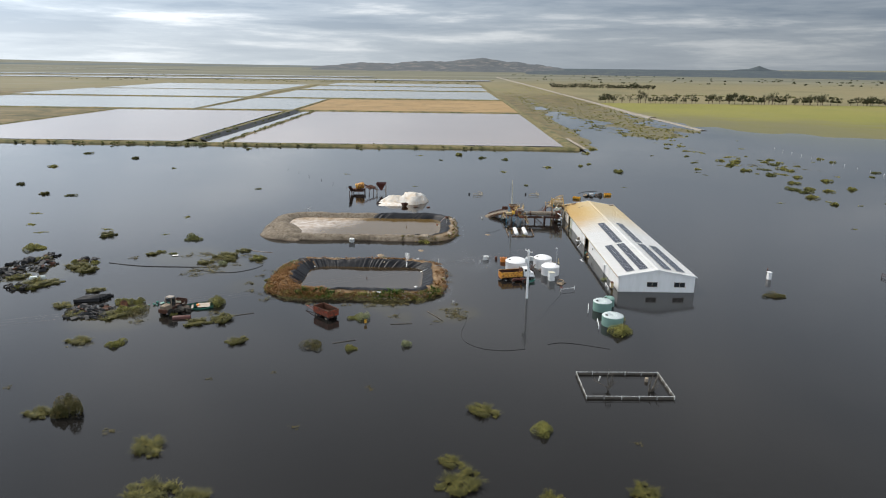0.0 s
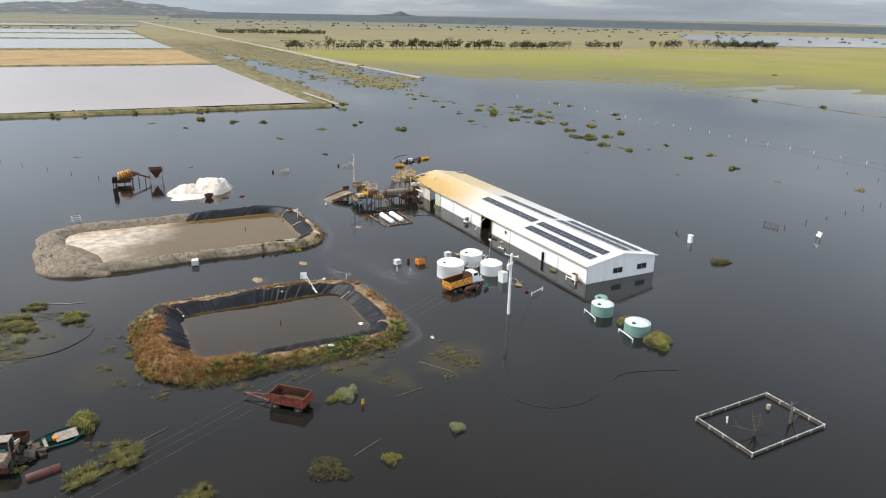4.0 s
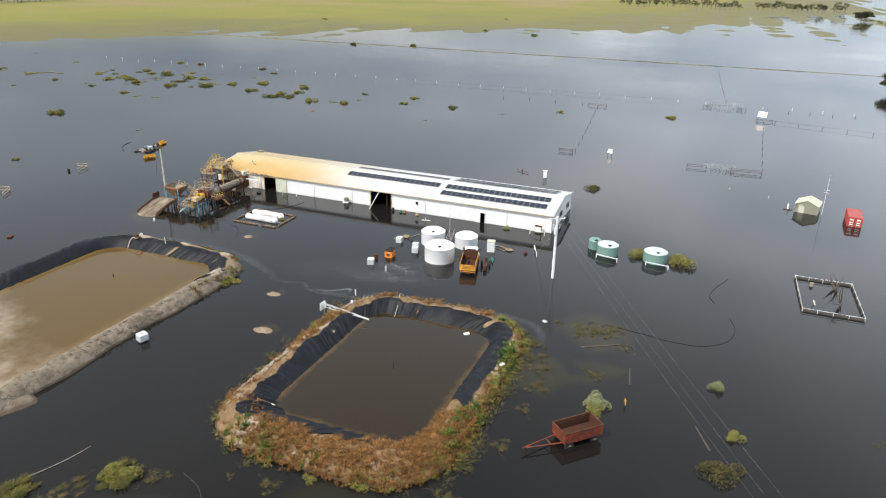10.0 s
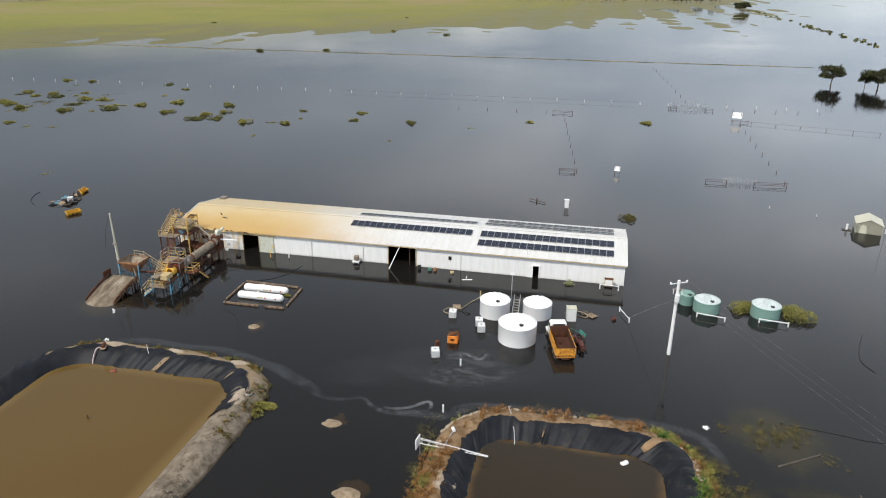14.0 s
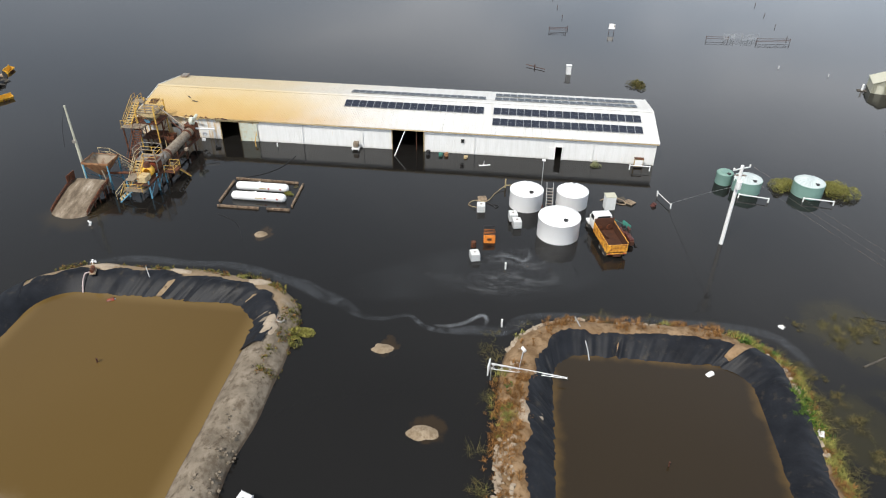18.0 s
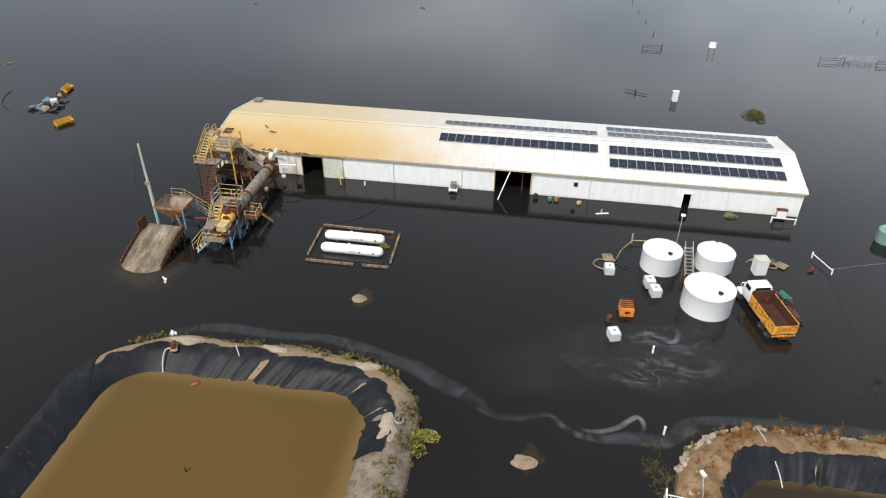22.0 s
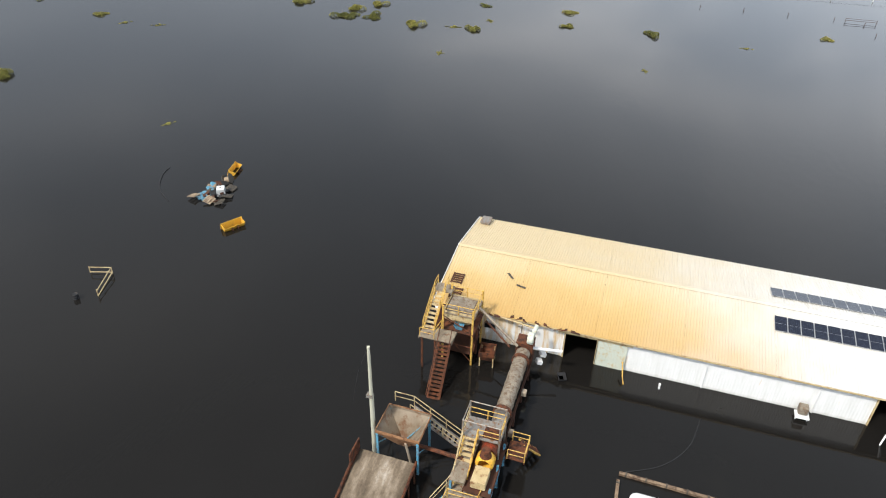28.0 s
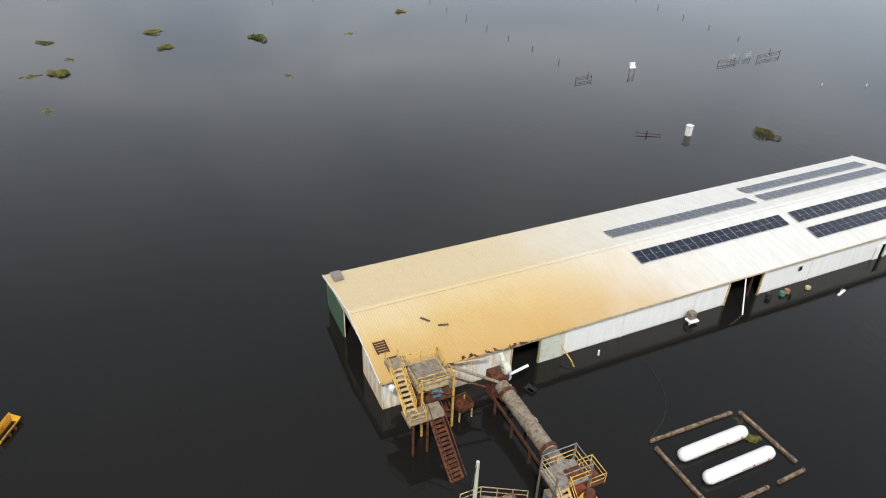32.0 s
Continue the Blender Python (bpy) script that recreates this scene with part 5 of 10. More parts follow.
box(bm, (5.75, 0, 1.45), (1.5, 2.25, 1.5), bev=0.14)
box(bm, (5.7, 0, 2.2), (1.35, 2.05, 0.6), bev=0.16)
part("cab", bm, M_WHITE, TR, "white cab", True)
bm = bm_new(); box(bm, (6.9, 0, 1.05), (1.1, 1.7, 0.85), bev=0.14); part("bonnet", bm, M_WHITE, TR, "white bonnet", True)
bm = bm_new(); box(bm, (6.42, 0, 2.2), (0.03, 1.75, 0.5), ry=12); part("windscreen", bm, m_pane, TR)
bm = bm_new(); box(bm, (4.98, 0, 2.3), (0.03, 1.5, 0.4)); part("rear_window", bm, m_pane, TR)
for s in (-1, 1):
    bm = bm_new(); box(bm, (5.7, s * 1.13, 2.15), (0.9, 0.03, 0.5)); part("side_window", bm, m_pane, TR)
    bm = bm_new(); box(bm, (6.95, s * 1.02, 0.75), (1.1, 0.42, 0.28), bev=0.1); part("mudguard", bm, M_WHITE, TR)
    bm = bm_new(); rod(bm, (7.45, s * 0.6, 1.0), (7.5, s * 0.6, 1.0), 0.11, 14); part("headlight", bm, M_GALV, TR)
    bm = bm_new(); box(bm, (6.35, s * 1.35, 1.95), (0.05, 0.2, 0.4)); part("mirror", bm, M_BLACK, TR)
    for x_ in (0.9, 2.1, 6.9):
        bm = bm_new(); rod(bm, (x_, s * 0.85, 0.0), (x_, s * 1.2, 0.0), 0.52, 26); w = part("wheel", bm, M_RUBBER, TR)
        bm = bm_new(); rod(bm, (x_, s * 1.12, 0.0), (x_, s * 1.23, 0.0), 0.27, 18); part("rim", bm, M_GREYSTEEL, w)
bm = bm_new(); box(bm, (-0.05, 0, 0.62), (0.12, 2.3, 0.16), bev=0.02); part("bumper", bm, M_TRUCK, TR)
for s in (-0.9, 0.9):
    bm = bm_new(); box(bm, (-0.13, s, 0.64), (0.03, 0.3, 0.1)); part("tail_light", bm, M_REDCONT, TR)

# old tractor beside the truck
TT = thing("tractor", 14.6, 143.0, 0, 16, "old rusty red tractor, half under water beside the truck", "tractor")
TT.scale = (0.86, 0.86, 0.86)
bm = bm_new(); box(bm, (0.3, 0, 0.75), (1.7, 0.62, 0.55), bev=0.1); part("bonnet", bm, M_MAROON, TT, smooth=True)
bm = bm_new(); box(bm, (-0.55, 0, 0.45), (0.5, 0.55, 0.6), bev=0.05); part("engine", bm, M_DARKRUST, TT)
bm = bm_new(); box(bm, (2.2, 0, 0.55), (1.6, 0.75, 0.5), bev=0.06); part("body", bm, M_MAROON, TT)
bm = bm_new(); box(bm, (2.1, 0, 0.98), (0.5, 0.5, 0.09), bev=0.03); box(bm, (2.36, 0, 1.2), (0.08, 0.5, 0.4), bev=0.03); part("seat", bm, M_BLACK, TT)
bm = bm_new(); rod(bm, (0.6, 0.15, 1.0), (0.6, 0.15, 1.75), 0.04); part("exhaust", bm, M_DARKRUST, TT)
bm = bm_new()
bmesh.ops.create_cone(bm, cap_ends=False, segments=20, radius1=0.22, radius2=0.22, depth=0.03, matrix=pose(1.45, 0, 1.35, 0, 60, 0))
rod(bm, (1.1, 0, 1.0), (1.45, 0, 1.35), 0.02)
part("steering_wheel", bm, M_BLACK, TT)
for s in (-1, 1):
    bm = bm_new(); rod(bm, (2.3, s * 0.55, 0.25), (2.3, s * 0.9, 0.25), 0.66, 26); w = part("rear_wheel", bm, M_RUBBER, TT)
    bm = bm_new(); rod(bm, (2.3, s * 0.85, 0.25), (2.3, s * 0.92, 0.25), 0.34, 16); part("rim", bm, M_RUST, w)
    bm = bm_new(); rod(bm, (-0.6, s * 0.5, -0.05), (-0.6, s * 0.72, -0.05), 0.36, 20); part("front_wheel", bm, M_RUBBER, TT)
    bm = bm_new(); box(bm, (2.3, s * 0.72, 0.95), (0.9, 0.35, 0.06), bev=0.02); part("mudguard", bm, M_MAROON, TT)
t = thing("grader_blade", 18.2, 143.0, 0, 30, "teal green steel blade sticking out of the water", "implement")
bm = bm_new(); box(bm, (0, 0, 0.35), (1.5, 0.08, 0.55), rx=18, bev=0.01); part("blade", bm, M_TEAL, t)
bm = bm_new(); rod(bm, (0, 0, 0.3), (1.7, 0.9, 0.5), 0.03); part("arm", bm, M_TEAL, t)


def pallet(x, y, z, rz, material, label, rx=0, ry=0, group="pallets"):
    t = thing("pallet", x, y, z, rz, label, "pallet", group, rx, ry)
    for k in range(6):
        bm = bm_new(); box(bm, (-0.52 + 0.208 * k, 0, 0.13), (0.14, 1.1, 0.02)); part("board", bm, material, t)
    for k in (-0.5, 0, 0.5):
        bm = bm_new(); box(bm, (0, k, 0.06), (1.16, 0.1, 0.11)); part("bearer", bm, material, t)
    return t


pallet(22.6, 160.6, 0.05, 10, M_TIMBER, "pale timber pallet afloat near the tanks")
pallet(24.8, 142.9, 0.02, 20, M_DARKWOOD, "wet timber pallet afloat behind the truck")
pallet(24.2, 141.9, 0.05, 50, M_TIMBER, "weathered timber pallet afloat behind the truck", 5)

# access stair between the tanks
t = thing("tank_stair", 20.4, 152.2, 0, 0, "grey steel access stair and walkway between white tanks", "stair")
for s in (-0.4, 0.4):
    bm = bm_new(); rod(bm, (-0.2, s, -0.4), (3.2, s, 2.6), 0.05); part("stringer", bm, M_GREYSTEEL, t)
    bm = bm_new(); rod(bm, (-0.2, s, 0.6), (3.2, s, 3.5), 0.03)
    for k in (0.1, 0.5, 0.9):
        rod(bm, (-0.2 + 3.4 * k, s, -0.4 + 3 * k), (-0.2 + 3.4 * k, s, 0.6 + 2.9 * k), 0.025)
    part("handrail", bm, M_GALV, t)
for k in range(9):
    bm = bm_new(); box(bm, (0.1 + 0.36 * k, 0, -0.1 + 0.32 * k), (0.25, 0.76, 0.04)); part("tread", bm, M_GREYSTEEL, t)
t.scale = (1, 1, 0.72)
t = thing("pump_manifold", 19.4, 152.6, 0, 0, "rusty tangle of pump pipes between the tanks", "pump")
bm = bm_new()
for k in range(6):
    rod(bm, (random.uniform(-0.8, 0.8), random.uniform(-0.8, 0.8), -0.2), (random.uniform(-0.8, 0.8), random.uniform(-0.8, 0.8), random.uniform(0.5, 1.3)), 0.06)
part("pipework", bm, M_RUST, t)
t = thing("flood_lamp", 24.9, 153.2, 0, 0, "thin grey lamp post with a small white floodlight", "lamp post")
bm = bm_new(); rod(bm, (0, 0, -1), (0, 0, 4.9), 0.06, 10, 0.045); part("post", bm, M_GALV, t)
bm = bm_new(); box(bm, (-0.1, 0, 5.0), (0.34, 0.42, 0.28), ry=25, bev=0.03); part("lamp_head", bm, M_WHITE, t)
t = thing("standpipe", 26.1, 157.8, 0, 0, "yellow standpipe with a branch pipe", "standpipe")
bm = bm_new(); rod(bm, (0, 0, -0.8), (0, 0, 1.3), 0.09); rod(bm, (0, 0, 0.4), (0, -1.6, 0.5), 0.05); part("pipe", bm, M_PALEYEL, t)
for x_, y_, h_ in ((7.6, 157.1, 0.75), (-2.2, 157.1, 0.85), (34.1, 191.1, 0.5), (22.9, 136.4, 0.0)):
    if h_:
        t = thing("marker_post", x_, y_, 0, 0, "short white plastic marker post in the water", "post", "white marker posts")
        bm = bm_new(); rod(bm, (0, 0, -0.8), (0.03, 0, h_), 0.09, 10); part("post", bm, M_WHITE, t)
        bm = bm_new(); rod(bm, (0.03, 0, h_), (0.03, 0, h_ + 0.05), 0.10, 10); part("cap", bm, M_WHITE, t)
t = thing("stake_rail", 25.0, 137.55, 0, 22, "leaning white pipe rail that anchors a wire", "rail")
bm = bm_new(); rod(bm, (-1.65, 0, 0.5), (1.65, 0, 0.55), 0.055); part("rail", bm, M_WHITE, t)
for x_, z_ in ((-1.65, 0.72), (1.6, 0.76)):
    bm = bm_new(); rod(bm, (x_, 0, -0.6), (x_ + 0.1, 0, z_), 0.08); part("post", bm, M_WHITE, t)
tagged(tube_curve("hose", [(19.9, 161.0, 0.3), (21.0, 162.2, 0.05), (22.2, 161.6, 0.04), (21.8, 160.0, 0.25), (24.4, 159.0, 0.1), (26.0, 157.8, 0.4)], 0.04, M_PALEYEL), "pale hose looping between container and standpipe", "hose")
tagged(tube_curve("hose", [(22.0, 160.2, 0.02), (21.2, 159.2, 0.05), (20.7, 158.8, 0.03), (21.2, 158.5, 0.05), (21.6, 159.1, 0.02)], 0.07, M_BLACK), "coil of black hose afloat near the tanks", "hose")

# gas tanks inside a sleeper wall
for x_, y0, y1, z_, r_ in ((18.85, 185.1, 192.2, 0.42, 0.56), (21.35, 185.5, 192.5, 0.42, 0.56)):
    t = thing("gas_tank", x_, (y0 + y1) / 2, z_, 0, "long white horizontal gas tank with rounded ends", "gas tank", "gas tanks in the enclosure")
    L = (y1 - y0) / 2
    prof = [(0, -L), (r_ * 0.45, -L + 0.06), (r_ * 0.8, -L + 0.2), (r_, -L + 0.5), (r_, L - 0.5), (r_ * 0.8, L - 0.2), (r_ * 0.45, L - 0.06), (0, L)]
    part("shell", lathe(bm_new(), prof, 32, pose(0, 0, 0, 90, 0, 0)), M_WHITE, t, smooth=True)
    for s in (-0.55, 0.55):
        bm = bm_new(); box(bm, (0, s * L, -0.7), (0.9, 0.3, 0.8)); part("saddle", bm, M_CONCRETE, t)
    bm = bm_new(); rod(bm, (0, 0.3, r_ - 0.05), (0, 0.3, r_ + 0.14), 0.15, 16); part("valve_dome", bm, M_WHITE, t)
    for s in (-1.6, -0.3):
        bm = bm_new(); box(bm, (-r_ * 0.985, s * 1.2 - 0.6, 0.05), (0.02, 0.22, 0.22), rx=45); part("notice", bm, M_REDCONT, t, "small red diamond notice")
    bm = bm_new(); box(bm, (-r_ * 0.99, -0.2, 0.05), (0.015, 0.9, 0.14)); part("lettering_bar", bm, M_PALEYEL, t)
    bm = bm_new(); rod(bm, (0, 0.3, r_ + 0.1), (0, 1.3, r_ + 0.05), 0.025); part("pipe", bm, M_WHITE, t)
ENC = thing("sleeper_wall", 0, 0, 0, 0, "low enclosure of weathered timber sleepers round the gas tanks", "low wall")
for a, b in (((16.5, 193.2), (16.5, 187.9)), ((16.5, 186.9), (16.6, 184.0)), ((17.4, 184.0), (23.3, 184.2)), ((23.5, 184.9), (23.7, 193.4)), ((23.0, 193.4), (17.5, 193.3))):
    a, b = Vector((*a, 0.12)), Vector((*b, 0.12))
    d = b - a
    bm = bm_new(); box(bm, (a + b) / 2, (d.length, 0.24, 0.26), math.degrees(math.atan2(d.y, d.x)), 0.03); sl = part("sleeper", bm, M_OLDTIMBER, ENC)
    for k in np.linspace(0.06, 0.94, max(2, int(d.length / 1.4))):
        bm = bm_new(); box(bm, a + d * float(k) + Vector((0, 0, 0.05)), (0.1, 0.28, 0.34), math.degrees(math.atan2(d.y, d.x)), 0.02); part("post", bm, M_DARKWOOD, sl)

# wooden power pole and its wires
PP = thing("power_pole", 15.99, 132.38, 0, 0, "grey power pole with crossarm, insulators and transformer", "power pole")
bm = bm_new(); rod(bm, (0, 0, -1.2), (0, 0, 10.1), 0.24, 14, 0.18); part("pole", bm, M_WHITE, PP, "pale grey pole")
D = Vector((-0.880, -0.477, 0)).normalized()
S = Vector((-D.y, D.x, 0))
bm = bm_new(); rod(bm, S * -1.2 + Vector((0, 0, 9.75)), S * 1.2 + Vector((0, 0, 9.75)), 0.08, 6); part("crossarm", bm, M_IBC, PP)
for k in (-1.1, -0.1, 1.1):
    bm = lathe(bm_new(), [(0.05, 0), (0.10, 0.05), (0.05, 0.1), (0.10, 0.15), (0.04, 0.22), (0, 0.24)], 12, Matrix.Translation(S * k + Vector((0, 0, 9.82))))
    part("insulator", bm, M_WHITE, PP)
bm = bm_new(); rod(bm, (-0.42, 0, 7.5), (-0.42, 0, 8.4), 0.3, 18); tx = part("transformer", bm, M_IBC, PP)
for k in (-0.15, 0.0, 0.15):
    bm = bm_new(); rod(bm, (-0.42, k, 8.4), (-0.42, k, 8.65), 0.035, 8); part("bushing", bm, M_WHITE, tx)
bm = bm_new(); box(bm, (0, 0, 8.95), (0.16, 1.3, 0.14)); part("fuse_bar", bm, M_GREYSTEEL, PP)
for k in (-0.5, 0.0, 0.5):
    bm = bm_new(); rod(bm, (-0.12, k, 8.3), (-0.05, k, 8.95), 0.04, 8); part("fuse", bm, M_WHITE, PP)
base = Vector((15.99, 132.38, 0))
for k in (-1.1, -0.1, 1.1):
    pts = []
    for q in range(9):
        u = q / 8
        p = base + S * k + D * 105 * u
        pts.append((p.x, p.y, 10.0 - 4.4 * u * (1 - u) + 0.3 * u))
    tagged(tube_curve("power_line", pts, 0.0048, M_GREYSTEEL), "thin overhead power line that runs from the pole", "power line", "overhead wires")
tagged(tube_curve("stay_wire", [(15.99, 132.38, 7.6), (20.0, 134.8, 4.1), (23.7, 137.05, 0.55)], 0.018, M_GALV), "thin stay wire from the pole to a stake", "wire")

# the red farm trailer
FT = thing("farm_trailer", -22.3, 120.35, -0.4, -44, "old red steel farm trailer with a long drawbar", "trailer")
bm = bm_new(); box(bm, (0, 0, 1.02), (4.5, 2.3, 0.1)); part("floor", bm, M_DARKRUST, FT)
for s in (-1, 1):
    bm = bm_new(); box(bm, (0, s * 1.15, 1.62), (4.5, 0.06, 1.15), bev=0.01); sd = part("side", bm, M_REDPAINT, FT, "scratched red side panel")
    bm = bm_new(); box(bm, (0, s * 1.105, 1.6), (4.38, 0.02, 1.08)); part("lining", bm, M_DARKRUST, sd, "dark rusty inner face")
    for k in (-2.2, -0.75, 0.75, 2.2):
        bm = bm_new(); box(bm, (k, s * 1.19, 1.6), (0.09, 0.06, 1.15)); part("rib", bm, M_REDPAINT, sd)
    bm = bm_new(); box(bm, (0, s * 1.16, 2.2), (4.56, 0.12, 0.09), bev=0.015); part("top_rail", bm, M_RUST, sd)
for s in (-1, 1):
    bm = bm_new(); box(bm, (s * 2.25, 0, 1.62), (0.06, 2.3, 1.15), bev=0.01); ed = part("end_board", bm, M_REDPAINT, FT, "scratched red end board")
    bm = bm_new(); box(bm, (s * 2.205, 0, 1.6), (0.02, 2.16, 1.08)); part("lining", bm, M_DARKRUST, ed, "dark rusty inner face")
    bm = bm_new(); box(bm, (s * 2.26, 0, 2.2), (0.12, 2.36, 0.09), bev=0.015); part("top_rail", bm, M_RUST, ed)
bm = bm_new(); box(bm, (0.1, -0.35, 1.1), (1.7, 0.14, 0.1), 12); part("plank", bm, M_TIMBER, FT, "loose pale plank lying inside")
for s in (-0.45, 0.45):
    bm = bm_new(); box(bm, (0, s, 0.86), (4.4, 0.14, 0.22)); part("chassis_beam", bm, M_DARKRUST, FT)
for x_ in (-1.55, 1.45):
    bm = bm_new(); rod(bm, (x_, -1.0, 0.5), (x_, 1.0, 0.5), 0.07); ax = part("axle", bm, M_DARKRUST, FT)
    for s in (-1, 1):
        bm = bmesh.new()
        lathe(bm, [(0.24, -0.14), (0.46, -0.15), (0.52, -0.10), (0.52, 0.10), (0.46, 0.15), (0.24, 0.14)], 28, pose(x_, s * 0.95, 0.5, 90, 0, 0))
        w = part("wheel", bm, M_RUBBER, FT, smooth=True)
        bm = bm_new(); lathe(bm, [(0.26, -0.12), (0.2, -0.05), (0.07, -0.05), (0.06, -0.12), (0.0, -0.12)], 20, pose(x_, s * 0.95, 0.5, 90 * s, 0, 0)); rod(bm, (x_, s * 0.93, 0.5), (x_, s * 0.99, 0.5), 0.2, 16); part("rim", bm, M_MUD, w)
for s in (-0.7, 0.7):
    bm = bm_new(); rod(bm, (-2.2, s, 0.95), (-6.1, s * 0.08, 1.0), 0.07); part("drawbar", bm, M_REDPAINT, FT)
bm = bm_new(); rod(bm, (-3.4, -0.5, 0.97), (-3.4, 0.5, 0.97), 0.05); part("crossbar", bm, M_REDPAINT, FT)
bm = bm_new(); rod(bm, (-6.0, 0, 0.1), (-6.0, 0, 1.0), 0.05); part("jack", bm, M_DARKRUST, FT)
bm = bm_new(); rod(bm, (-6.05, 0, 1.0), (-6.4, 0, 1.0), 0.09, 10); part("hitch", bm, M_RUST, FT)
t = thing("warning_sign", -14.6, 116.7, 0, 25, "small yellow sign on a post in the water", "sign")
bm = bm_new(); rod(bm, (0, 0, -0.8), (0, 0, 0.6), 0.04); part("post", bm, M_DARKRUST, t)
bm = bm_new(); box(bm, (0, -0.05, 0.55), (0.5, 0.03, 0.65), bev=0.008); bd = part("board", bm, M_AMBER, t)
bm = bm_new(); box(bm, (0, -0.07, 0.6), (0.34, 0.01, 0.08)); part("bar", bm, M_BLACK, bd)

M_SCUFF = surface("scuffed_white_pipe", (0.60, 0.60, 0.57), (0.72, 0.72, 0.69), 1.2, 0.5, 0, 0.1, (0.06, 0.055, 0.05), 0.4)
# low paddock of white rails with two dead trees in it
YARD = thing("rail_enclosure", 0, 0, 0, 0, "low white-railed enclosure with dark strips round two dead trees", "rail fence")
cor = [(19.7, 96.95), (32.1, 97.22), (32.2, 89.28), (19.75, 89.03)]
for a, b in zip(cor, cor[1:] + cor[:1]):
    a, b = Vector((*a, 0.48)), Vector((*b, 0.48))
    bm = bm_new(); rod(bm, a, b, 0.045, 10); part("rail", bm, M_SCUFF, YARD, "white rail with dark scuffs")
    # dark strip added under each rail in place of its dark reflection
    bm = bm_new(); box(bm, (a + b) / 2 - Vector((0, 0, 0.36)), ((b - a).length - 0.2, 0.04, 0.34), math.degrees(math.atan2(b.y - a.y, b.x - a.x))); part("reflection_strip", bm, M_DARKWOOD, YARD, "dark strip standing in for the reflection under the rail")
    for k in range(5 if (b - a).length > 10 else 4):
        p = a + (b - a) * (k / (5 if (b - a).length > 10 else 4))
        bm = bm_new(); rod(bm, (p.x, p.y, -0.9), (p.x, p.y, 0.56), 0.065, 10); part("post", bm, M_SCUFF, YARD)


def dead_tree(x, y, limbs, seed, label):
    """Bare twisted limbs: each a start, a heading, a length, a thickness and its number of forks."""
    rng = random.Random(seed)
    t = thing("dead_tree", x, y, 0, 0, label, "dead tree", "bare dead trees")
    def limb(p, d, L, r, forks, name):
        bm = bm_new()
        n = 5
        pts = [p]
        for k in range(n):
            d = (d + Vector((rng.gauss(0, 0.16), rng.gauss(0, 0.16), rng.gauss(0.03, 0.1)))).normalized()
            pts.append(pts[-1] + d * L / n)
        for k in range(n):
            rod(bm, pts[k], pts[k + 1], r * (1 - 0.75 * k / n), 8, r * (1 - 0.75 * (k + 1) / n), caps=False)
        part(name, bm, M_DEADWOOD, t)
        for _ in range(forks):
            k = rng.randrange(1, n)
            nd = (d + Vector((rng.gauss(0, 0.8), rng.gauss(0, 0.8), rng.gauss(0.2, 0.3)))).normalized()
            limb(pts[k], nd, L * rng.uniform(0.3, 0.55), r * 0.4, max(0, forks - 3), "branch")
    for p, d, L, r, forks in limbs:
        limb(Vector(p), Vector(d).normalized(), L, r, forks, "trunk" if r > 0.11 else "branch")
    return t


dead_tree(23.6, 91.8, [((0, 0, -0.5), (0.05, 0, 1), 1.3, 0.2, 2), ((0.1, 0, 0.5), (0.35, -0.1, 1), 2.3, 0.10, 4), ((-0.1, 0, 0.5), (-0.2, 0.3, 1), 2.2, 0.10, 4), ((0, 0.1, 0.4), (-1, 0.5, 0.35), 2.8, 0.07, 3), ((0, -0.1, 0.5), (0.8, 0.2, 0.5), 1.4, 0.06, 3), ((0, 0, 0.6), (0.0, -0.3, 1), 1.2, 0.08, 3), ((0.05, 0.1, 0.5), (0.3, 0.5, 0.7), 1.1, 0.06, 2)], 5, "bare dead tree with pale twisting branches inside the rails")
dead_tree(29.5, 91.6, [((0.1, 0, -0.5), (0.3, 0.1, 1), 2.9, 0.24, 2), ((-0.1, 0, -0.4), (-0.35, 0.2, 1), 2.4, 0.19, 2), ((0.2, 0.1, 0), (0.45, 0.35, 1), 2.6, 0.08, 2), ((0.1, -0.1, 0.2), (0.25, -0.2, 1), 2.4, 0.06, 1)], 8, "thick split dead trunk leaning inside the rails")
t = thing("pipe_stub", 29.8, 95.0, 0, 0, "short pale pipe stub standing in the water", "pipe")
bm = bm_new(); rod(bm, (0, 0, -0.5), (0.02, 0.05, 0.55), 0.26, 14); part("pipe", bm, M_MUD, t)
t = thing("leaning_post", 22.7, 95.0, 0, 35, "short white post leaning out of the water", "post")
bm = bm_new(); rod(bm, (-0.2, 0, -0.4), (0.45, 0.1, 0.6), 0.11, 12); part("post", bm, M_SCUFF, t)

# site hut and shipping container
HUT = thing("site_hut", 71.0, 92.9, 0, -13, "small beige metal hut with a gable roof, in flood water", "hut")
for s in (-1, 1):
    part("side_wall", box(bm_new(), (0, s * 2.1, 0.4), (4.4, 0.08, 2.6)), M_BEIGE, HUT)
    bm = bm_new()
    v = [bm.verts.new(p) for p in ((s * 2.2, -2.1, -0.9), (s * 2.2, 2.1, -0.9), (s * 2.2, 2.1, 1.7), (s * 2.2, 0, 2.6), (s * 2.2, -2.1, 1.7))]
    bm.faces.new(v); bmesh.ops.solidify(bm, geom=bm.faces[:], thickness=0.06)
    part("gable_wall", bm, M_BEIGE, HUT)
    part("roof_slope", box(bm_new(), (0, s * 1.12, 2.2), (4.7, 2.5, 0.06), rx=-s * 23.2), M_BEIGE, HUT, "pale beige ribbed roof")
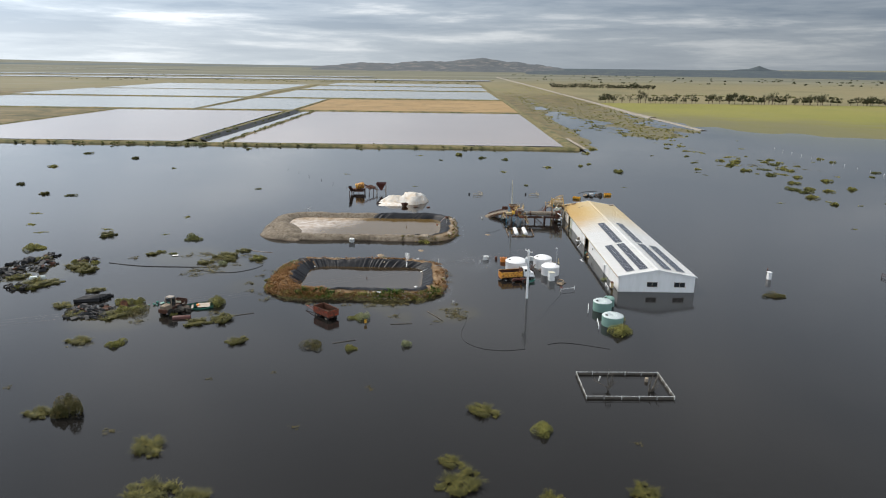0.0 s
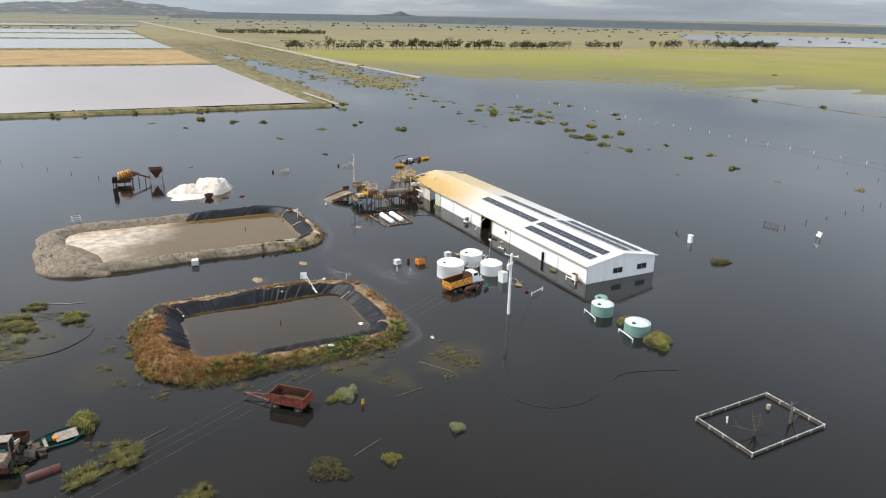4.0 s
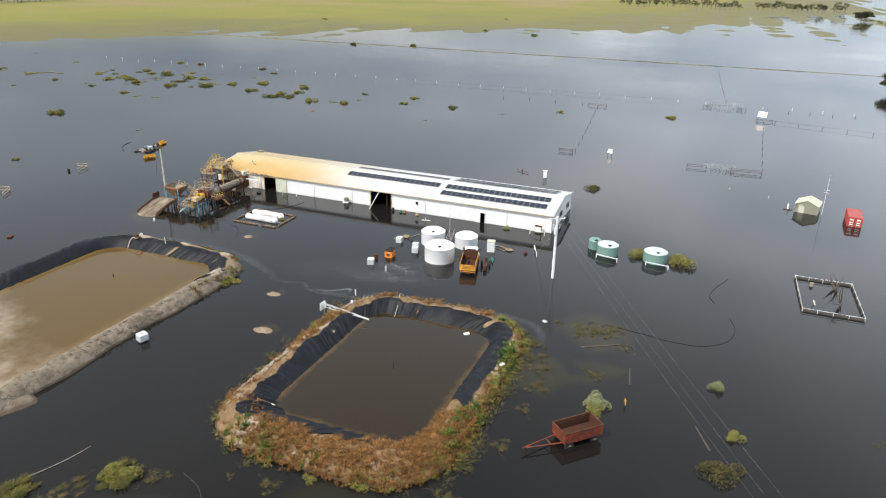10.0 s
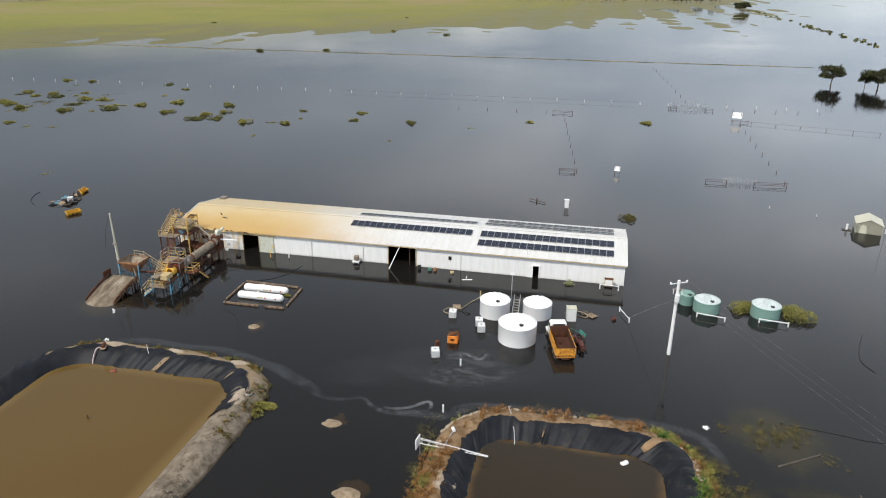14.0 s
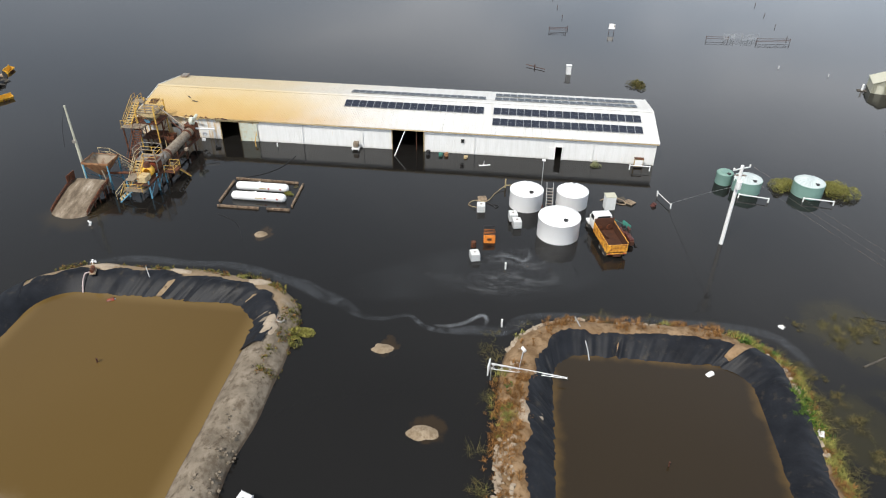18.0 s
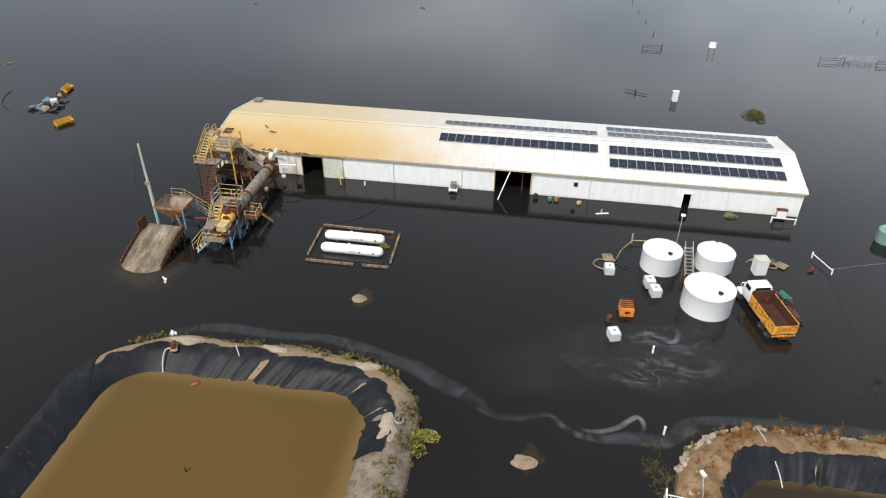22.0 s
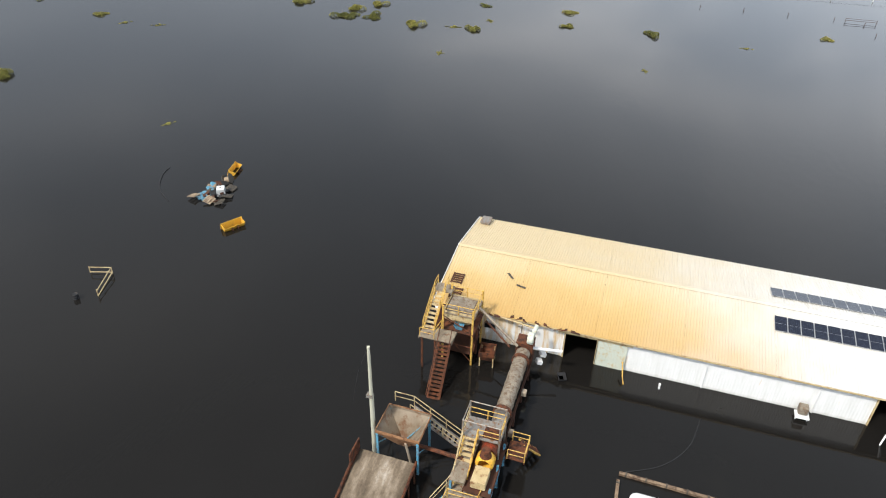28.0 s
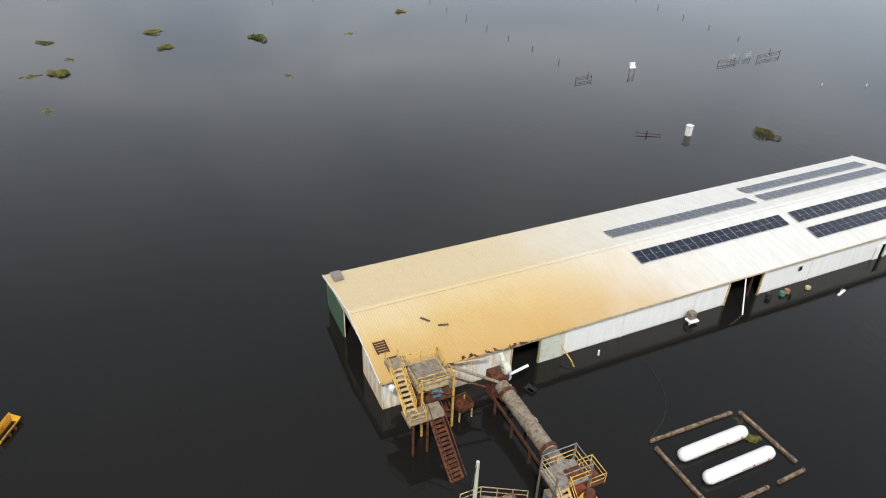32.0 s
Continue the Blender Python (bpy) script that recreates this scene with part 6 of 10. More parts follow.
part("door", box(bm_new(), (-2.24, 0.9, 0.5), (0.05, 1.1, 1.9), bev=0.01), M_BEIGE, HUT, "plain beige door")
t = thing("radio_mast", 69.4, 90.4, 0, 0, "thin white aerial mast beside the hut", "mast")
bm = bm_new(); rod(bm, (0, 0, -0.8), (0.2, 0, 8.3), 0.06, 8, 0.03); part("pole", bm, M_WHITE, t)
for k in (4.6, 5.1):
    bm = bm_new(); rod(bm, (0.1, -0.5, k), (0.1, 0.5, k), 0.025, 6); part("aerial", bm, M_WHITE, t)
t = thing("gas_bottle_stand", 70.3, 96.6, 0, -12, "white gas bottle on a low stand beside the hut", "gas bottle")
bm = bm_new(); rod(bm, (0, 0, 0.1), (0, 0, 1.2), 0.2, 14, 0.17); part("bottle", bm, M_WHITE, t)
bm = bm_new(); box(bm, (0, 0, 0.06), (0.8, 1.5, 0.12)); part("stand", bm, M_DARKWOOD, t)
SC = thing("shipping_container", 66.9, 85.15, -0.05, -3, "red shipping container half under water", "container")
for s in (-1, 1):
    w = corrugated("side_panel", (-3.0, s * 1.22) if s < 0 else (3.0, 1.22), (3.0, s * 1.22) if s < 0 else (-3.0, 1.22), -0.6, lambda u: 1.9, SC, M_REDCONT, 0.28, 0.04)
part("roof_panel", box(bm_new(), (0, 0, 1.93), (6.1, 2.44, 0.06), bev=0.01), M_REDCONT, SC)
part("end_panel", box(bm_new(), (3.02, 0, 0.65), (0.06, 2.44, 2.55)), M_REDCONT, SC)
for s in (-1, 1):
    dr = part("door", box(bm_new(), (-3.02, s * 0.61, 0.65), (0.06, 1.2, 2.5), bev=0.01), M_REDCONT, SC)
    for k in (0.3, 0.9):
        bm = bm_new(); rod(bm, (-3.08, s * k, -0.5), (-3.08, s * k, 1.85), 0.025, 8); part("lock_bar", bm, M_GALV, dr)
    for z_, w_, h_ in ((1.45, 0.7, 0.28), (0.9, 0.5, 0.2), (0.5, 0.6, 0.22)):
        bm = bm_new(); box(bm, (-3.06, s * 0.6, z_), (0.012, w_, h_)); part("plate", bm, M_WHITE, dr, "white marking plate")
for s in (-1, 1):
    for e in (-1, 1):
        part("corner_post", box(bm_new(), (e * 3.0, s * 1.2, 0.65), (0.16, 0.16, 2.6), bev=0.02), M_REDCONT, SC)

# fences, gates and boards far out in the water
def pipe_gate(x, y, rz, w, h, label, bars=3, material=M_DARKRUST, group="cattle rails"):
    t = thing("cattle_gate", x, y, 0, rz, label, "gate", group)
    for s in (-1, 1):
        bm = bm_new(); rod(bm, (s * w / 2, 0, -0.8), (s * w / 2, 0, h + 0.15), 0.05 if material is M_DARKRUST else 0.03); part("post", bm, material, t)
    for k in range(bars):
        bm = bm_new(); z = h * (k + 1) / bars; rod(bm, (-w / 2, 0, z), (w / 2, 0, z), 0.035 if material is M_DARKRUST else 0.018); part("rail", bm, material, t)
    return t


pipe_gate(98.2, 149.2, 93, 3.6, 0.8, "dark steel gate standing alone in the water")
pipe_gate(171.0, 154.5, 90, 6.5, 0.8, "dark steel gate far out in the water", 2)
pipe_gate(96.6, 116.0, 92, 4.5, 0.8, "dark steel rails of a cattle yard", 2)
pipe_gate(96.6, 104.6, 96, 7.0, 0.9, "dark steel rails of a cattle yard")
for k, y_ in enumerate((113.4, 111.6, 109.6, 108.2)):
    pipe_gate(97.6 + 0.9 * (k % 2), y_, 80 + 8 * k, 2.2, 1.1, "grey wire mesh cattle yard panel", 5, M_GALV, "mesh yard panels")
for a in range(12):
    q = 2 * math.pi * a / 12
    pipe_gate(193 + 5.0 * math.cos(q), 112.2 + 6.0 * math.sin(q), math.degrees(q) + 90, 2.9, 1.2, "pale grey panel of a round cattle yard", 5, M_GALV, "round cattle yard panels")
pipe_gate(188.0, 118.0, 90, 2.6, 0.8, "dark rail beside the round yard", 2)
pipe_gate(187.2, 106.2, 90, 2.6, 0.8, "dark rail beside the round yard", 2)
for x_, y_, w_, h_, z_ in ((98.9, 137.7, 1.3, 1.1, 0.8), (169.8, 100.1, 2.8, 1.9, 1.3)):
    t = thing("notice_board", x_, y_, 0, 80, "white notice board on posts in the water", "sign", "white notice boards")
    bm = bm_new(); box(bm, (0, 0.05, z_ + h_ / 2), (w_, 0.05, h_), rx=22, bev=0.01); part("board", bm, M_WHITE, t)
    for s in (-1, 1):
        bm = bm_new(); rod(bm, (s * w_ * 0.4, 0.1, -0.8), (s * w_ * 0.4, 0.1, z_ + h_), 0.05); part("post", bm, M_DARKRUST, t)
pipe_gate(169.2, 99.2, 88, 5.0, 0.7, "dark rail below the notice board", 2)
t = thing("meter_box", 71.3, 147.9, 0, 10, "tall pale service box standing in the water", "service box")
part("body", box(bm_new(), (0, 0, 0.6), (0.75, 0.8, 2.0), bev=0.04), M_WHITE, t)
part("lid", box(bm_new(), (0, 0, 1.64), (0.9, 1.0, 0.08), bev=0.02), M_WHITE, t)
t = thing("stub_rail", 73.6, 153.9, 0, 60, "dark bent rail just above the water", "rail")
bm = bm_new(); rod(bm, (-2.0, 0, 0.2), (2.0, 0, 0.3), 0.06); rod(bm, (0.2, 0, -0.5), (0.2, 0, 0.7), 0.1); part("rail", bm, M_DARKRUST, t)


def post_line(a, b, count, h, material, label, group, r=0.06):
    first = None
    for k in range(count):
        u = k / max(1, count - 1)
        x, y = a[0] + (b[0] - a[0]) * u, a[1] + (b[1] - a[1]) * u
        if first is None:
            first = thing("fence_post", x, y, 0, 0, label, "fence post", group)
            bm = bm_new(); rod(bm, (0, 0, -0.7), (0.02, 0, h), r, 8); part("post", bm, material, first)
            bm = bm_new(); rod(bm, (0.02, 0, h), (0.02, 0, h + 0.03), r * 0.8, 8); part("tip", bm, material, first)
        else:
            copy_thing(first, pose(x + random.uniform(-0.3, 0.3), y, random.uniform(-0.12, 0.08), random.uniform(-4, 4), random.uniform(-4, 4), 0))


WP, DP = "white fence post just above the water", "dark steel fence post just above the water"
post_line((188, 405), (193, 245), 17, 0.95, M_WHITE, WP, "white posts along the fence", 0.10)
post_line((192.5, 236), (195.5, 70), 18, 0.95, M_WHITE, WP, "white posts along the fence", 0.10)
post_line((100, 147), (169, 154), 9, 0.75, M_DARKRUST, DP, "dark posts between the gates")
post_line((99.5, 101.0), (165, 99.6), 8, 0.7, M_DARKRUST, DP, "dark posts to the board")
post_line((168, 96), (160, 62), 6, 0.75, M_DARKRUST, DP, "dark posts beyond the board")
post_line((190, 98), (192, 70), 5, 0.75, M_DARKRUST, DP, "dark posts beyond the yard")
post_line((172, 190), (172, 160), 4, 0.7, M_DARKRUST, DP, "dark posts by the far gate")
post_line((-70, 300), (-38, 256), 6, 0.7, M_DARKRUST, DP, "dark posts towards the salt ponds")
post_line((77, 100), (80, 108), 2, 0.5, M_WHITE, WP, "white posts behind the hut")
post_line((205, 112), (300, 118), 9, 0.7, M_DARKRUST, DP, "dark posts across the flood", 0.07)
post_line((326, 60), (326, 520), 24, 0.9, M_DARKRUST, DP, "dark posts beside the causeway", 0.08)
for a, b in (((192.5, 240, 0.85), (194, 130, 0.85)), ((169, 99.6, 0.7), (160, 62, 0.7))):
    tagged(tube_curve("fence_wire", [a, tuple((p + q) / 2 for p, q in zip(a, b)), b], 0.02, M_DARKRUST), "rusty fence wire just above the water", "wire", "fence wires")

# hoses and logs on the water
tagged(tube_curve("hose", [(3.8, 122.0, 0.03), (3.2, 117.0, 0.03), (2.6, 113.5, 0.03), (3.0, 109.6, 0.03), (5.6, 106.6, 0.03), (9.5, 105.7, 0.03), (13.0, 106.5, 0.02)], 0.035, M_BLACK), "thin dark hose afloat in a long curve", "hose")
tagged(tube_curve("hose", [(17.0, 108.6, 0.02), (19.5, 109.4, 0.04), (23, 108.6, 0.03), (27, 107.0, 0.02)], 0.045, M_BLACK), "black hose afloat near the green tanks", "hose")
tagged(tube_curve("hose", [(24.0, 193.0, 0.03), (25.6, 190.3, 0.03), (28.2, 188.4, 0.03), (31.5, 187.6, 0.02)], 0.04, M_BLACK), "thin black hose afloat by the gas tanks", "hose")
tagged(tube_curve("hose", [(14.8, 192.6, 0.02), (13.6, 190.2, 0.03), (11.8, 188.6, 0.03), (9.6, 187.6, 0.02)], 0.02, M_BLACK), "thin dark hose afloat by the gas tanks", "hose")
tagged(tube_curve("hose", [(-58, 150, 0.03), (-52.5, 147.0, 0.03), (-47.5, 147.0, 0.04), (-43.8, 150.0, 0.03), (-42.5, 153.0, 0.02)], 0.07, M_BLACK), "black pipe afloat near the grass", "hose")
tagged(tube_curve("hose", [(-50.5, 166.5, 0.03), (-46.0, 164.6, 0.05), (-43.0, 164.0, 0.03)], 0.06, M_GREYSTEEL), "grey pipe afloat near the grass", "hose")
tagged(tube_curve("hose", [(-78, 153.0, 0.03), (-69.5, 150.8, 0.06), (-60, 150.6, 0.05), (-52.5, 150.8, 0.03)], 0.09, M_BLACK), "long black pipe afloat in an arc", "hose")
for a, b in (((-3.7, 123.8), (-0.9, 119.3)), ((-10.1, 116.8), (-6.3, 117.3)), ((-19.0, 107.6), (-15.4, 109.2)), ((-41, 119.0), (-36, 121.5))):
    a, b = Vector((*a, 0.0)), Vector((*b, 0.03))
    t = thing("log", a.x, a.y, 0, 0, "waterlogged dark timber pole afloat", "log", "floating timber")
    bm = bm_new(); rod(bm, (0, 0, 0), b - a, 0.11, 8, 0.08); part("stem", bm, M_DARKWOOD, t)
    bm = bm_new(); rod(bm, (b - a) * 0.6, (b - a) * 0.6 + Vector((0.25, 0.2, 0.12)), 0.04, 6, 0.02); part("snag", bm, M_DARKWOOD, t)

M_PALESILT = surface("pale_dried_silt", (0.235, 0.175, 0.11), (0.33, 0.26, 0.18), 0.9, 0.9, 0, 0.4, (0.17, 0.12, 0.07), 0.4, 6.0)
# mounds of silt just above the water
for x_, y_, rx_, ry_ in ((-6.8, 168.1, 1.0, 1.4), (-16.4, 163.0, 1.2, 1.7), (10.9, 185.8, 0.9, 1.1)):
    heap("silt_mound", x_, y_, rx_ * 0.95, ry_ * 0.95, 0.19, M_PALESILT, "small pale silt mound just above the water", "mound", int(x_ * 3), 0.3, 28, 8, 1.6, -0.12, 0.1)["group"] = "silt mounds"


# ---- the salt drying plant ----
def flight(parent, a, b, width, n, m_string, m_tread, name="stair"):
    """A steel stair from a to b: two stringers and n treads. Returns the stair part."""
    a, b = Vector(a), Vector(b)
    d = b - a
    flat = Vector((d.x, d.y, 0)).normalized()
    s = Vector((-flat.y, flat.x, 0)) * width / 2
    bm = bm_new()
    rod(bm, a + s, b + s, 0.09, 6)
    st = part(name, bm, m_string, parent)
    part("stringer", rod(bm_new(), a - s, b - s, 0.09, 6), m_string, st)
    ang = math.degrees(math.atan2(flat.y, flat.x))
    for k in range(n):
        bm = bm_new()
        box(bm, a + d * ((k + 0.5) / n) + Vector((0, 0, 0.06)), (0.27, width, 0.05), ang)
        part("tread", bm, m_tread, st)
    return st


def railing(parent, pts, material, h=1.0, posts=None):
    """A handrail: its top rail, with knee rails and posts under it."""
    pts = [Vector(p) for p in pts]
    bm = bm_new()
    for a, b in zip(pts, pts[1:]):
        rod(bm, a + Vector((0, 0, h)), b + Vector((0, 0, h)), 0.035, 6)
    hr = part("handrail", bm, material, parent)
    for i, (a, b) in enumerate(zip(pts, pts[1:])):
        part("knee_rail", rod(bm_new(), a + Vector((0, 0, h * 0.52)), b + Vector((0, 0, h * 0.52)), 0.03, 6), material, hr)
        n = max(1, int((b - a).length / 1.3))
        for k in range(1 if i else 0, n + 1):
            p = a + (b - a) * (k / n)
            part("post", rod(bm_new(), p, p + Vector((0, 0, h)), 0.04, 6), material, hr)
    return hr


def deck(parent, x0, x1, y0, y1, z, material, name="platform"):
    bm = bm_new()
    box(bm, ((x0 + x1) / 2, (y0 + y1) / 2, z), (x1 - x0, y1 - y0, 0.08))
    for y in (y0, y1):
        box(bm, ((x0 + x1) / 2, y, z - 0.1), (x1 - x0, 0.08, 0.2))
    return part(name, bm, material, parent)


def legs(parent, pts, top, material, r=0.08, name="leg"):
    for p in pts:
        bm = bm_new()
        box(bm, (p[0], p[1], (top - 1.0) / 2), (2 * r, 2 * r, top + 1.0))
        part(name, bm, material, parent)


def braces(parent, pairs, material, r=0.045):
    for a, b in pairs:
        bm = bm_new()
        rod(bm, a, b, r, 6)
        part("brace", bm, material, parent)


def funnel(bm, x0, x1, y0, y1, top, mid, bx, by, low, lip=0.35, thick=0.05):
    """A square hopper, open above: upright rim, sloping sides down to a small outlet. Built with inner faces."""
    def ring_(ax0, ax1, ay0, ay1, z):
        return [bm.verts.new(p) for p in ((ax0, ay0, z), (ax1, ay0, z), (ax1, ay1, z), (ax0, ay1, z))]
    hx, hy = bx / 2, by / 2
    mx, my = (x0 + x1) / 2, (y0 + y1) / 2
    o = [ring_(x0, x1, y0, y1, top), ring_(x0, x1, y0, y1, mid), ring_(mx - hx, mx + hx, my - hy, my + hy, low)]
    t = thick
    i = [ring_(x0 + t, x1 - t, y0 + t, y1 - t, top), ring_(x0 + t, x1 - t, y0 + t, y1 - t, mid), ring_(mx - hx + t, mx + hx - t, my - hy + t, my + hy - t, low + 0.05)]
    for rr, flip in ((o, False), (i, True)):
        for a, b in zip(rr, rr[1:]):
            for k in range(4):
                f = (a[k], a[(k + 1) % 4], b[(k + 1) % 4], b[k])
                bm.faces.new(f[::-1] if not flip else f)
    for k in range(4):
        bm.faces.new((o[0][k], o[0][(k + 1) % 4], i[0][(k + 1) % 4], i[0][k]))
    bm.faces.new(i[2])
    return bm


# loading ramp
RAMP = thing("loading_ramp", 0, 0, 0, 0, "sloping concrete loading ramp with rusty side rails", "ramp")
bm = bm_new()
prof = [(11.6, -0.35), (12.3, 0.12), (14.0, 0.75), (16.2, 1.35), (18.3, 1.65)]
nn = 10
rows_ = []
for x_, z_ in prof:
    rows_.append([bm.verts.new((x_ + ((0.12 * noise.noise((j * 0.9, x_, 0)) - 0.9 * (1 - (j / 5 - 1) ** 2)) if x_ < 13 else 0), 207.9 + 4.5 * j / nn, z_ + 0.04 * noise.noise((x_, j * 0.8, 2)))) for j in range(nn + 1)])
for a, b in zip(rows_, rows_[1:]):
    for j in range(nn):
        bm.faces.new((a[j], b[j], b[j + 1], a[j + 1]))
low = [[bm.verts.new((x_, y_, z_ - 0.35)) for x_, z_ in prof] for y_ in (207.9, 212.4)]
for q, edge in ((0, 0), (1, nn)):
    for k in range(len(prof) - 1):
        f = (rows_[k][edge], rows_[k + 1][edge], low[q][k + 1], low[q][k])
        bm.faces.new(f if q else f[::-1])
bm.faces.new([r_[j] for r_ in (rows_[-1],) for j in range(nn + 1)] + [low[1][-1], low[0][-1]])
part("slab", bm, M_SLAB, RAMP, "brown concrete slab with pale salt streaks", True)
for y_ in (207.85, 212.45):
    bm = bm_new()
    for (xa, za), (xb, zb) in zip(prof[1:], prof[2:]):
        rod(bm, (xa, y_, za + 0.28), (xb, y_, zb + 0.30), 0.09, 6)
    sr = part("side_rail", bm, M_RUST, RAMP, "rusty channel side rail")
    for (xa, za), (xb, zb) in zip(prof[1:], prof[2:]):
        part("lower_rail", rod(bm_new(), (xa, y_, za + 0.02), (xb, y_, zb + 0.04), 0.07, 6), M_RUST, sr)
    for x_ in (13.0, 14.2, 15.4, 16.6, 17.8):
        z_ = float(np.interp(x_, [p[0] for p in prof], [p[1] for p in prof]))
        bm = bm_new(); box(bm, (x_, y_, z_ * 0.5), (0.12, 0.1, z_ + 0.9)); part("post", bm, M_RUST, sr)
bm = bm_new(); box(bm, (17.6, 212.5, 2.2), (1.7, 0.1, 0.9), bev=0.01); part("side_plate", bm, M_RUST, RAMP, "rusty steel side plate")
legs(RAMP, [(15.0, 208.3), (15.0, 212.0), (17.8, 208.3), (17.8, 212.0)], 0.9, M_DARKRUST, 0.1)

M_MUDSTEEL = surface("worn_tan_steel", (0.20, 0.155, 0.105), (0.32, 0.26, 0.19), 0.6, 0.6, 0.1, 0.1, (0.16, 0.08, 0.04), 0.35)
# receiving hopper
HOP = thing("feed_hopper", 0, 0, 0, 0, "large rusty square hopper on blue steel legs", "hopper")
part("bin", funnel(bm_new(), 18.6, 21.5, 207.75, 211.25, 3.75, 3.5, 0.7, 0.7, 1.5), M_HOPRUST, HOP, "rusty square bin with a worn grey inside")
part("lining", funnel(bm_new(), 18.66, 21.44, 207.81, 211.19, 3.66, 3.48, 0.6, 0.6, 1.62, thick=0.02), M_MUDSTEEL, HOP, "worn tan-grey steel lining")
legs(HOP, [(18.7, 207.9), (21.4, 207.9), (18.7, 211.1), (21.4, 211.1)], 3.4, M_BLUE, 0.08)
braces(HOP, [((18.7, 207.9, 2.3), (21.4, 207.9, 0.3)), ((18.7, 211.1, 2.3), (21.4, 211.1, 0.3)), ((18.7, 207.9, 3.2), (20.0, 209.4, 1.7)), ((21.4, 207.9, 3.2), (20.2, 209.4, 1.7)), ((18.7, 211.1, 3.2), (20.0, 209.6, 1.7))], M_BLUE)
flight(HOP, (22.2, 205.6, 0.4), (22.2, 209.6, 2.9), 0.8, 10, M_GREYSTEEL, M_GREYSTEEL)
railing(HOP, [(22.65, 205.6, 0.4), (22.65, 209.6, 2.9), (22.65, 211.2, 2.9)], M_PALEYEL, 1.0)
railing(HOP, [(21.75, 205.6, 0.4), (21.75, 209.6, 2.9)], M_PALEYEL, 1.0)
bm = bm_new(); rod(bm, (20.1, 209.4, 1.6), (19.2, 204.6, 2.5), 0.16, 12); part("screw_conveyor", bm, M_RUST, HOP, "rusty inclined screw conveyor tube")
bm = bm_new(); rod(bm, (19.2, 208.6, 0.2), (19.1, 209.0, 2.6), 0.11, 10); part("pipe", bm, M_MUD, HOP)
t = thing("steel_mast", 19.75, 211.85, 0, 0, "tall pale steel mast with a loose cable", "mast")
bm = bm_new(); rod(bm, (0, 0, -0.8), (-0.1, 0, 6.2), 0.2, 14, 0.17); rod(bm, (-0.1, 0, 6.1), (-0.15, 0, 10.9), 0.14, 12, 0.11); part("pole", bm, M_BEIGE, t)
bm = bm_new(); box(bm, (-0.1, 0.1, 6.1), (0.35, 0.5, 0.3)); part("bracket", bm, M_GREYSTEEL, t)
tube_curve("cable", [(-0.2, 0.1, 10.6), (-0.6, 0.7, 8.6), (-0.8, 1.0, 6.6), (-0.7, 1.2, 5.6)], 0.025, M_BLACK, t)

# burner end with its stairs and cage
BUR = thing("burner_platform", 0, 0, 0, 0, "steel stair and platform round an orange burner housing", "platform")
deck(BUR, 17.2, 21.6, 203.9, 205.0, 2.4, M_DECK)
legs(BUR, [(17.3, 202.0), (17.3, 204.9), (19.5, 202.0), (19.5, 204.9), (21.6, 202.0), (21.6, 204.9)], 2.4, M_BLUE, 0.08)
flight(BUR, (16.2, 205.7, 0.0), (17.1, 204.4, 1.15), 0.9, 4, M_BLUE, M_PALEYEL)
deck(BUR, 16.6, 18.0, 202.6, 205.2, 1.2, M_DECK)
flight(BUR, (17.8, 204.4, 1.25), (20.5, 204.4, 3.6), 0.9, 9, M_YELLOW, M_PALEYEL)
deck(BUR, 20.4, 22.4, 202.2, 205.0, 3.6, M_GREYSTEEL)
railing(BUR, [(16.0, 205.3, 0.1), (16.6, 204.9, 1.2), (16.6, 202.7, 1.2), (18.0, 202.5, 1.2)], M_YELLOW)
railing(BUR, [(16.3, 206.1, 0.1), (17.3, 205.2, 1.2), (17.9, 204.95, 1.3), (20.5, 204.95, 3.6), (22.4, 205.0, 3.6)], M_PALEYEL)
railing(BUR, [(17.9, 203.85, 1.3), (20.5, 203.85, 3.6)], M_YELLOW)
railing(BUR, [(22.4, 205.0, 3.6), (22.4, 202.2, 3.6), (20.4, 202.2, 3.6), (20.4, 203.8, 3.6)], M_YELLOW)
legs(BUR, [(20.4, 202.2), (20.4, 205.0), (22.4, 202.2), (22.4, 205.0)], 5.2, M_GREYSTEEL, 0.06, "cage_post")
braces(BUR, [((17.3, 202.0, 0.4), (19.5, 202.0, 2.2)), ((19.5, 202.0, 0.4), (21.6, 202.0, 2.2)), ((17.3, 204.9, 0.4), (19.5, 204.9, 2.2)), ((19.5, 204.9, 0.4), (21.6, 204.9, 2.2))], M_BLUE, 0.05)
braces(BUR, [((20.4, 202.2, 5.2), (20.4, 205.0, 5.2)), ((22.4, 202.2, 5.2), (22.4, 205.0, 5.2)), ((20.4, 202.2, 5.2), (22.4, 202.2, 5.2)), ((20.4, 205.0, 5.2), (22.4, 205.0, 5.2))], M_GREYSTEEL, 0.04)
deck(BUR, 20.8, 22.6, 200.3, 201.7, 1.9, M_RUST, "side_platform")
railing(BUR, [(20.8, 201.6, 1.9), (20.8, 200.3, 1.9), (22.6, 200.3, 1.9), (22.6, 201.6, 1.9)], M_YELLOW)
flight(BUR, (23.6, 199.7, 0.2), (22.6, 200.9, 1.9), 0.7, 5, M_YELLOW, M_RUST)
deck(BUR, 16.9, 22.2, 201.9, 203.9, 2.0, M_DARKRUST, "base_frame")
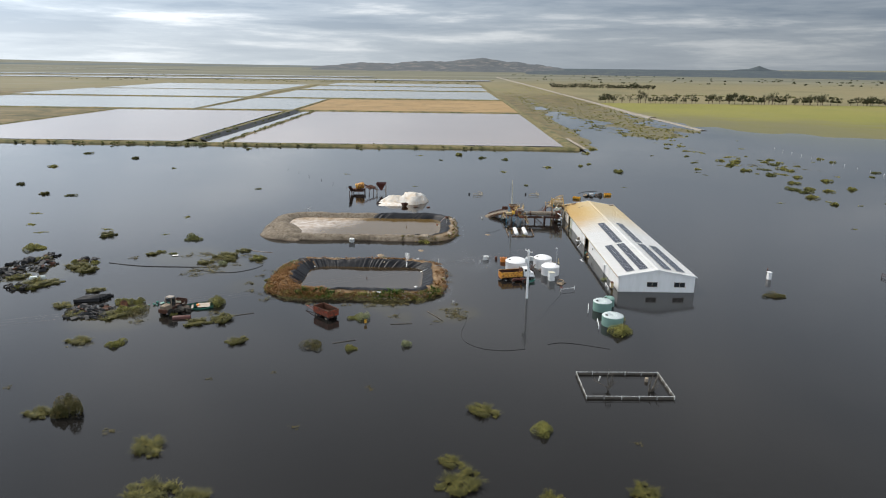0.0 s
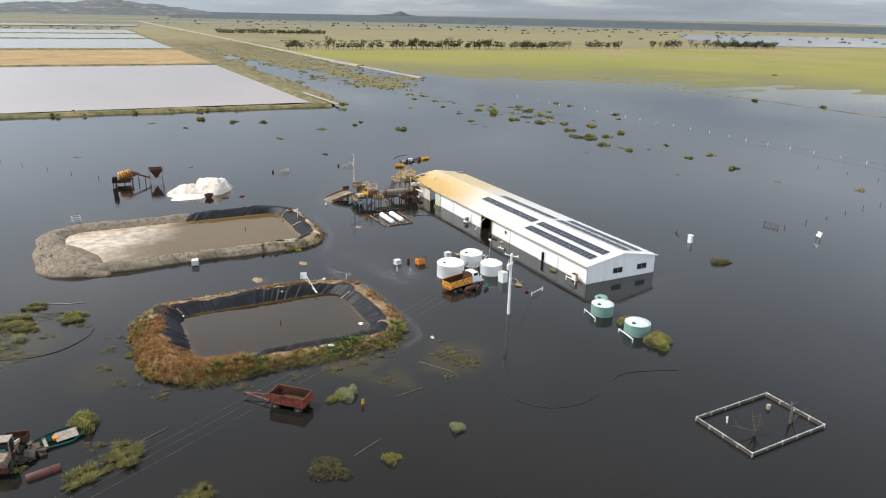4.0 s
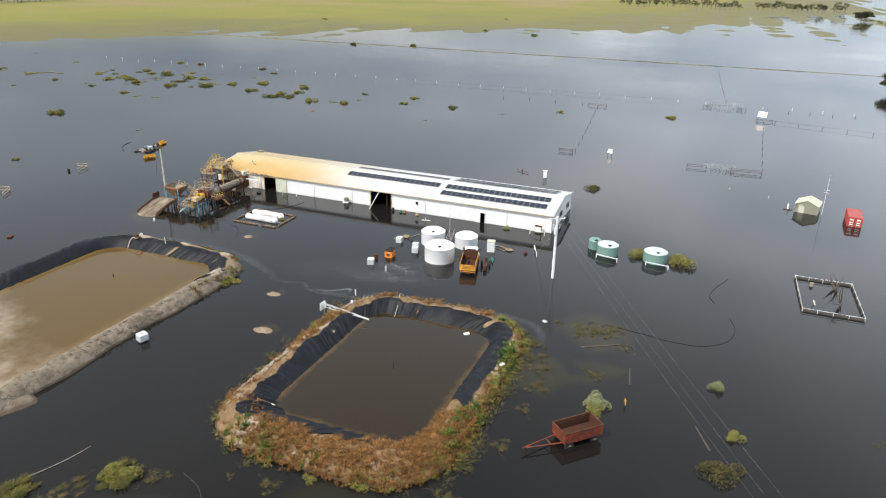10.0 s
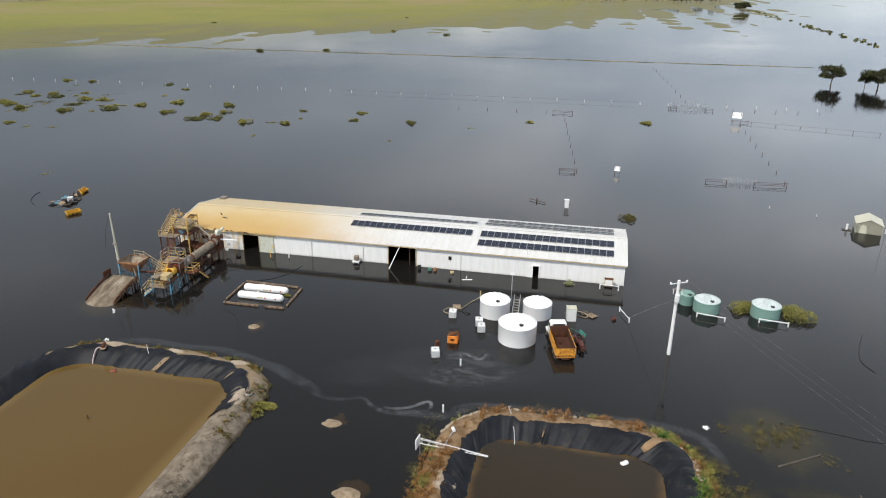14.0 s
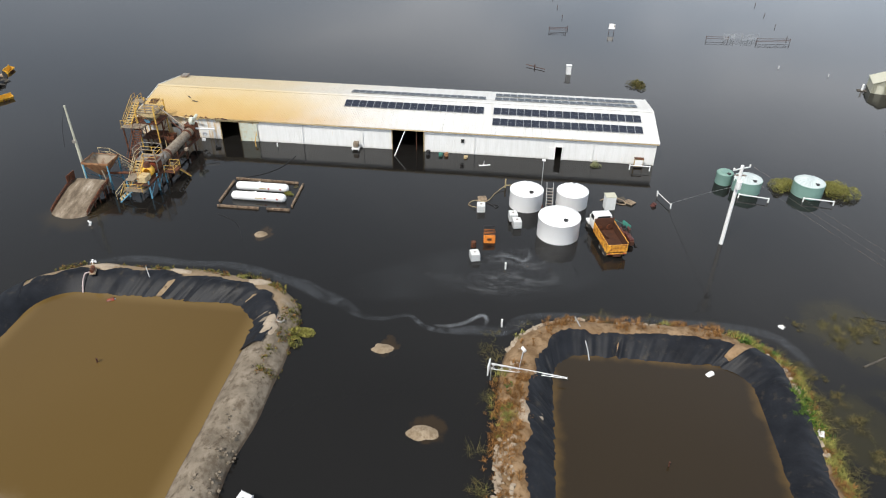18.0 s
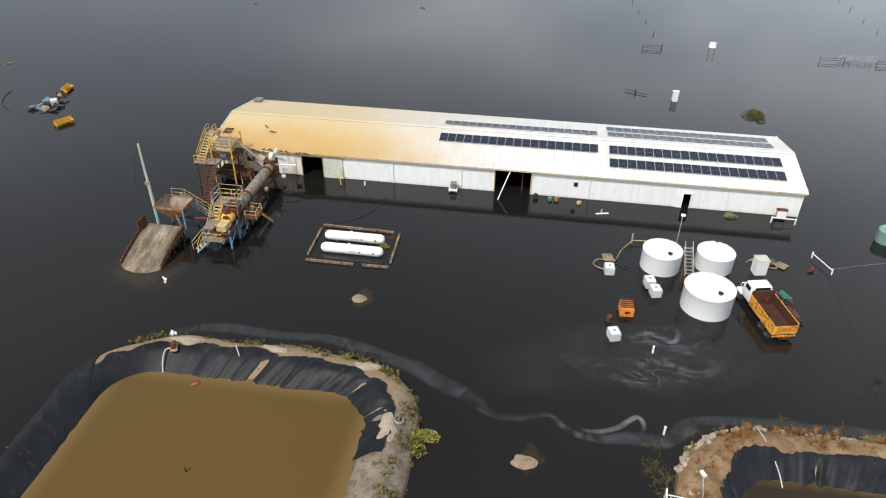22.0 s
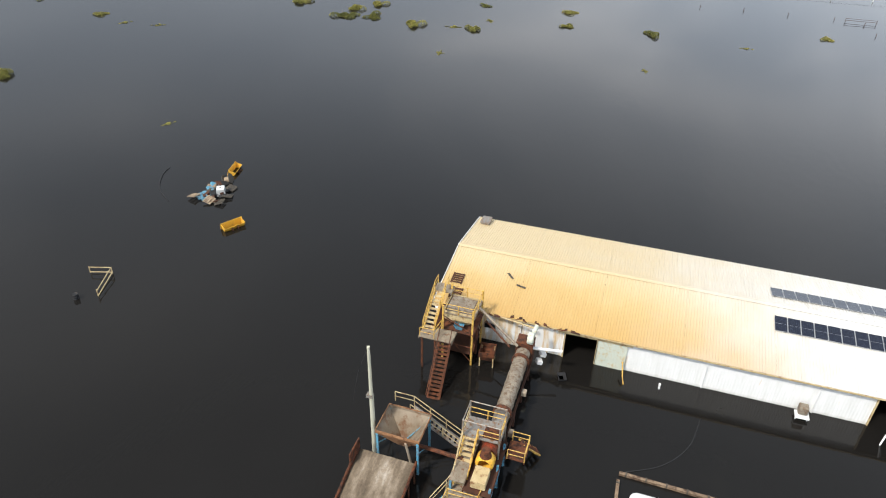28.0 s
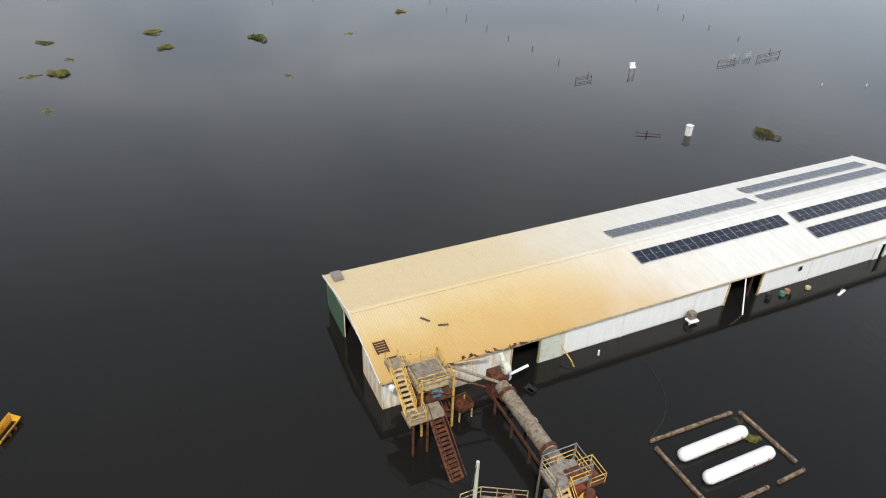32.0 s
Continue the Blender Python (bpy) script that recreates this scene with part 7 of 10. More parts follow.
bm = bm_new(); lathe(bm, [(0.45, 0), (0.66, 0.02), (0.70, 0.2), (0.70, 0.8), (0.6, 0.9), (0.4, 0.92)], 28, pose(18.9, 202.9, 2.8, 0, 90, 0)); part("burner_ring", bm, M_AMBER, BUR, "round amber burner housing", True)
bm = bm_new(); box(bm, (18.0, 202.9, 2.5), (1.5, 1.1, 0.7), bev=0.05); part("burner_box", bm, M_PALEYEL, BUR)
bm = bm_new(); rod(bm, (19.3, 202.9, 3.4), (19.3, 202.9, 4.0), 0.45, 18, 0.3); part("inlet", bm, M_RUST, BUR)
bm = bm_new(); rod(bm, (20.0, 202.9, 2.7), (21.2, 202.9, 2.7), 0.62, 24); part("red_ring", bm, M_REDPAINT, BUR, "faded red drum collar")
bm = bm_new(); box(bm, (21.2, 202.9, 3.0), (1.1, 1.3, 1.4), bev=0.05); part("feed_box", bm, M_RUST, BUR)

# rotary drum
DRM = thing("rotary_drum", 0, 0, 0, 0, "long weathered rotary drying drum on a rusty frame", "dryer")
bm = bm_new(); lathe(bm, [(0.0, 0), (0.60, 0), (0.60, 2.2), (0.0, 2.2)], 32, pose(22.0, 202.9, 2.6, 0, 90, 0)); part("inlet_section", bm, M_GREYSTEEL, DRM, "dark grey end of the drum", True)
prof = [(0.0, 0), (0.62, 0)]
for k in range(7):
    prof += [(0.62, 0.05 + k * 1.1), (0.65, 0.08 + k * 1.1), (0.65, 0.16 + k * 1.1), (0.62, 0.19 + k * 1.1)]
prof += [(0.62, 7.6), (0, 7.6)]
bm = bm_new(); lathe(bm, prof, 36, pose(24.2, 202.9, 2.6, 0, 90, 0)); part("shell", bm, M_LAG, DRM, "weathered grey drum shell")
for x_ in (24.3, 30.6):
    bm = bm_new(); lathe(bm, [(0.64, 0), (0.76, 0.02), (0.76, 0.3), (0.64, 0.32)], 36, pose(x_, 202.9, 2.6, 0, 90, 0)); part("running_ring", bm, M_RUST, DRM, "rusty steel running ring")
for y_ in (202.2, 203.6):
    bm = bm_new(); box(bm, (27.4, y_, 1.45), (11.5, 0.14, 0.3)); part("frame_beam", bm, M_DARKRUST, DRM)
legs(DRM, [(x_, y_) for x_ in (23.0, 25.8, 28.6, 31.4) for y_ in (202.2, 203.6)], 1.4, M_DARKRUST, 0.09)
bm = bm_new(); box(bm, (32.6, 202.9, 2.3), (1.3, 1.5, 2.4), bev=0.05); part("discharge_hood", bm, M_RUST, DRM, "rusty box hood at the drum's end")
bm = bm_new(); lathe(bm, [(0.15, 0), (0.52, 0.02), (0.55, 0.1), (0.55, 0.45), (0.52, 0.53), (0.15, 0.55)], 24, pose(32.2, 202.7, 4.1, 90, 0, 0)); fan = part("fan_casing", bm, M_PALEGREEN, DRM, "pale green fan casing", True)
bm = bm_new(); rod(bm, (32.4, 202.4, 4.1), (33.5, 202.2, 4.5), 0.2, 16); part("outlet", bm, M_PALEGREEN, fan)
bm = bm_new(); rod(bm, (32.4, 202.2, 2.9), (33.0, 199.7, 2.7), 0.13, 10); part("pipe", bm, M_WHITE, DRM, "white pipe sticking out of the hood")
for p_ in ((33.4, 201.4, 1.6), (33.0, 201.6, 1.0)):
    bm = bm_new(); box(bm, p_, (0.6, 0.5, 0.35), 30, 0.04, rx=20); part("motor", bm, M_WHITE, DRM, "small white motor")
for x_ in (28.0, 23.4):
    bm = bm_new(); box(bm, (x_, 201.9, 1.75), (0.5, 0.4, 0.4), bev=0.04); part("drive_unit", bm, M_MUD, DRM)

# screening tower by the shed
TOW = thing("screening_tower", 0, 0, 0, 0, "rusty screening tower with yellow rails and stairs", "tower")
deck(TOW, 31.5, 35.0, 207.4, 211.3, 3.5, M_RUST)
deck(TOW, 32.0, 34.8, 207.5, 210.4, 5.0, M_DECK)
legs(TOW, [(31.6, 207.5), (31.6, 210.2), (34.8, 207.5), (34.8, 210.4)], 6.1, M_YELLOW, 0.08)
legs(TOW, [(30.0, 211.6), (30.0, 210.4), (33.2, 207.5), (33.2, 210.2)], 3.4, M_RUST, 0.08)
part("bin", funnel(bm_new(), 32.1, 34.6, 207.7, 210.3, 5.2, 4.3, 0.5, 0.5, 3.0), M_PALEYEL, TOW, "pale weathered steel bin with a sloping bottom")
bm = bm_new(); box(bm, (33.3, 209.0, 5.15), (2.2, 2.2, 0.1), rx=4); part("bin_lid", bm, M_LAG, TOW)
part("cone", lathe(bm_new(), [(0.65, 3.6), (0.2, 2.7), (0, 2.7)], 4, pose(32.1, 208.8, 0.5, 0, 0, 45)), M_BLUE, TOW, "blue chute under the bin")
railing(TOW, [(32.0, 210.4, 5.0), (32.0, 207.5, 5.0), (34.8, 207.5, 5.0), (34.8, 210.4, 5.0)], M_YELLOW, 1.0)
railing(TOW, [(30.0, 211.8, 3.5), (30.0, 210.5, 3.5), (31.5, 210.3, 3.5)], M_YELLOW, 1.0)
flight(TOW, (26.2, 209.35, -0.4), (30.6, 209.6, 3.5), 1.05, 17, M_RUST, M_RUST, "lower_stair")
deck(TOW, 29.9, 31.6, 208.9, 211.9, 3.5, M_DECK, "landing")
flight(TOW, (31.0, 211.35, 3.6), (34.2, 211.35, 5.6), 0.9, 9, M_YELLOW, M_PALEYEL, "upper_stair")
railing(TOW, [(30.9, 211.85, 3.5), (34.2, 211.85, 5.5), (35.2, 211.85, 5.6)], M_YELLOW, 1.0)
railing(TOW, [(31.2, 210.85, 3.6), (34.2, 210.85, 5.6), (35.2, 210.85, 5.6)], M_YELLOW, 1.0)
deck(TOW, 34.1, 35.3, 210.3, 211.9, 5.6, M_DECK, "top_landing")
bm = bm_new()
for s in (-0.55, 0.55):
    rod(bm, (26.2, 209.35 + s, 0.6), (30.6, 209.6 + s, 4.4), 0.04, 6)
part("stair_rail", bm, M_RUST, TOW)
braces(TOW, [((31.6, 207.5, 0.3), (31.6, 210.2, 3.3)), ((31.6, 207.5, 3.6), (31.6, 210.2, 5.0)), ((31.6, 207.5, 0.3), (34.8, 207.5, 3.3)), ((34.8, 207.5, 3.6), (31.6, 207.5, 5.0)), ((31.6, 207.5, 2.0), (34.8, 207.5, 2.0)), ((31.6, 210.2, 2.0), (31.6, 207.5, 2.0))], M_RUST, 0.05)
deck(TOW, 31.6, 34.6, 207.6, 210.2, 1.2, M_DARKRUST, "lower_deck")
bm = bm_new(); rod(bm, (33.6, 207.6, 5.2), (31.6, 203.4, 3.4), 0.13, 10); part("chute", bm, M_LAG, TOW, "long pale chute pipe")
bm = bm_new(); rod(bm, (34.5, 207.0, 3.0), (32.2, 204.2, 2.6), 0.09, 8); part("feed_pipe", bm, M_RUST, TOW)
bm = bm_new(); rod(bm, (35.0, 205.8, 3.4), (34.6, 202.6, 3.3), 0.08, 8); part("header_pipe", bm, M_PALEYEL, TOW)
t = thing("rusty_skip", 32.4, 206.2, 0, 6, "small rusty steel box beside the tower", "skip")
part("body", funnel(bm_new(), -0.7, 0.7, -0.7, 0.7, 1.7, 1.2, 0.9, 0.9, 0.6), M_RUST, t)
for a in (-0.6, 0.6):
    for b in (-0.6, 0.6):
        bm = bm_new(); box(bm, (a, b, 0.35), (0.1, 0.1, 2.2)); part("leg", bm, M_PALEYEL, t)

# bits along the shed wall
t = thing("wall_window", 35.42, 206.8, 1.8, 0, "small dark window in the stained wall", "window")
part("frame", box(bm_new(), (-0.03, 0, 0), (0.06, 1.1, 0.6)), M_GREYSTEEL, t)
part("pane", box(bm_new(), (-0.065, 0, 0), (0.02, 0.98, 0.5)), m_pane, t)
t = thing("wall_window", 35.42, 164.3, 2.0, 0, "small grey vent window in the white wall", "window")
part("frame", box(bm_new(), (-0.03, 0, 0), (0.06, 0.5, 0.6)), M_GREYSTEEL, t)
part("pane", box(bm_new(), (-0.065, 0, 0), (0.02, 0.4, 0.5)), m_pane, t)
t = thing("cooling_unit", 34.7, 179.6, 0, 0, "dusty grey cooling unit on a bracket by the wall", "cooler")
part("casing", box(bm_new(), (0, 0, 0.85), (0.7, 0.75, 0.75), bev=0.12), M_LAG, t, smooth=True)
part("tray", box(bm_new(), (-0.2, 0, 0.35), (0.9, 1.1, 0.12)), M_WHITE, t)
for s in (-0.45, 0.45):
    part("leg", box(bm_new(), (-0.4, s, -0.2), (0.1, 0.1, 1.1)), M_WHITE, t)
t = thing("leaning_pole", 34.9, 172.9, 0, 0, "long white pole leaning in the shed doorway", "pole")
bm = bm_new(); rod(bm, (-1.6, 1.0, -0.3), (0.5, -0.4, 3.2), 0.07, 8); part("pole", bm, M_WHITE, t)
bm = bm_new(); rod(bm, (0.5, -0.4, 3.2), (0.52, -0.42, 3.28), 0.085, 8); part("end_cap", bm, M_WHITE, t)
t = thing("bent_pipe", 33.9, 194.3, 0, 0, "bent yellow pipe leaning by the sliding door", "pipe")
bm = bm_new(); rod(bm, (1.2, 0.2, 1.1), (0.0, 0, 0.55), 0.06, 8); rod(bm, (0, 0, 0.55), (-0.4, -0.3, -0.4), 0.06, 8); part("pipe", bm, M_YELLOW, t)
bm = bm_new(); rod(bm, (1.2, 0.2, 1.1), (1.3, 0.22, 1.15), 0.09, 8); part("flange", bm, M_YELLOW, t)
t = thing("floating_tub", 32.6, 199.4, -0.05, 20, "dark plastic tub afloat by the doorway", "tub")
part("tub", funnel(bm_new(), -0.5, 0.5, -0.35, 0.35, 0.3, 0.25, 0.7, 0.45, 0.0), M_BLACK, t)
part("rim", box(bm_new(), (0, -0.36, 0.3), (1.06, 0.05, 0.05)), M_BLACK, t)
t = thing("wall_lamp", 34.9, 211.9, 3.2, 30, "white floodlight at the corner of the shed", "floodlight")
part("bracket", rod(bm_new(), (0.4, 0, 0), (-0.4, 0, 0.1), 0.03), M_GREYSTEEL, t)
part("lamp_head", box(bm_new(), (-0.55, 0, 0.1), (0.5, 0.4, 0.35), bev=0.06), M_WHITE, t)
t = thing("floating_board", 32.2, 160.9, 0.03, 15, "white board afloat near the wall", "board")
part("board", box(bm_new(), (0, 0, 0), (0.25, 1.6, 0.05)), M_WHITE, t)
part("upright", box(bm_new(), (0.1, 0.1, 0.3), (0.05, 0.06, 0.6), rx=10), M_WHITE, t)
for x_, y_, h_ in ((38.6, 211.0, 0), (36.7, 210.6, 0)):
    t = thing("steel_grate", x_, y_, EAVE + (x_ - SX0) * (RIDGE - EAVE) / (SXM - SX0) + 0.14, 0, "rusty steel grate lying on the roof edge", "grate", "grates on the roof", ry=-SLOPE)
    for k in np.linspace(-0.55, 0.55, 5):
        part("bar", box(bm_new(), (k, 0, 0.03), (0.16, 1.1, 0.03)), M_DARKRUST, t)
    for k in (-0.5, 0.5):
        part("frame_bar", box(bm_new(), (0, k, 0), (1.4, 0.1, 0.06)), M_DARKRUST, t)
for x_, y_, a_ in ((40.3, 206.2, 40), (39.2, 204.9, 75)):
    t = thing("roof_plank", x_, y_, EAVE + (x_ - SX0) * (RIDGE - EAVE) / (SXM - SX0) + 0.11, a_, "dark plank lying on the stained roof", "plank", "planks on the roof")
    part("plank", box(bm_new(), (0, 0, 0), (0.95, 0.2, 0.05), bev=0.01), M_DARKWOOD, t)
    part("batten", box(bm_new(), (0.2, 0, 0.04), (0.1, 0.22, 0.03)), M_DARKWOOD, t)
t = thing("roof_vent", 50.2, 211.3, EAVE + 0.25, 0, "grey vent box on the far roof corner", "vent")
part("box", box(bm_new(), (0, 0, 0.1), (1.3, 0.9, 0.35), bev=0.03), M_GREYSTEEL, t)
part("cowl", box(bm_new(), (0, 0, 0.33), (1.5, 1.05, 0.06), bev=0.02), M_GREYSTEEL, t)
# torn rusty flashing along the eave
t = thing("torn_flashing", SX0 - 0.3, 205.0, EAVE - 0.08, 0, "torn rusty flashing hanging along the eave", "flashing")
for k in range(15):
    part("strip", box(bm_new(), (random.uniform(-0.1, 0.15), -6.0 + k * 0.85 + random.uniform(-0.2, 0.2), random.uniform(-0.05, 0.12)), (0.3, random.uniform(0.4, 0.9), 0.05), random.uniform(-15, 15), 0, random.uniform(-25, 25)), M_RUST if k % 4 else M_DARKRUST, t)

# ---- second hopper and the salt heap ----
heap("salt_mound", -12.2, 231.9, 5.6, 4.9, 3.0, M_SALT, "tall lumpy heap of dirty white salt in the water", "salt heap", 21, 0.5, 80, 34, 3.0, -0.3, 0.2)
heap("salt_mound", -18.2, 231.2, 4.6, 4.2, 2.0, M_SALT, "lower beige-stained shoulder of the salt heap", "salt heap", 24, 0.6, 64, 24, 2.2, -0.3, 0.22)
heap("salt_spill", -18.8, 226.8, 5.6, 3.8, 0.55, M_SALT, "low spread of dirty salt beside the heap", "salt heap", 27, 0.45, 48, 10, 1.8, -0.2, 0.2, -20)
t = thing("rusty_bucket", -14.4, 223.6, 0, 40, "rusty loader bucket lying beside the salt", "bucket")
part("bucket", funnel(bm_new(), -0.9, 0.9, -0.6, 0.6, 1.1, 0.7, 1.2, 0.5, 0.0), M_DARKRUST, t)
part("lip", box(bm_new(), (0, -0.62, 1.1), (1.9, 0.1, 0.12)), M_RUST, t)
t = thing("rusty_box", -6.6, 222.2, -0.22, 25, "small rusty steel box in the water", "box")
part("box", box(bm_new(), (0, 0, 0.1), (1.0, 0.6, 0.6), bev=0.03), M_RUST, t)
part("lid", box(bm_new(), (0, 0, 0.42), (1.05, 0.65, 0.05)), M_RUST, t)
t = thing("steel_grate", -10.6, 222.2, 0.05, 20, "dark steel grate lying in shallow water", "grate")
for k in np.linspace(-0.6, 0.6, 6):
    part("bar", box(bm_new(), (k, 0, 0.05), (0.08, 1.0, 0.05)), M_DARKRUST, t)
for k in (-0.5, 0.5):
    part("frame_bar", box(bm_new(), (0, k, 0.05), (1.4, 0.1, 0.08)), M_DARKRUST, t)
P2 = thing("salt_screen", 0, 0, 0, 0, "rusty screening machine with an amber hood on legs", "screen")
bm = bm_new(); lathe(bm, [(0, 0), (0.9, 0), (1.02, 0.25), (1.02, 2.7), (0.9, 3.0), (0, 3.0)], 20, pose(-33.4, 246.4, 2.35, 0, 78, 5)); part("hood", bm, M_TRUCK, P2, "rusting amber rounded hood with dark straps", True)
for k in np.linspace(0.4, 3.0, 5):
    bm = bm_new(); lathe(bm, [(1.03, 0), (1.08, 0.02), (1.08, 0.14), (1.03, 0.16)], 20, pose(-33.4 + 0.98 * k * 0.85, 246.4 + 0.07 * k, 2.35 + 0.17 * k, 0, 78, 5)); part("strap", bm, M_DARKRUST, P2)
part("conveyor", box(bm_new(), (-34.6, 243.0, 2.2), (1.0, 6.5, 0.3), rx=-24), M_BLACK, P2, "inclined dark conveyor")
part("conveyor_frame", box(bm_new(), (-34.6, 243.0, 1.95), (1.2, 6.0, 0.15), rx=-24), M_RUST, P2)
part("deck", box(bm_new(), (-32.2, 246.4, 1.5), (4.6, 2.6, 0.12)), M_DARKRUST, P2)
part("screen_box", box(bm_new(), (-32.3, 246.4, 1.05), (3.4, 1.9, 0.85), bev=0.04), M_DARKRUST, P2, "dark rusty screen box")
legs(P2, [(-34.3, 245.3), (-34.3, 247.5), (-30.2, 245.3), (-30.2, 247.5), (-32.2, 245.3), (-35.0, 241.2), (-34.2, 241.2)], 1.6, M_DARKRUST, 0.1)
part("belt", rod(bm_new(), (-30.4, 246.3, 3.1), (-25.6, 246.3, 1.3), 0.22, 8), M_RUST, P2, "rusty sloping belt")
legs(P2, [(-28.6, 245.8), (-28.6, 246.8), (-27.0, 245.8), (-27.0, 246.8)], 1.7, M_DARKRUST, 0.07)
H2 = thing("feed_hopper", 0, 0, 0, 0, "dark red square hopper on thin legs", "hopper")
part("bin", funnel(bm_new(), -25.9, -22.5, 244.6, 247.6, 3.9, 3.7, 0.4, 0.4, 1.2), M_MAROON, H2)
legs(H2, [(-25.8, 244.7), (-22.6, 244.7), (-25.8, 247.5), (-22.6, 247.5)], 3.7, M_MUD, 0.06)
braces(H2, [((-25.8, 244.7, 1.2), (-22.6, 244.7, 1.2)), ((-25.8, 247.5, 1.2), (-22.6, 247.5, 1.2)), ((-22.6, 244.7, 1.2), (-22.6, 247.5, 1.2))], M_DARKRUST)
heap("rubble_heap", -29.6, 259.0, 2.6, 1.6, 0.9, M_DARKRUST, "low dark rubble heap in the water", "mound", 41, 0.4, 24, 8)

# ---- floating junk north of the shed ----
def skip_bin(x, y, rz, rx, label):
    t = thing("tipped_bucket", x, y, 0, rz, label, "bucket", "amber loader buckets", rx=rx)
    part("bucket", funnel(bm_new(), -1.3, 1.3, -0.45, 0.45, 0.62, 0.5, 2.4, 0.5, -0.2), M_AMBER, t)
    part("back_plate", box(bm_new(), (0, 0.5, 0.3), (2.7, 0.06, 0.9), bev=0.01), M_AMBER, t)
    for s in (-0.35, 0.35):
        part("lug", box(bm_new(), (s, -0.55, 0.2), (0.12, 0.3, 0.5)), M_DARKRUST, t)
    return t


skip_bin(44.9, 240.5, -30, 15, "amber steel bucket lying in the water")
skip_bin(57.4, 248.2, 12, 20, "amber steel bucket beside the floating junk")
ibc(51.2, 246.2, 30, 0.15, "white bulk container afloat among pallets")
for k in range(9):
    pallet(50.0 + random.uniform(-1.8, 5.5), 246.8 + random.uniform(-1.8, 2.6), 0.03 + 0.14 * (k % 3), random.uniform(0, 180), (M_BLUE, M_DARKWOOD, M_TIMBER)[k % 3], ("blue", "dark wet", "weathered")[k % 3] + " timber pallet in a floating heap of junk", random.uniform(-18, 18), random.uniform(-15, 15), "floating pallets")
JUNK = thing("scrap_heap", 51.2, 246.9, 0, 25, "floating heap of dark broken plastic and timber", "scrap heap")
for k in range(34):
    q, a = math.sqrt(random.random()), random.uniform(0, 6.28)
    s_ = random.uniform(0.4, 1.1)
    part("piece", box(bm_new(), (2.9 * q * math.cos(a), 1.7 * q * math.sin(a), 0.1 + 0.6 * (1 - q)), (s_, s_ * random.uniform(0.3, 1), s_ * random.uniform(0.08, 0.4)), random.uniform(0, 180), 0.02, random.uniform(-30, 30), random.uniform(-30, 30)), (M_BLACK, M_DARKWOOD, M_BLACK, M_BLUE, M_DARKRUST)[k % 5], JUNK)
t = thing("cable_reel", 54.6, 247.4, 0.3, 20, "brown cable reel tipped among pallets", "reel", rx=70)
part("core", rod(bm_new(), (0, 0, -0.4), (0, 0, 0.4), 0.4, 16), M_TIMBER, t)
for s in (-0.45, 0.45):
    part("flange", rod(bm_new(), (0, 0, s - 0.04), (0, 0, s + 0.04), 0.75, 24), M_DARKWOOD, t)
tagged(tube_curve("hose", [(47.6, 251.5, 0.03), (50.0, 254.6, 0.06), (53.4, 256.6, 0.06), (55.4, 257.0, 0.02)], 0.06, M_BLACK), "black hose afloat beyond the junk", "hose")
for cx, cy, rz_ in ((31.0, 247.6, 10), (10.6, 246.4, 25)):
    t = thing("angled_handrail", cx, cy, 0, rz_, "pale yellow handrail frame sticking out of the water", "handrail", "drowned handrails")
    for z_ in (0.15, 0.75):
        part("rail", rod(bm_new(), (-2.4, -1.2, z_ - 0.1), (1.4, -0.6, z_ + 0.1), 0.05), M_PALEYEL, t)
        part("rail", rod(bm_new(), (1.4, -0.6, z_ + 0.1), (1.2, 1.8, z_), 0.05), M_PALEYEL, t)
    for p_ in ((-2.4, -1.2), (1.4, -0.6), (1.2, 1.8)):
        part("post", rod(bm_new(), (*p_, -0.6), (*p_, 0.85), 0.05), M_PALEYEL, t)
    drum(cx - 3.2, cy + 0.2, -0.3, M_BLACK, "black drum almost under water beside a drowned handrail")
t = thing("submerged_gauge", 10.2, 206.3, 0, 20, "small white fitting just above the water", "fitting")
part("body", box(bm_new(), (0, 0, 0.15), (0.25, 0.25, 0.6), rx=15), M_WHITE, t)
part("arm", box(bm_new(), (0.2, 0.1, 0.35), (0.7, 0.15, 0.12), 30), M_WHITE, t)


# ---- pond furniture ----
JET = thing("intake_boom", 0, 0, 0, 0, "white lattice boom with a float board reaching over the pond", "boom")
foot, tip = Vector((-9.5, 157.8, 1.5)), Vector((-9.35, 151.1, 0.75))
side = [[foot + Vector((s, 0, h)), tip + Vector((s * 0.15, 0, h * 0.2))] for s, h in ((-0.3, 0.0), (0.3, 0.0), (0.0, 0.4))]
for a, b in side:
    part("chord", rod(bm_new(), a, b, 0.035), M_WHITE, JET)
for k in range(9):
    u = k / 9
    for (a, b), (c, d) in ((side[0], side[1]), (side[1], side[2]), (side[2], side[0])):
        part("lattice", rod(bm_new(), a.lerp(b, u), c.lerp(d, u + 0.05), 0.016, 6), M_WHITE, JET)
part("board", box(bm_new(), (-9.6, 158.0, 1.5), (1.1, 0.1, 1.1), -8, 0.02), M_WHITE, JET, "white board at the foot of the boom")
part("prop", rod(bm_new(), (-9.6, 157.8, -0.3), (-9.6, 157.8, 1.5), 0.05), M_GALV, JET)
M_HOSE = surface("faded_pink_hose", (0.46, 0.36, 0.35), (0.58, 0.48, 0.46), 3.0, 0.6, 0, 0.1)
tagged(tube_curve("hose", [(-0.9, 150.0, 0.9), (-1.8, 150.1, 1.5), (-3.2, 149.6, 1.35), (-4.9, 149.1, 0.7), (-6.1, 148.9, 0.12)], 0.06, M_GALV), "pale suction hose over the liner", "hose")
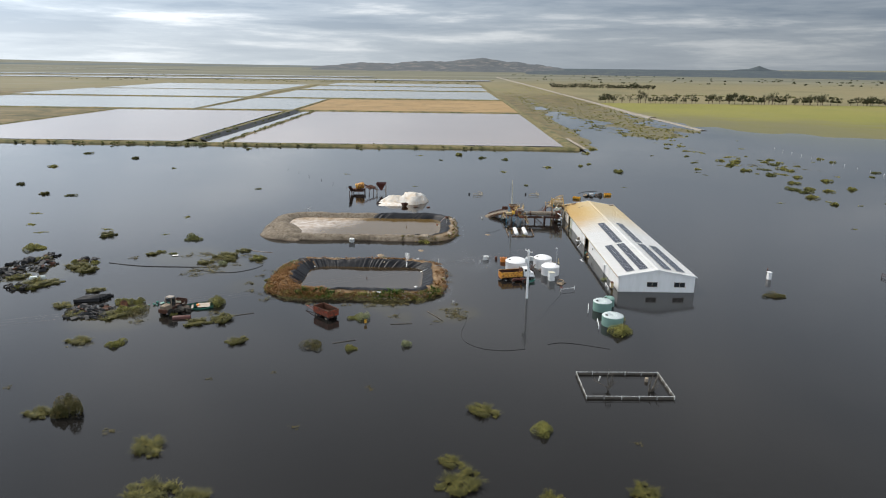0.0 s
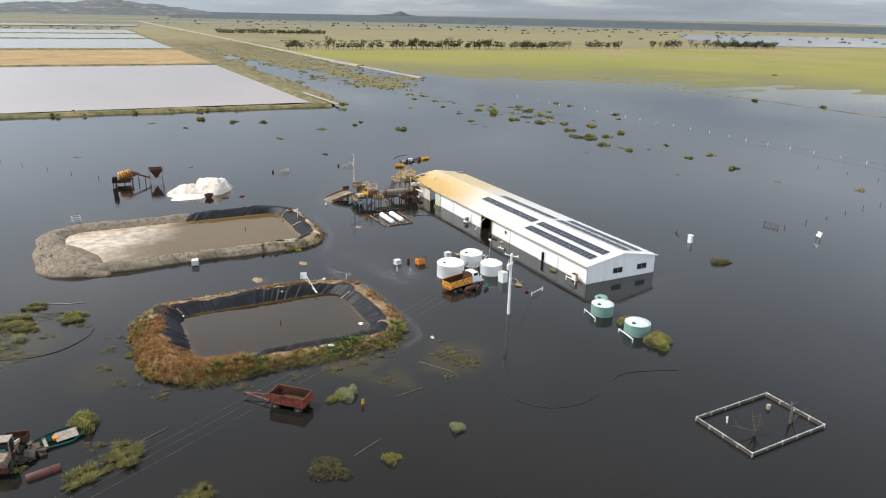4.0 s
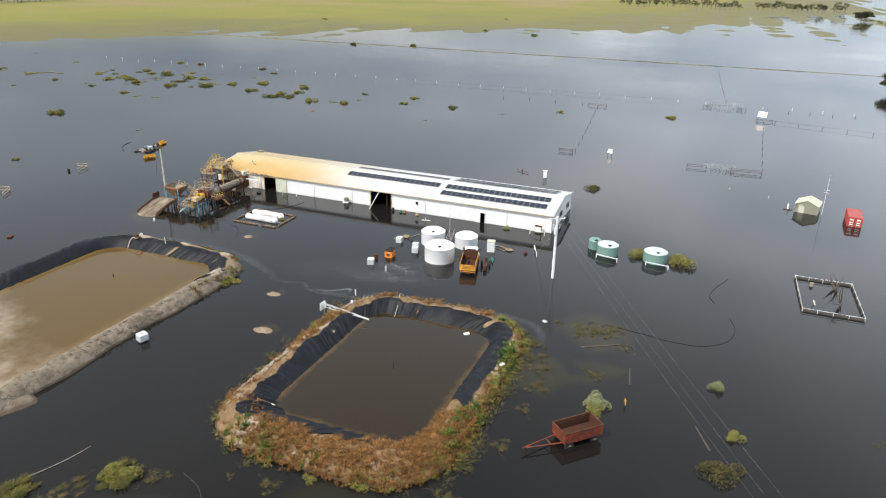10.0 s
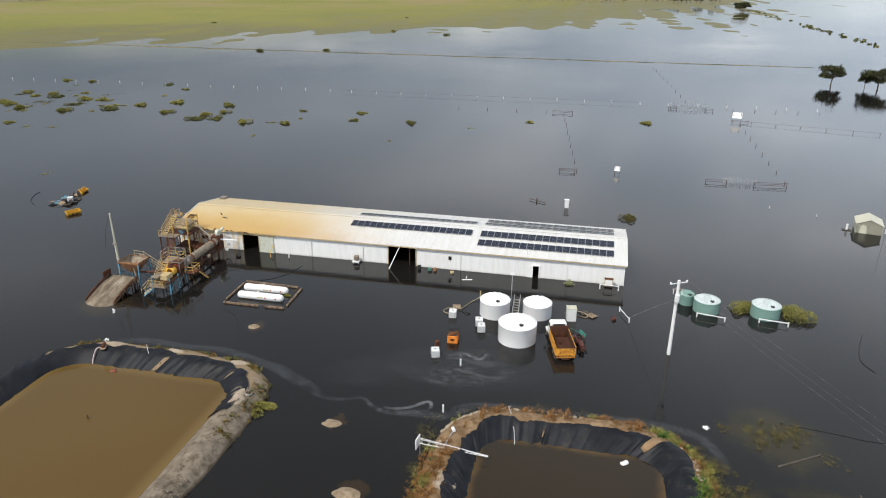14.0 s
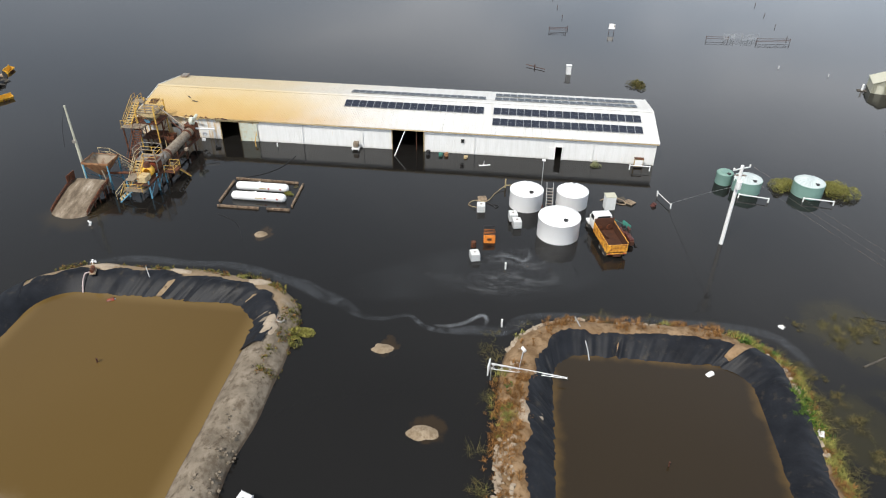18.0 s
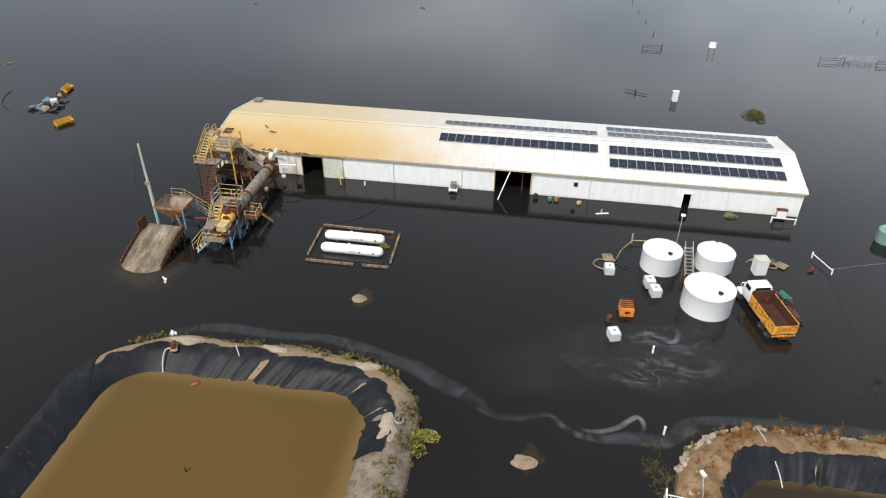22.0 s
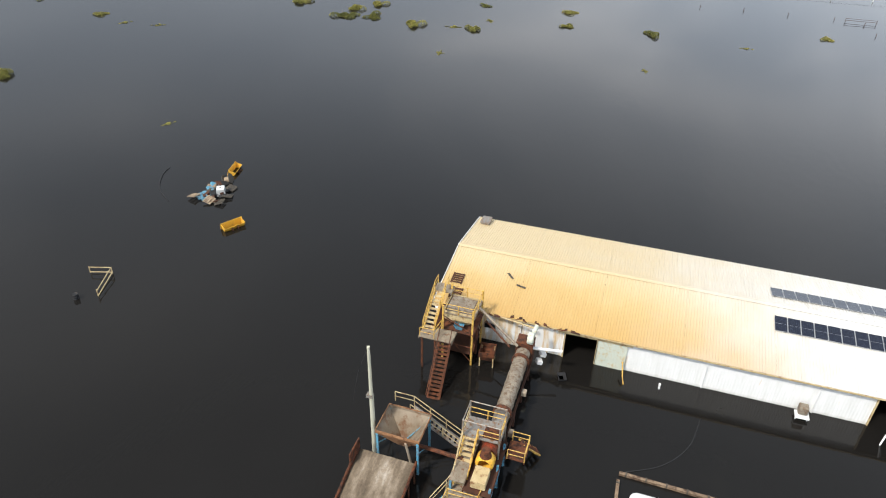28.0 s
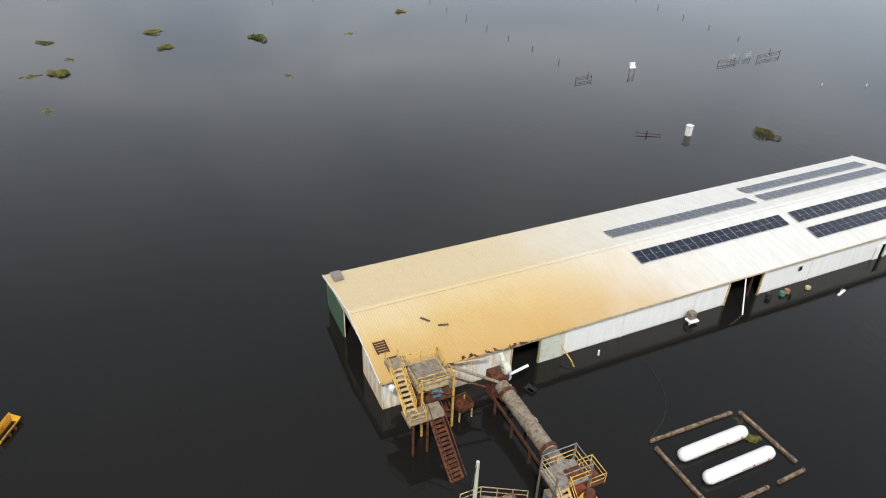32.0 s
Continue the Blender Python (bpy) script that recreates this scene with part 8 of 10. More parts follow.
tagged(tube_curve("hose", [(-0.7, 199.8, 1.55), (-1.0, 200.2, 1.5), (-1.7, 200.2, 0.95), (-2.4, 200.0, 0.14)], 0.07, M_HOSE), "faded pink hose over the liner", "hose")
t = thing("small_pump", -6.9, 155.0, 1.3, 30, "small white pump and pipe on the bund's corner", "pump")
part("motor", rod(bm_new(), (-0.25, 0, 0.2), (0.25, 0, 0.2), 0.16, 14), M_WHITE, t)
part("pipe", rod(bm_new(), (0, 0, 0.1), (-2.0, 1.6, 0.05), 0.05, 8), M_GALV, t)
for x_, y_, c_, l_ in ((-6.6, 138.2, M_WHITE, "white plastic drum afloat in the pond"), (-3.2, 196.6, M_ORANGE, "small faded red float in the pond")):
    t = thing("float", x_, y_, 0.08, 35, l_, "float", rx=80)
    part("body", lathe(bm_new(), [(0, -0.4), (0.22, -0.38), (0.26, -0.3), (0.26, 0.3), (0.22, 0.38), (0, 0.4)], 18), c_ if c_ is M_WHITE else M_REDPAINT, t, smooth=True)
    part("cap", lathe(bm_new(), [(0.08, 0.4), (0.08, 0.46), (0, 0.46)], 10), M_WHITE, t)
for x_, y_ in ((-17.5, 143.5), (-12.0, 193.2)):
    t = thing("pond_gauge", x_, y_, 0.1, 0, "small dark stake in the middle of the pond", "stake", "pond stakes")
    part("stake", rod(bm_new(), (0, 0, -0.4), (0.05, 0, 0.45), 0.07), M_DARKRUST, t)
    part("tip", rod(bm_new(), (0.05, 0, 0.45), (0.05, 0, 0.5), 0.09), M_DARKRUST, t)
for x_, y_ in ((-2.4, 180.8), (-5.2, 178.2)):
    t = thing("tyre", x_, y_, 1.15, 0, "old tyre lying on the liner as a weight", "tyre", "tyres on the liner", rx=12)
    bm = bm_new()
    lathe(bm, [(0.26, -0.1), (0.42, -0.11), (0.46, -0.05), (0.46, 0.05), (0.42, 0.11), (0.26, 0.1), (0.30, 0.0), (0.26, -0.1)], 26)
    part("casing", bm, M_GREYSTEEL, t, smooth=True)
    part("inner_rim", lathe(bm_new(), [(0.3, -0.03), (0.24, 0), (0.3, 0.03)], 20), M_BLACK, t)
for x_, y_, z_ in ((1.2, 129.8, 0.0), (-13.6, 131.2, 1.2), (-14.6, 131.6, 1.0), (1.6, 200.8, 1.2), (-2.6, 147.9, 1.0), (-30.2, 151.6, 0.2)):
    t = thing("litter_bag", x_, y_, z_, random.uniform(0, 180), "crumpled white plastic bag on the bank", "bag", "litter on the banks")
    v, f = leaves(random.Random(int(x_ * 7)), 26, (0.35, 0.3, 0.2), 0.25)
    solid("bag", v, f, M_WHITE, t)
t = thing("pump_stand", -0.5, 199.6, 1.45, 20, "rusty pump on the corner of the bank", "pump")
part("motor", rod(bm_new(), (-0.4, 0, 0.35), (0.4, 0, 0.35), 0.22, 16), M_RUST, t)
part("skid", box(bm_new(), (0, 0, 0.08), (1.2, 0.6, 0.1)), M_TIMBER, t)
t = thing("marker_stake", -0.5, 193.5, 1.15, 0, "thin white stake on the bank", "stake")
part("stake", rod(bm_new(), (0, 0, -0.3), (0.1, 0.2, 1.4), 0.04), M_WHITE, t)
part("foot", rod(bm_new(), (0, 0, -0.3), (0.5, 0.6, 0.1), 0.03), M_WHITE, t)
t = thing("steel_frame_cage", -44.0, 213.0, 0, 10, "pale square tube cage standing in the water", "cage")
for a in (-0.8, 0.8):
    for b in (-0.8, 0.8):
        part("post", rod(bm_new(), (a, b, -0.6), (a, b, 1.3), 0.05), M_GALV, t)
    for z_ in (0.3, 0.8, 1.3):
        part("bar", rod(bm_new(), (a, -0.8, z_), (a, 0.8, z_), 0.04), M_GALV, t)
        part("bar", rod(bm_new(), (-0.8, a, z_), (0.8, a, z_), 0.04), M_GALV, t)

# ---- the scrap yard in the west ----
RD = random.Random(77)


def crumple(name, x, y, rx, ry, h, count, size, material, label, category, group=""):
    """A pile of crumpled sheets and broken pieces."""
    t = thing(name, x, y, 0, RD.uniform(0, 180), label, category, group)
    for k in range(count):
        bm = bm_new()
        q = math.sqrt(RD.random())
        a = RD.uniform(0, 6.28)
        s = size * RD.uniform(0.5, 1.3)
        box(bm, (rx * q * math.cos(a), ry * q * math.sin(a), max(0.03, h * (1 - q) * RD.uniform(0.5, 1.0))), (s, s * RD.uniform(0.4, 1.0), s * RD.uniform(0.06, 0.5)), RD.uniform(0, 180), 0.02, RD.uniform(-35, 35), RD.uniform(-35, 35))
        part("piece", bm, material if RD.random() < 0.94 else M_DARKRUST, t)
    return t


for x_, y_ in ((-96.2, 153.9), (-94.0, 157.4), (-91.5, 151.0), (-94.0, 147.8), (-98, 150.5), (-93.7, 142.7), (-97.5, 145.0), (-90.6, 147.2), (-84.0, 154.4), (-96, 139.5)):
    crumple("scrap_heap", x_, y_, 2.8, 1.8, 0.9, 18, 1.05, M_BLACK, "heap of black plastic scrap in shallow water", "scrap heap", "black scrap heaps")
crumple("scrap_heap", -84.2, 153.6, 2.2, 1.4, 0.9, 14, 0.8, M_DARKRUST, "rusty scrap pile with weeds", "scrap heap")
crumple("sheet_pile", -66.2, 120.6, 4.9, 4.0, 0.7, 120, 1.0, M_BLACK, "spread pile of torn black plastic sheet", "plastic pile")
for k in range(11):
    t = thing("plastic_pipe", -69.6 + 0.25 * (k % 6), 126.2 + 0.62 * (k % 6), 0.15 + 0.36 * (k // 6), 14 + RD.uniform(-3, 3), "length of black plastic pipe stacked with others", "pipe", "stack of black pipes")
    part("pipe", lathe(bm_new(), [(0.17, -2.3), (0.22, -2.3), (0.22, 2.3), (0.17, 2.3), (0.17, -2.3)], 14, pose(0, 0, 0, 0, 90, 0)), M_BLACK, t, smooth=True)
    part("collar", lathe(bm_new(), [(0.225, -0.1), (0.25, -0.08), (0.25, 0.08), (0.225, 0.1)], 14, pose(2.1, 0, 0, 0, 90, 0)), M_BLACK, t)
for k in range(16):
    t = thing("tyre", -88.0 + RD.uniform(-2.4, 2.4), 133.6 + RD.uniform(-1.3, 1.3), 0.1 + 0.18 * (k % 4), 0, "old tyre in a heap at the water's edge", "tyre", "heap of tyres", rx=RD.uniform(-60, 60), ry=RD.uniform(-40, 40))
    part("casing", lathe(bm_new(), [(0.3, -0.12), (0.5, -0.13), (0.55, -0.06), (0.55, 0.06), (0.5, 0.13), (0.3, 0.12), (0.36, 0), (0.3, -0.12)], 20), M_RUBBER, t, smooth=True)
    part("inner_rim", lathe(bm_new(), [(0.36, -0.04), (0.29, 0), (0.36, 0.04)], 16), M_BLACK, t)
t = thing("old_tank", -87.0, 139.9, 0.25, 12, "pale green cylindrical tank lying on its side", "tank")
part("shell", lathe(bm_new(), [(0, -1.6), (0.4, -1.55), (0.55, -1.4), (0.55, 1.4), (0.4, 1.55), (0, 1.6)], 24, pose(0, 0, 0, 0, 90, 0)), M_TANKLID, t, smooth=True)
part("manhole", rod(bm_new(), (0.2, -0.2, 0.45), (0.2, -0.2, 0.6), 0.2, 14), M_BLACK, t)
drum(-61.4, 124.4, 0.0, M_RUST, "large rusty red drum leaning in the weeds", 55, 20, 0.62, 1.6)
t = thing("white_sheet", -65.4, 159.9, 0.12, 25, "white sheet of board lying on a weedy islet", "board")
part("board", box(bm_new(), (0, 0, 0), (1.3, 1.0, 0.04)), M_WHITE, t)
part("fold", box(bm_new(), (0.6, 0, 0.06), (0.2, 1.0, 0.03), ry=25), M_WHITE, t)

LD = thing("wheel_loader", -51.4, 121.9, 0, 76, "old tan wheel loader with a dark cab, standing in water", "loader")
part("engine_cover", box(bm_new(), (-1.9, 0, 1.45), (2.2, 1.5, 1.1), bev=0.15), M_DUSTTAN, LD, "dusty tan engine cover", True)
part("chassis", box(bm_new(), (-0.4, 0, 0.75), (5.2, 1.3, 0.5)), M_DARKRUST, LD)
part("counterweight", box(bm_new(), (-3.1, 0, 0.95), (0.4, 2.0, 0.8), bev=0.08), M_DARKRUST, LD)
cabp = part("cab", box(bm_new(), (-0.2, 0, 2.15), (1.4, 1.35, 1.5), bev=0.08), m_pane, LD, "dark glazed cab")
for a in (-0.9, 0.5):
    for s in (-0.68, 0.68):
        part("pillar", box(bm_new(), (a, s, 2.25), (0.13, 0.13, 1.8)), M_DUSTTAN, cabp)
part("cab_roof", box(bm_new(), (-0.2, 0, 3.2), (1.55, 1.5, 0.14), bev=0.05), M_GREYSTEEL, cabp, "dull grey cab roof")
part("seat_back", box(bm_new(), (-0.98, 0, 1.9), (0.06, 0.6, 0.8), bev=0.03), M_TEAL, LD)
for s in (-0.55, 0.55):
    part("lift_arm", box(bm_new(), (1.6, s, 1.6), (3.0, 0.2, 0.4), ry=18), M_BEIGE, LD)
bk = part("bucket", funnel(bm_new(), 2.5, 3.9, -1.3, 1.3, 1.7, 1.0, 0.9, 2.3, 0.3), M_DARKRUST, LD, "dark rusty bucket")
for s in (-1.0, -0.5, 0, 0.5, 1.0):
    part("tooth", box(bm_new(), (3.95, s, 1.65), (0.3, 0.1, 0.08)), M_DARKRUST, bk)
for x_ in (-1.8, 1.3):
    for s in (-1, 1):
        part("wheel", lathe(bm_new(), [(0.3, -0.25), (0.72, -0.27), (0.8, -0.18), (0.8, 0.18), (0.72, 0.27), (0.3, 0.25)], 26, pose(x_, s * 0.98, 0.35, 90, 0, 0)), M_RUBBER, LD, smooth=True)
part("exhaust", rod(bm_new(), (-1.6, 0.4, 2.0), (-1.6, 0.4, 2.8), 0.07), M_RUST, LD)
t = thing("old_tank", -48.2, 118.2, 0.05, 12, "maroon steel cylinder lying half under water", "tank")
part("shell", lathe(bm_new(), [(0, -1.6), (0.48, -1.55), (0.5, -1.5), (0.5, 1.5), (0.48, 1.55), (0, 1.6)], 22, pose(0, 0, 0, 0, 90, 0)), M_MAROON, t, smooth=True)
part("band", lathe(bm_new(), [(0.5, -0.05), (0.53, -0.04), (0.53, 0.04), (0.5, 0.05)], 22, pose(0.7, 0, 0, 0, 90, 0)), M_DARKRUST, t)
crumple("scrap_heap", -49.5, 122.2, 1.1, 1.5, 2.0, 22, 0.8, M_DARKWOOD, "tangle of dark rusty steel beside the loader", "scrap heap")
LD.scale = (0.85, 0.85, 0.9)
BT = thing("old_boat", -47.0, 123.9, -0.1, 14, "teal and white boat hull tilted in the weeds", "boat", rx=18)
bm = bm_new()
secs = []
for k in range(9):
    u = k / 8
    x_ = -2.6 + 5.2 * u
    w_ = 0.95 * math.sin(min(1.0, 0.25 + u * 1.2) * math.pi / 2) * (1 - max(0, u - 0.75) * 3.2) + 0.05
    secs.append([bm.verts.new((x_, y_ * w_, z_)) for y_, z_ in ((-1, 0.75), (-0.95, 0.35), (-0.55, -0.05), (0, -0.2), (0.55, -0.05), (0.95, 0.35), (1, 0.75))])
for a, b in zip(secs, secs[1:]):
    for k in range(6):
        bm.faces.new((a[k], b[k], b[k + 1], a[k + 1]))
bm.faces.new(secs[0]); bm.faces.new(secs[-1][::-1])
bmesh.ops.solidify(bm, geom=bm.faces[:], thickness=0.05)
part("hull", bm, M_TEAL, BT, "faded teal hull", True)
part("deck", box(bm_new(), (0.9, 0, 0.72), (2.2, 1.3, 0.06), bev=0.02), M_GREYSTEEL, BT, "dull grey foredeck")
part("thwart", box(bm_new(), (-1.2, 0, 0.5), (0.35, 1.7, 0.06)), M_GREYSTEEL, BT)
part("locker", box(bm_new(), (-0.2, 0.1, 0.7), (0.5, 0.5, 0.3), bev=0.04), M_ORANGE, BT, "orange locker")
part("engine", box(bm_new(), (-2.7, -0.3, 0.4), (0.5, 0.5, 0.8), 0, 0.06, 20), M_RUST, BT)
crumple("scrap_heap", -55.6, 125.6, 1.6, 0.7, 0.5, 8, 0.7, M_TEAL, "bits of green netting on the weedy islet", "scrap heap")


# ---- plants ----
RP = random.Random(5)


def bush_kind(name, seed, count, spread, size, material, label, category="shrub", stem=True, group="", ragged=0.0):
    """One shrub with stems and leaves, far below the ground until it is copied into place."""
    rng = random.Random(seed)
    t = thing(name, 0, 0, -50, 0, label, category, group)
    v, f = leaves(rng, count, spread, size, ragged=ragged)
    solid("foliage", v, f, material, t)
    if stem:
        for _ in range(5):
            bm = bm_new()
            a, q = rng.uniform(0, 6.28), rng.uniform(0.3, 0.9)
            rod(bm, (0.1 * math.cos(a), 0.1 * math.sin(a), -0.3), (spread[0] * q * math.cos(a), spread[1] * q * math.sin(a), spread[2] * rng.uniform(0.4, 0.8)), 0.05, 5, 0.02)
            part("stem", bm, M_BARK, t)
    return t


def grass_kind(name, seed, count, rx, ry, h, material, label, width=0.05, droop=0.6):
    rng = random.Random(seed)
    t = thing(name, 0, 0, -50, 0, label, "grass clump", "grass clumps in the water")
    v, f = blades(rng, count, rx, ry, h, width, droop)
    tagged(solid("tussock", v, f, material, t), kind="stuff")
    return t


def put(kind, x, y, k=1.0, kz=None, label=""):
    """Moves a kind into place for the first time, and copies it after that."""
    m = pose(x, y, 0, 0, 0, RP.uniform(0, 360))
    if kind.location.z < -20:
        kind.matrix_basis = m
        ob = kind
    else:
        ob = copy_thing(kind, m)
    ob.scale = (k, k, kz if kz else k)
    if label:
        ob["label"] = label
    return ob


SB = [bush_kind("saltbush", 10 + s, 2600, (2.2, 1.75, 1.0), 0.13, (M_SALTBUSH, M_DARKBUSH, M_OLIVE)[s], ("low olive saltbush island in the flood water", "dark green saltbush island in the flood water", "spreading yellow-green saltbush in the flood water")[s], "saltbush", True, "saltbushes in the flood", 0.35) for s in range(3)]
GR = [grass_kind("grass_clump", 30 + s, (2600, 1300)[s], (1.8, 2.4)[s], (1.2, 1.3)[s], (1.3, 0.42)[s], (M_GRASSBLADE, M_SALTBUSH)[s], ("yellow-green grass clump standing in shallow water", "low grass mat just above the water")[s], (0.021, 0.034)[s], 0.8) for s in range(2)]
MAT = grass_kind("grass_clump", 47, 900, 2.9, 1.6, 0.34, M_WISP, "flat mat of trailing yellow grass on the water", 0.012, 2.4)
TUFT = grass_kind("grass_clump", 44, 520, 1.5, 1.1, 0.22, M_DROWNED, "thin patch of half-drowned brown grass", 0.011, 2.2)
REED = bush_kind("grey_shrub", 61, 2000, (1.5, 1.2, 1.15), 0.10, M_GREYBUSH, "rounded grey-green shrub in the water", "shrub", True, "grey shrubs")
DARK = bush_kind("dense_shrub", 63, 4200, (2.1, 1.8, 1.7), 0.11, M_OLIVE, "dense olive shrub standing in the water", "shrub", True, "dense shrubs")

BRN = bush_kind("brown_shrub", 68, 2200, (2.5, 1.9, 1.0), 0.11, M_BROWNBUSH, "ragged brown-green shrub in the water", "shrub", True)
TALL = bush_kind("tall_shrub", 67, 5200, (2.0, 1.9, 3.1), 0.15, M_BROWNBUSH, "tall round brown-green shrub mirrored in the water", "shrub", True)

# between the yard and the fence
for i, (x, y, k) in enumerate([(192, 362, 0.9), (192.5, 349, 0.8), (192.8, 314, 0.9), (144, 348, 1.3), (141.6, 343.6, 1.1), (136, 334, 1.2), (157.4, 337.7, 1.1), (156, 324.4, 1.2), (155.6, 316.6, 1.1), (135.6, 315.5, 1.3),
                               (141, 303.5, 1.2), (149, 297, 1.0), (156.4, 287.5, 1.2), (141, 281, 1.3), (133.4, 267, 1.3), (139.3, 267.8, 1.0), (144.6, 264, 1.1), (156, 267.5, 1.2), (135, 260.5, 1.2), (131.3, 250.2, 1.2), (133.8, 241.3, 0.6), (133.9, 237.3, 1.0),
                               (153.7, 239.3, 0.7), (141.3, 235.2, 0.5), (155, 219.7, 0.9), (143, 218.4, 0.8), (143.4, 199.7, 0.95), (154.3, 163.5, 0.7), (160.4, 127.8, 0.9), (139.8, 62.1, 1.0), (158.5, 52.8, 1.0), (140.5, 180.4, 0.45), (119, 199.2, 0.4), (115.4, 238.3, 0.5),
                               (67.7, 266.3, 0.4), (114, 319, 0.8), (110.5, 309, 0.5), (111.7, 301.3, 0.5)]):
    put((SB[0], SB[2], SB[1], SB[0])[i % 4] if k > 0.6 else GR[1], x, y, k, k * RP.uniform(0.8, 1.2))
# scattered over the flooded scrub
for i in range(300):
    y = 300 + 420 * RP.random() ** 0.95
    lo = float(np.interp(y, [300, 360, 430, 520, 720], [118, 108, 96, 90, 84]))
    x = RP.uniform(lo, 184) if y > 380 else min(184, max(lo, RP.gauss(146, 17)))
    k = RP.uniform(0.45, 1.0) if RP.random() < 0.8 else RP.uniform(1.0, 1.6)
    if y > 370 and land_height(x, y) < -0.12:
        continue
    if y > 370:
        put(RP.choice((SB[0], SB[2], SB[0], GR[1], GR[1], GR[1])), x, y, k, k * RP.uniform(0.25, 0.55))
    else:
        put(RP.choice((SB[0], SB[2], SB[1], SB[0], GR[1], MAT)), x, y, k, k * RP.uniform(0.5, 0.9))
# by the salt-pond bank
for x, y, k in ((-108, 372, 1.0), (5, 360, 1.3), (16, 348, 1.1), (28, 343, 1.0), (24, 302, 0.9), (45, 318, 1.3), (61, 323, 0.8), (75, 308, 1.3), (66, 330, 0.7), (-15, 354, 0.7), (-4, 338, 0.5), (80, 392, 1.2), (74, 372, 1.1), (-43, 290, 0.5), (-120, 300, 0.5), (-70, 252, 0.5), (-13, 262, 0.4), (30, 268, 0.5)):
    put(RP.choice(SB + [GR[1]]), x, y, k)
# the western flood
for i, (x, y, k) in enumerate([(-90.4, 178.8, 1.1), (-66.9, 177.1, 1.3), (-102.8, 165.7, 1.3), (-94.3, 185.7, 0.6), (-78.3, 202.8, 0.6), (-76.2, 180.9, 0.4), (-140.4, 236.3, 0.9), (-129.9, 233.9, 0.8), (-150, 225, 0.8), (-125, 205, 0.7), (-118, 190, 0.7), (-110, 181, 0.6), (-160, 255, 0.9), (-144, 213, 0.6), (-172, 300, 1.0), (-150, 330, 1.0), (-180, 345, 1.0)]):
    put((GR[0], SB[1], SB[0])[i % 3] if k > 0.7 else GR[1], x, y, k)
for x, y, k in ((-61, 106.7, 0.9), (-35.2, 107.7, 0.8), (-41, 117.7, 1.1), (-44.5, 115.8, 0.9), (-52.9, 159.6, 1.3), (-51.5, 157.2, 0.9), (-45.3, 158.0, 0.9), (-56.5, 154.5, 0.8), (-50.3, 164.9, 0.8), (-83, 149, 1.3), (-80, 146.5, 1.0), (-85, 136.4, 1.4), (-82.5, 137.6, 1.0), (-95, 155, 1.0), (-92, 141, 1.0), (-73, 124, 0.9), (-68, 119.2, 0.9), (-60.5, 119.4, 1.2), (-71.5, 133.0, 0.8), (-35.8, 74.8, 1.05), (5.0, 85.0, 0.95), (1.6, 68.0, 1.2), (-32, 65.5, 1.2), (21.8, 66.5, 0.9), (11.6, 65.2, 0.7), (-27, 64.0, 1.0), (-53.6, 82.2, 0.8), (0.7, 72.5, 0.7)):
    put(GR[0], x, y, k * 1.15, k * RP.uniform(0.5, 0.8))
    if k >= 0.9 and y > 100 and RP.random() < 0.45:
        put(MAT, x + RP.uniform(-1.5, 1.5), y - RP.uniform(0.8, 2.0), 0.75 * k)
for x, y, k in ((-53.9, 106.2, 0.9), (-45.0, 157.6, 1.0), (-84.5, 153.0, 0.9), (-62.0, 125.2, 1.0), (-58.5, 121.6, 1.3), (-50.2, 119.9, 0.4), (-16.0, 119.4, 0.0), (-88, 135.0, 0.8), (-69.7, 162.8, 0.6), (-81, 152, 0.7)):
    if k:
        put(SB[2], x, y, k)
for x, y, k in ((-19.4, 80, 0.6), (-62.2, 89.5, 0.7), (-11.1, 91.6, 0.5), (-35.1, 93.5, 0.6), (-25.9, 96.2, 0.5), (23.9, 77.4, 0.6), (-42.1, 78.0, 0.9), (1.7, 122.5, 1.6), (0.2, 124.6, 1.3), (3.0, 120.4, 1.3), (1.9, 128.1, 0.8), (-9.4, 121.1, 1.1), (-5.5, 129.1, 1.0), (-4.5, 130.4, 0.8), (-53.8, 151.9, 1.3), (-49.0, 153.0, 1.1), (-57, 148.0, 1.3), (-41.0, 149, 0.5), (-40.5, 145, 1.1), (-41.5, 139, 1.2), (-40.0, 134, 1.1), (-35.5, 129.0, 1.1), (-27, 127.0, 1.1), (-20, 126.6, 1.0), (-14.5, 126.4, 1.4), (-10.8, 126.8, 1.4), (-8, 127.5, 1.2), (-44.2, 155.2, 1.2), (-47, 161, 1.0), (-43, 121.0, 1.2), (-10.8, 90.8, 0.5), (-63, 117.4, 1.2), (-55, 116.2, 1.3), (22.5, 185.0, 0.5), (-74, 157, 1.4), (-62, 160, 1.4), (-58, 161.5, 1.2)):
    put(TUFT, x, y, k)
put(REED, -15.6, 119.7, 1.15)
put(REED, -6.6, 107.4, 0.75, 0.95)
put(REED, -51.8, 153.4, 0.9)
put(REED, 34.2, 145.6, 0.6)
put(SB[2], -17.3, 119.6, 0.7)
put(DARK, 30.0, 114.2, 1.25, 1.0)
put(DARK, 31.2, 121.6, 1.0, 0.8)
put(DARK, -44.6, 125.6, 1.0, 1.15)
put(BRN, -57.8, 121.2, 1.35, 1.0)
put(SB[2], -60.3, 126.4, 0.8, 1.1)
put(SB[1], -66.4, 161.2, 0.55)
put(GR[0], -71.4, 161.0, 0.8, 0.5)
put(MAT, -59.0, 161.5, 1.0)
put(MAT, -55.0, 156.0, 1.0)
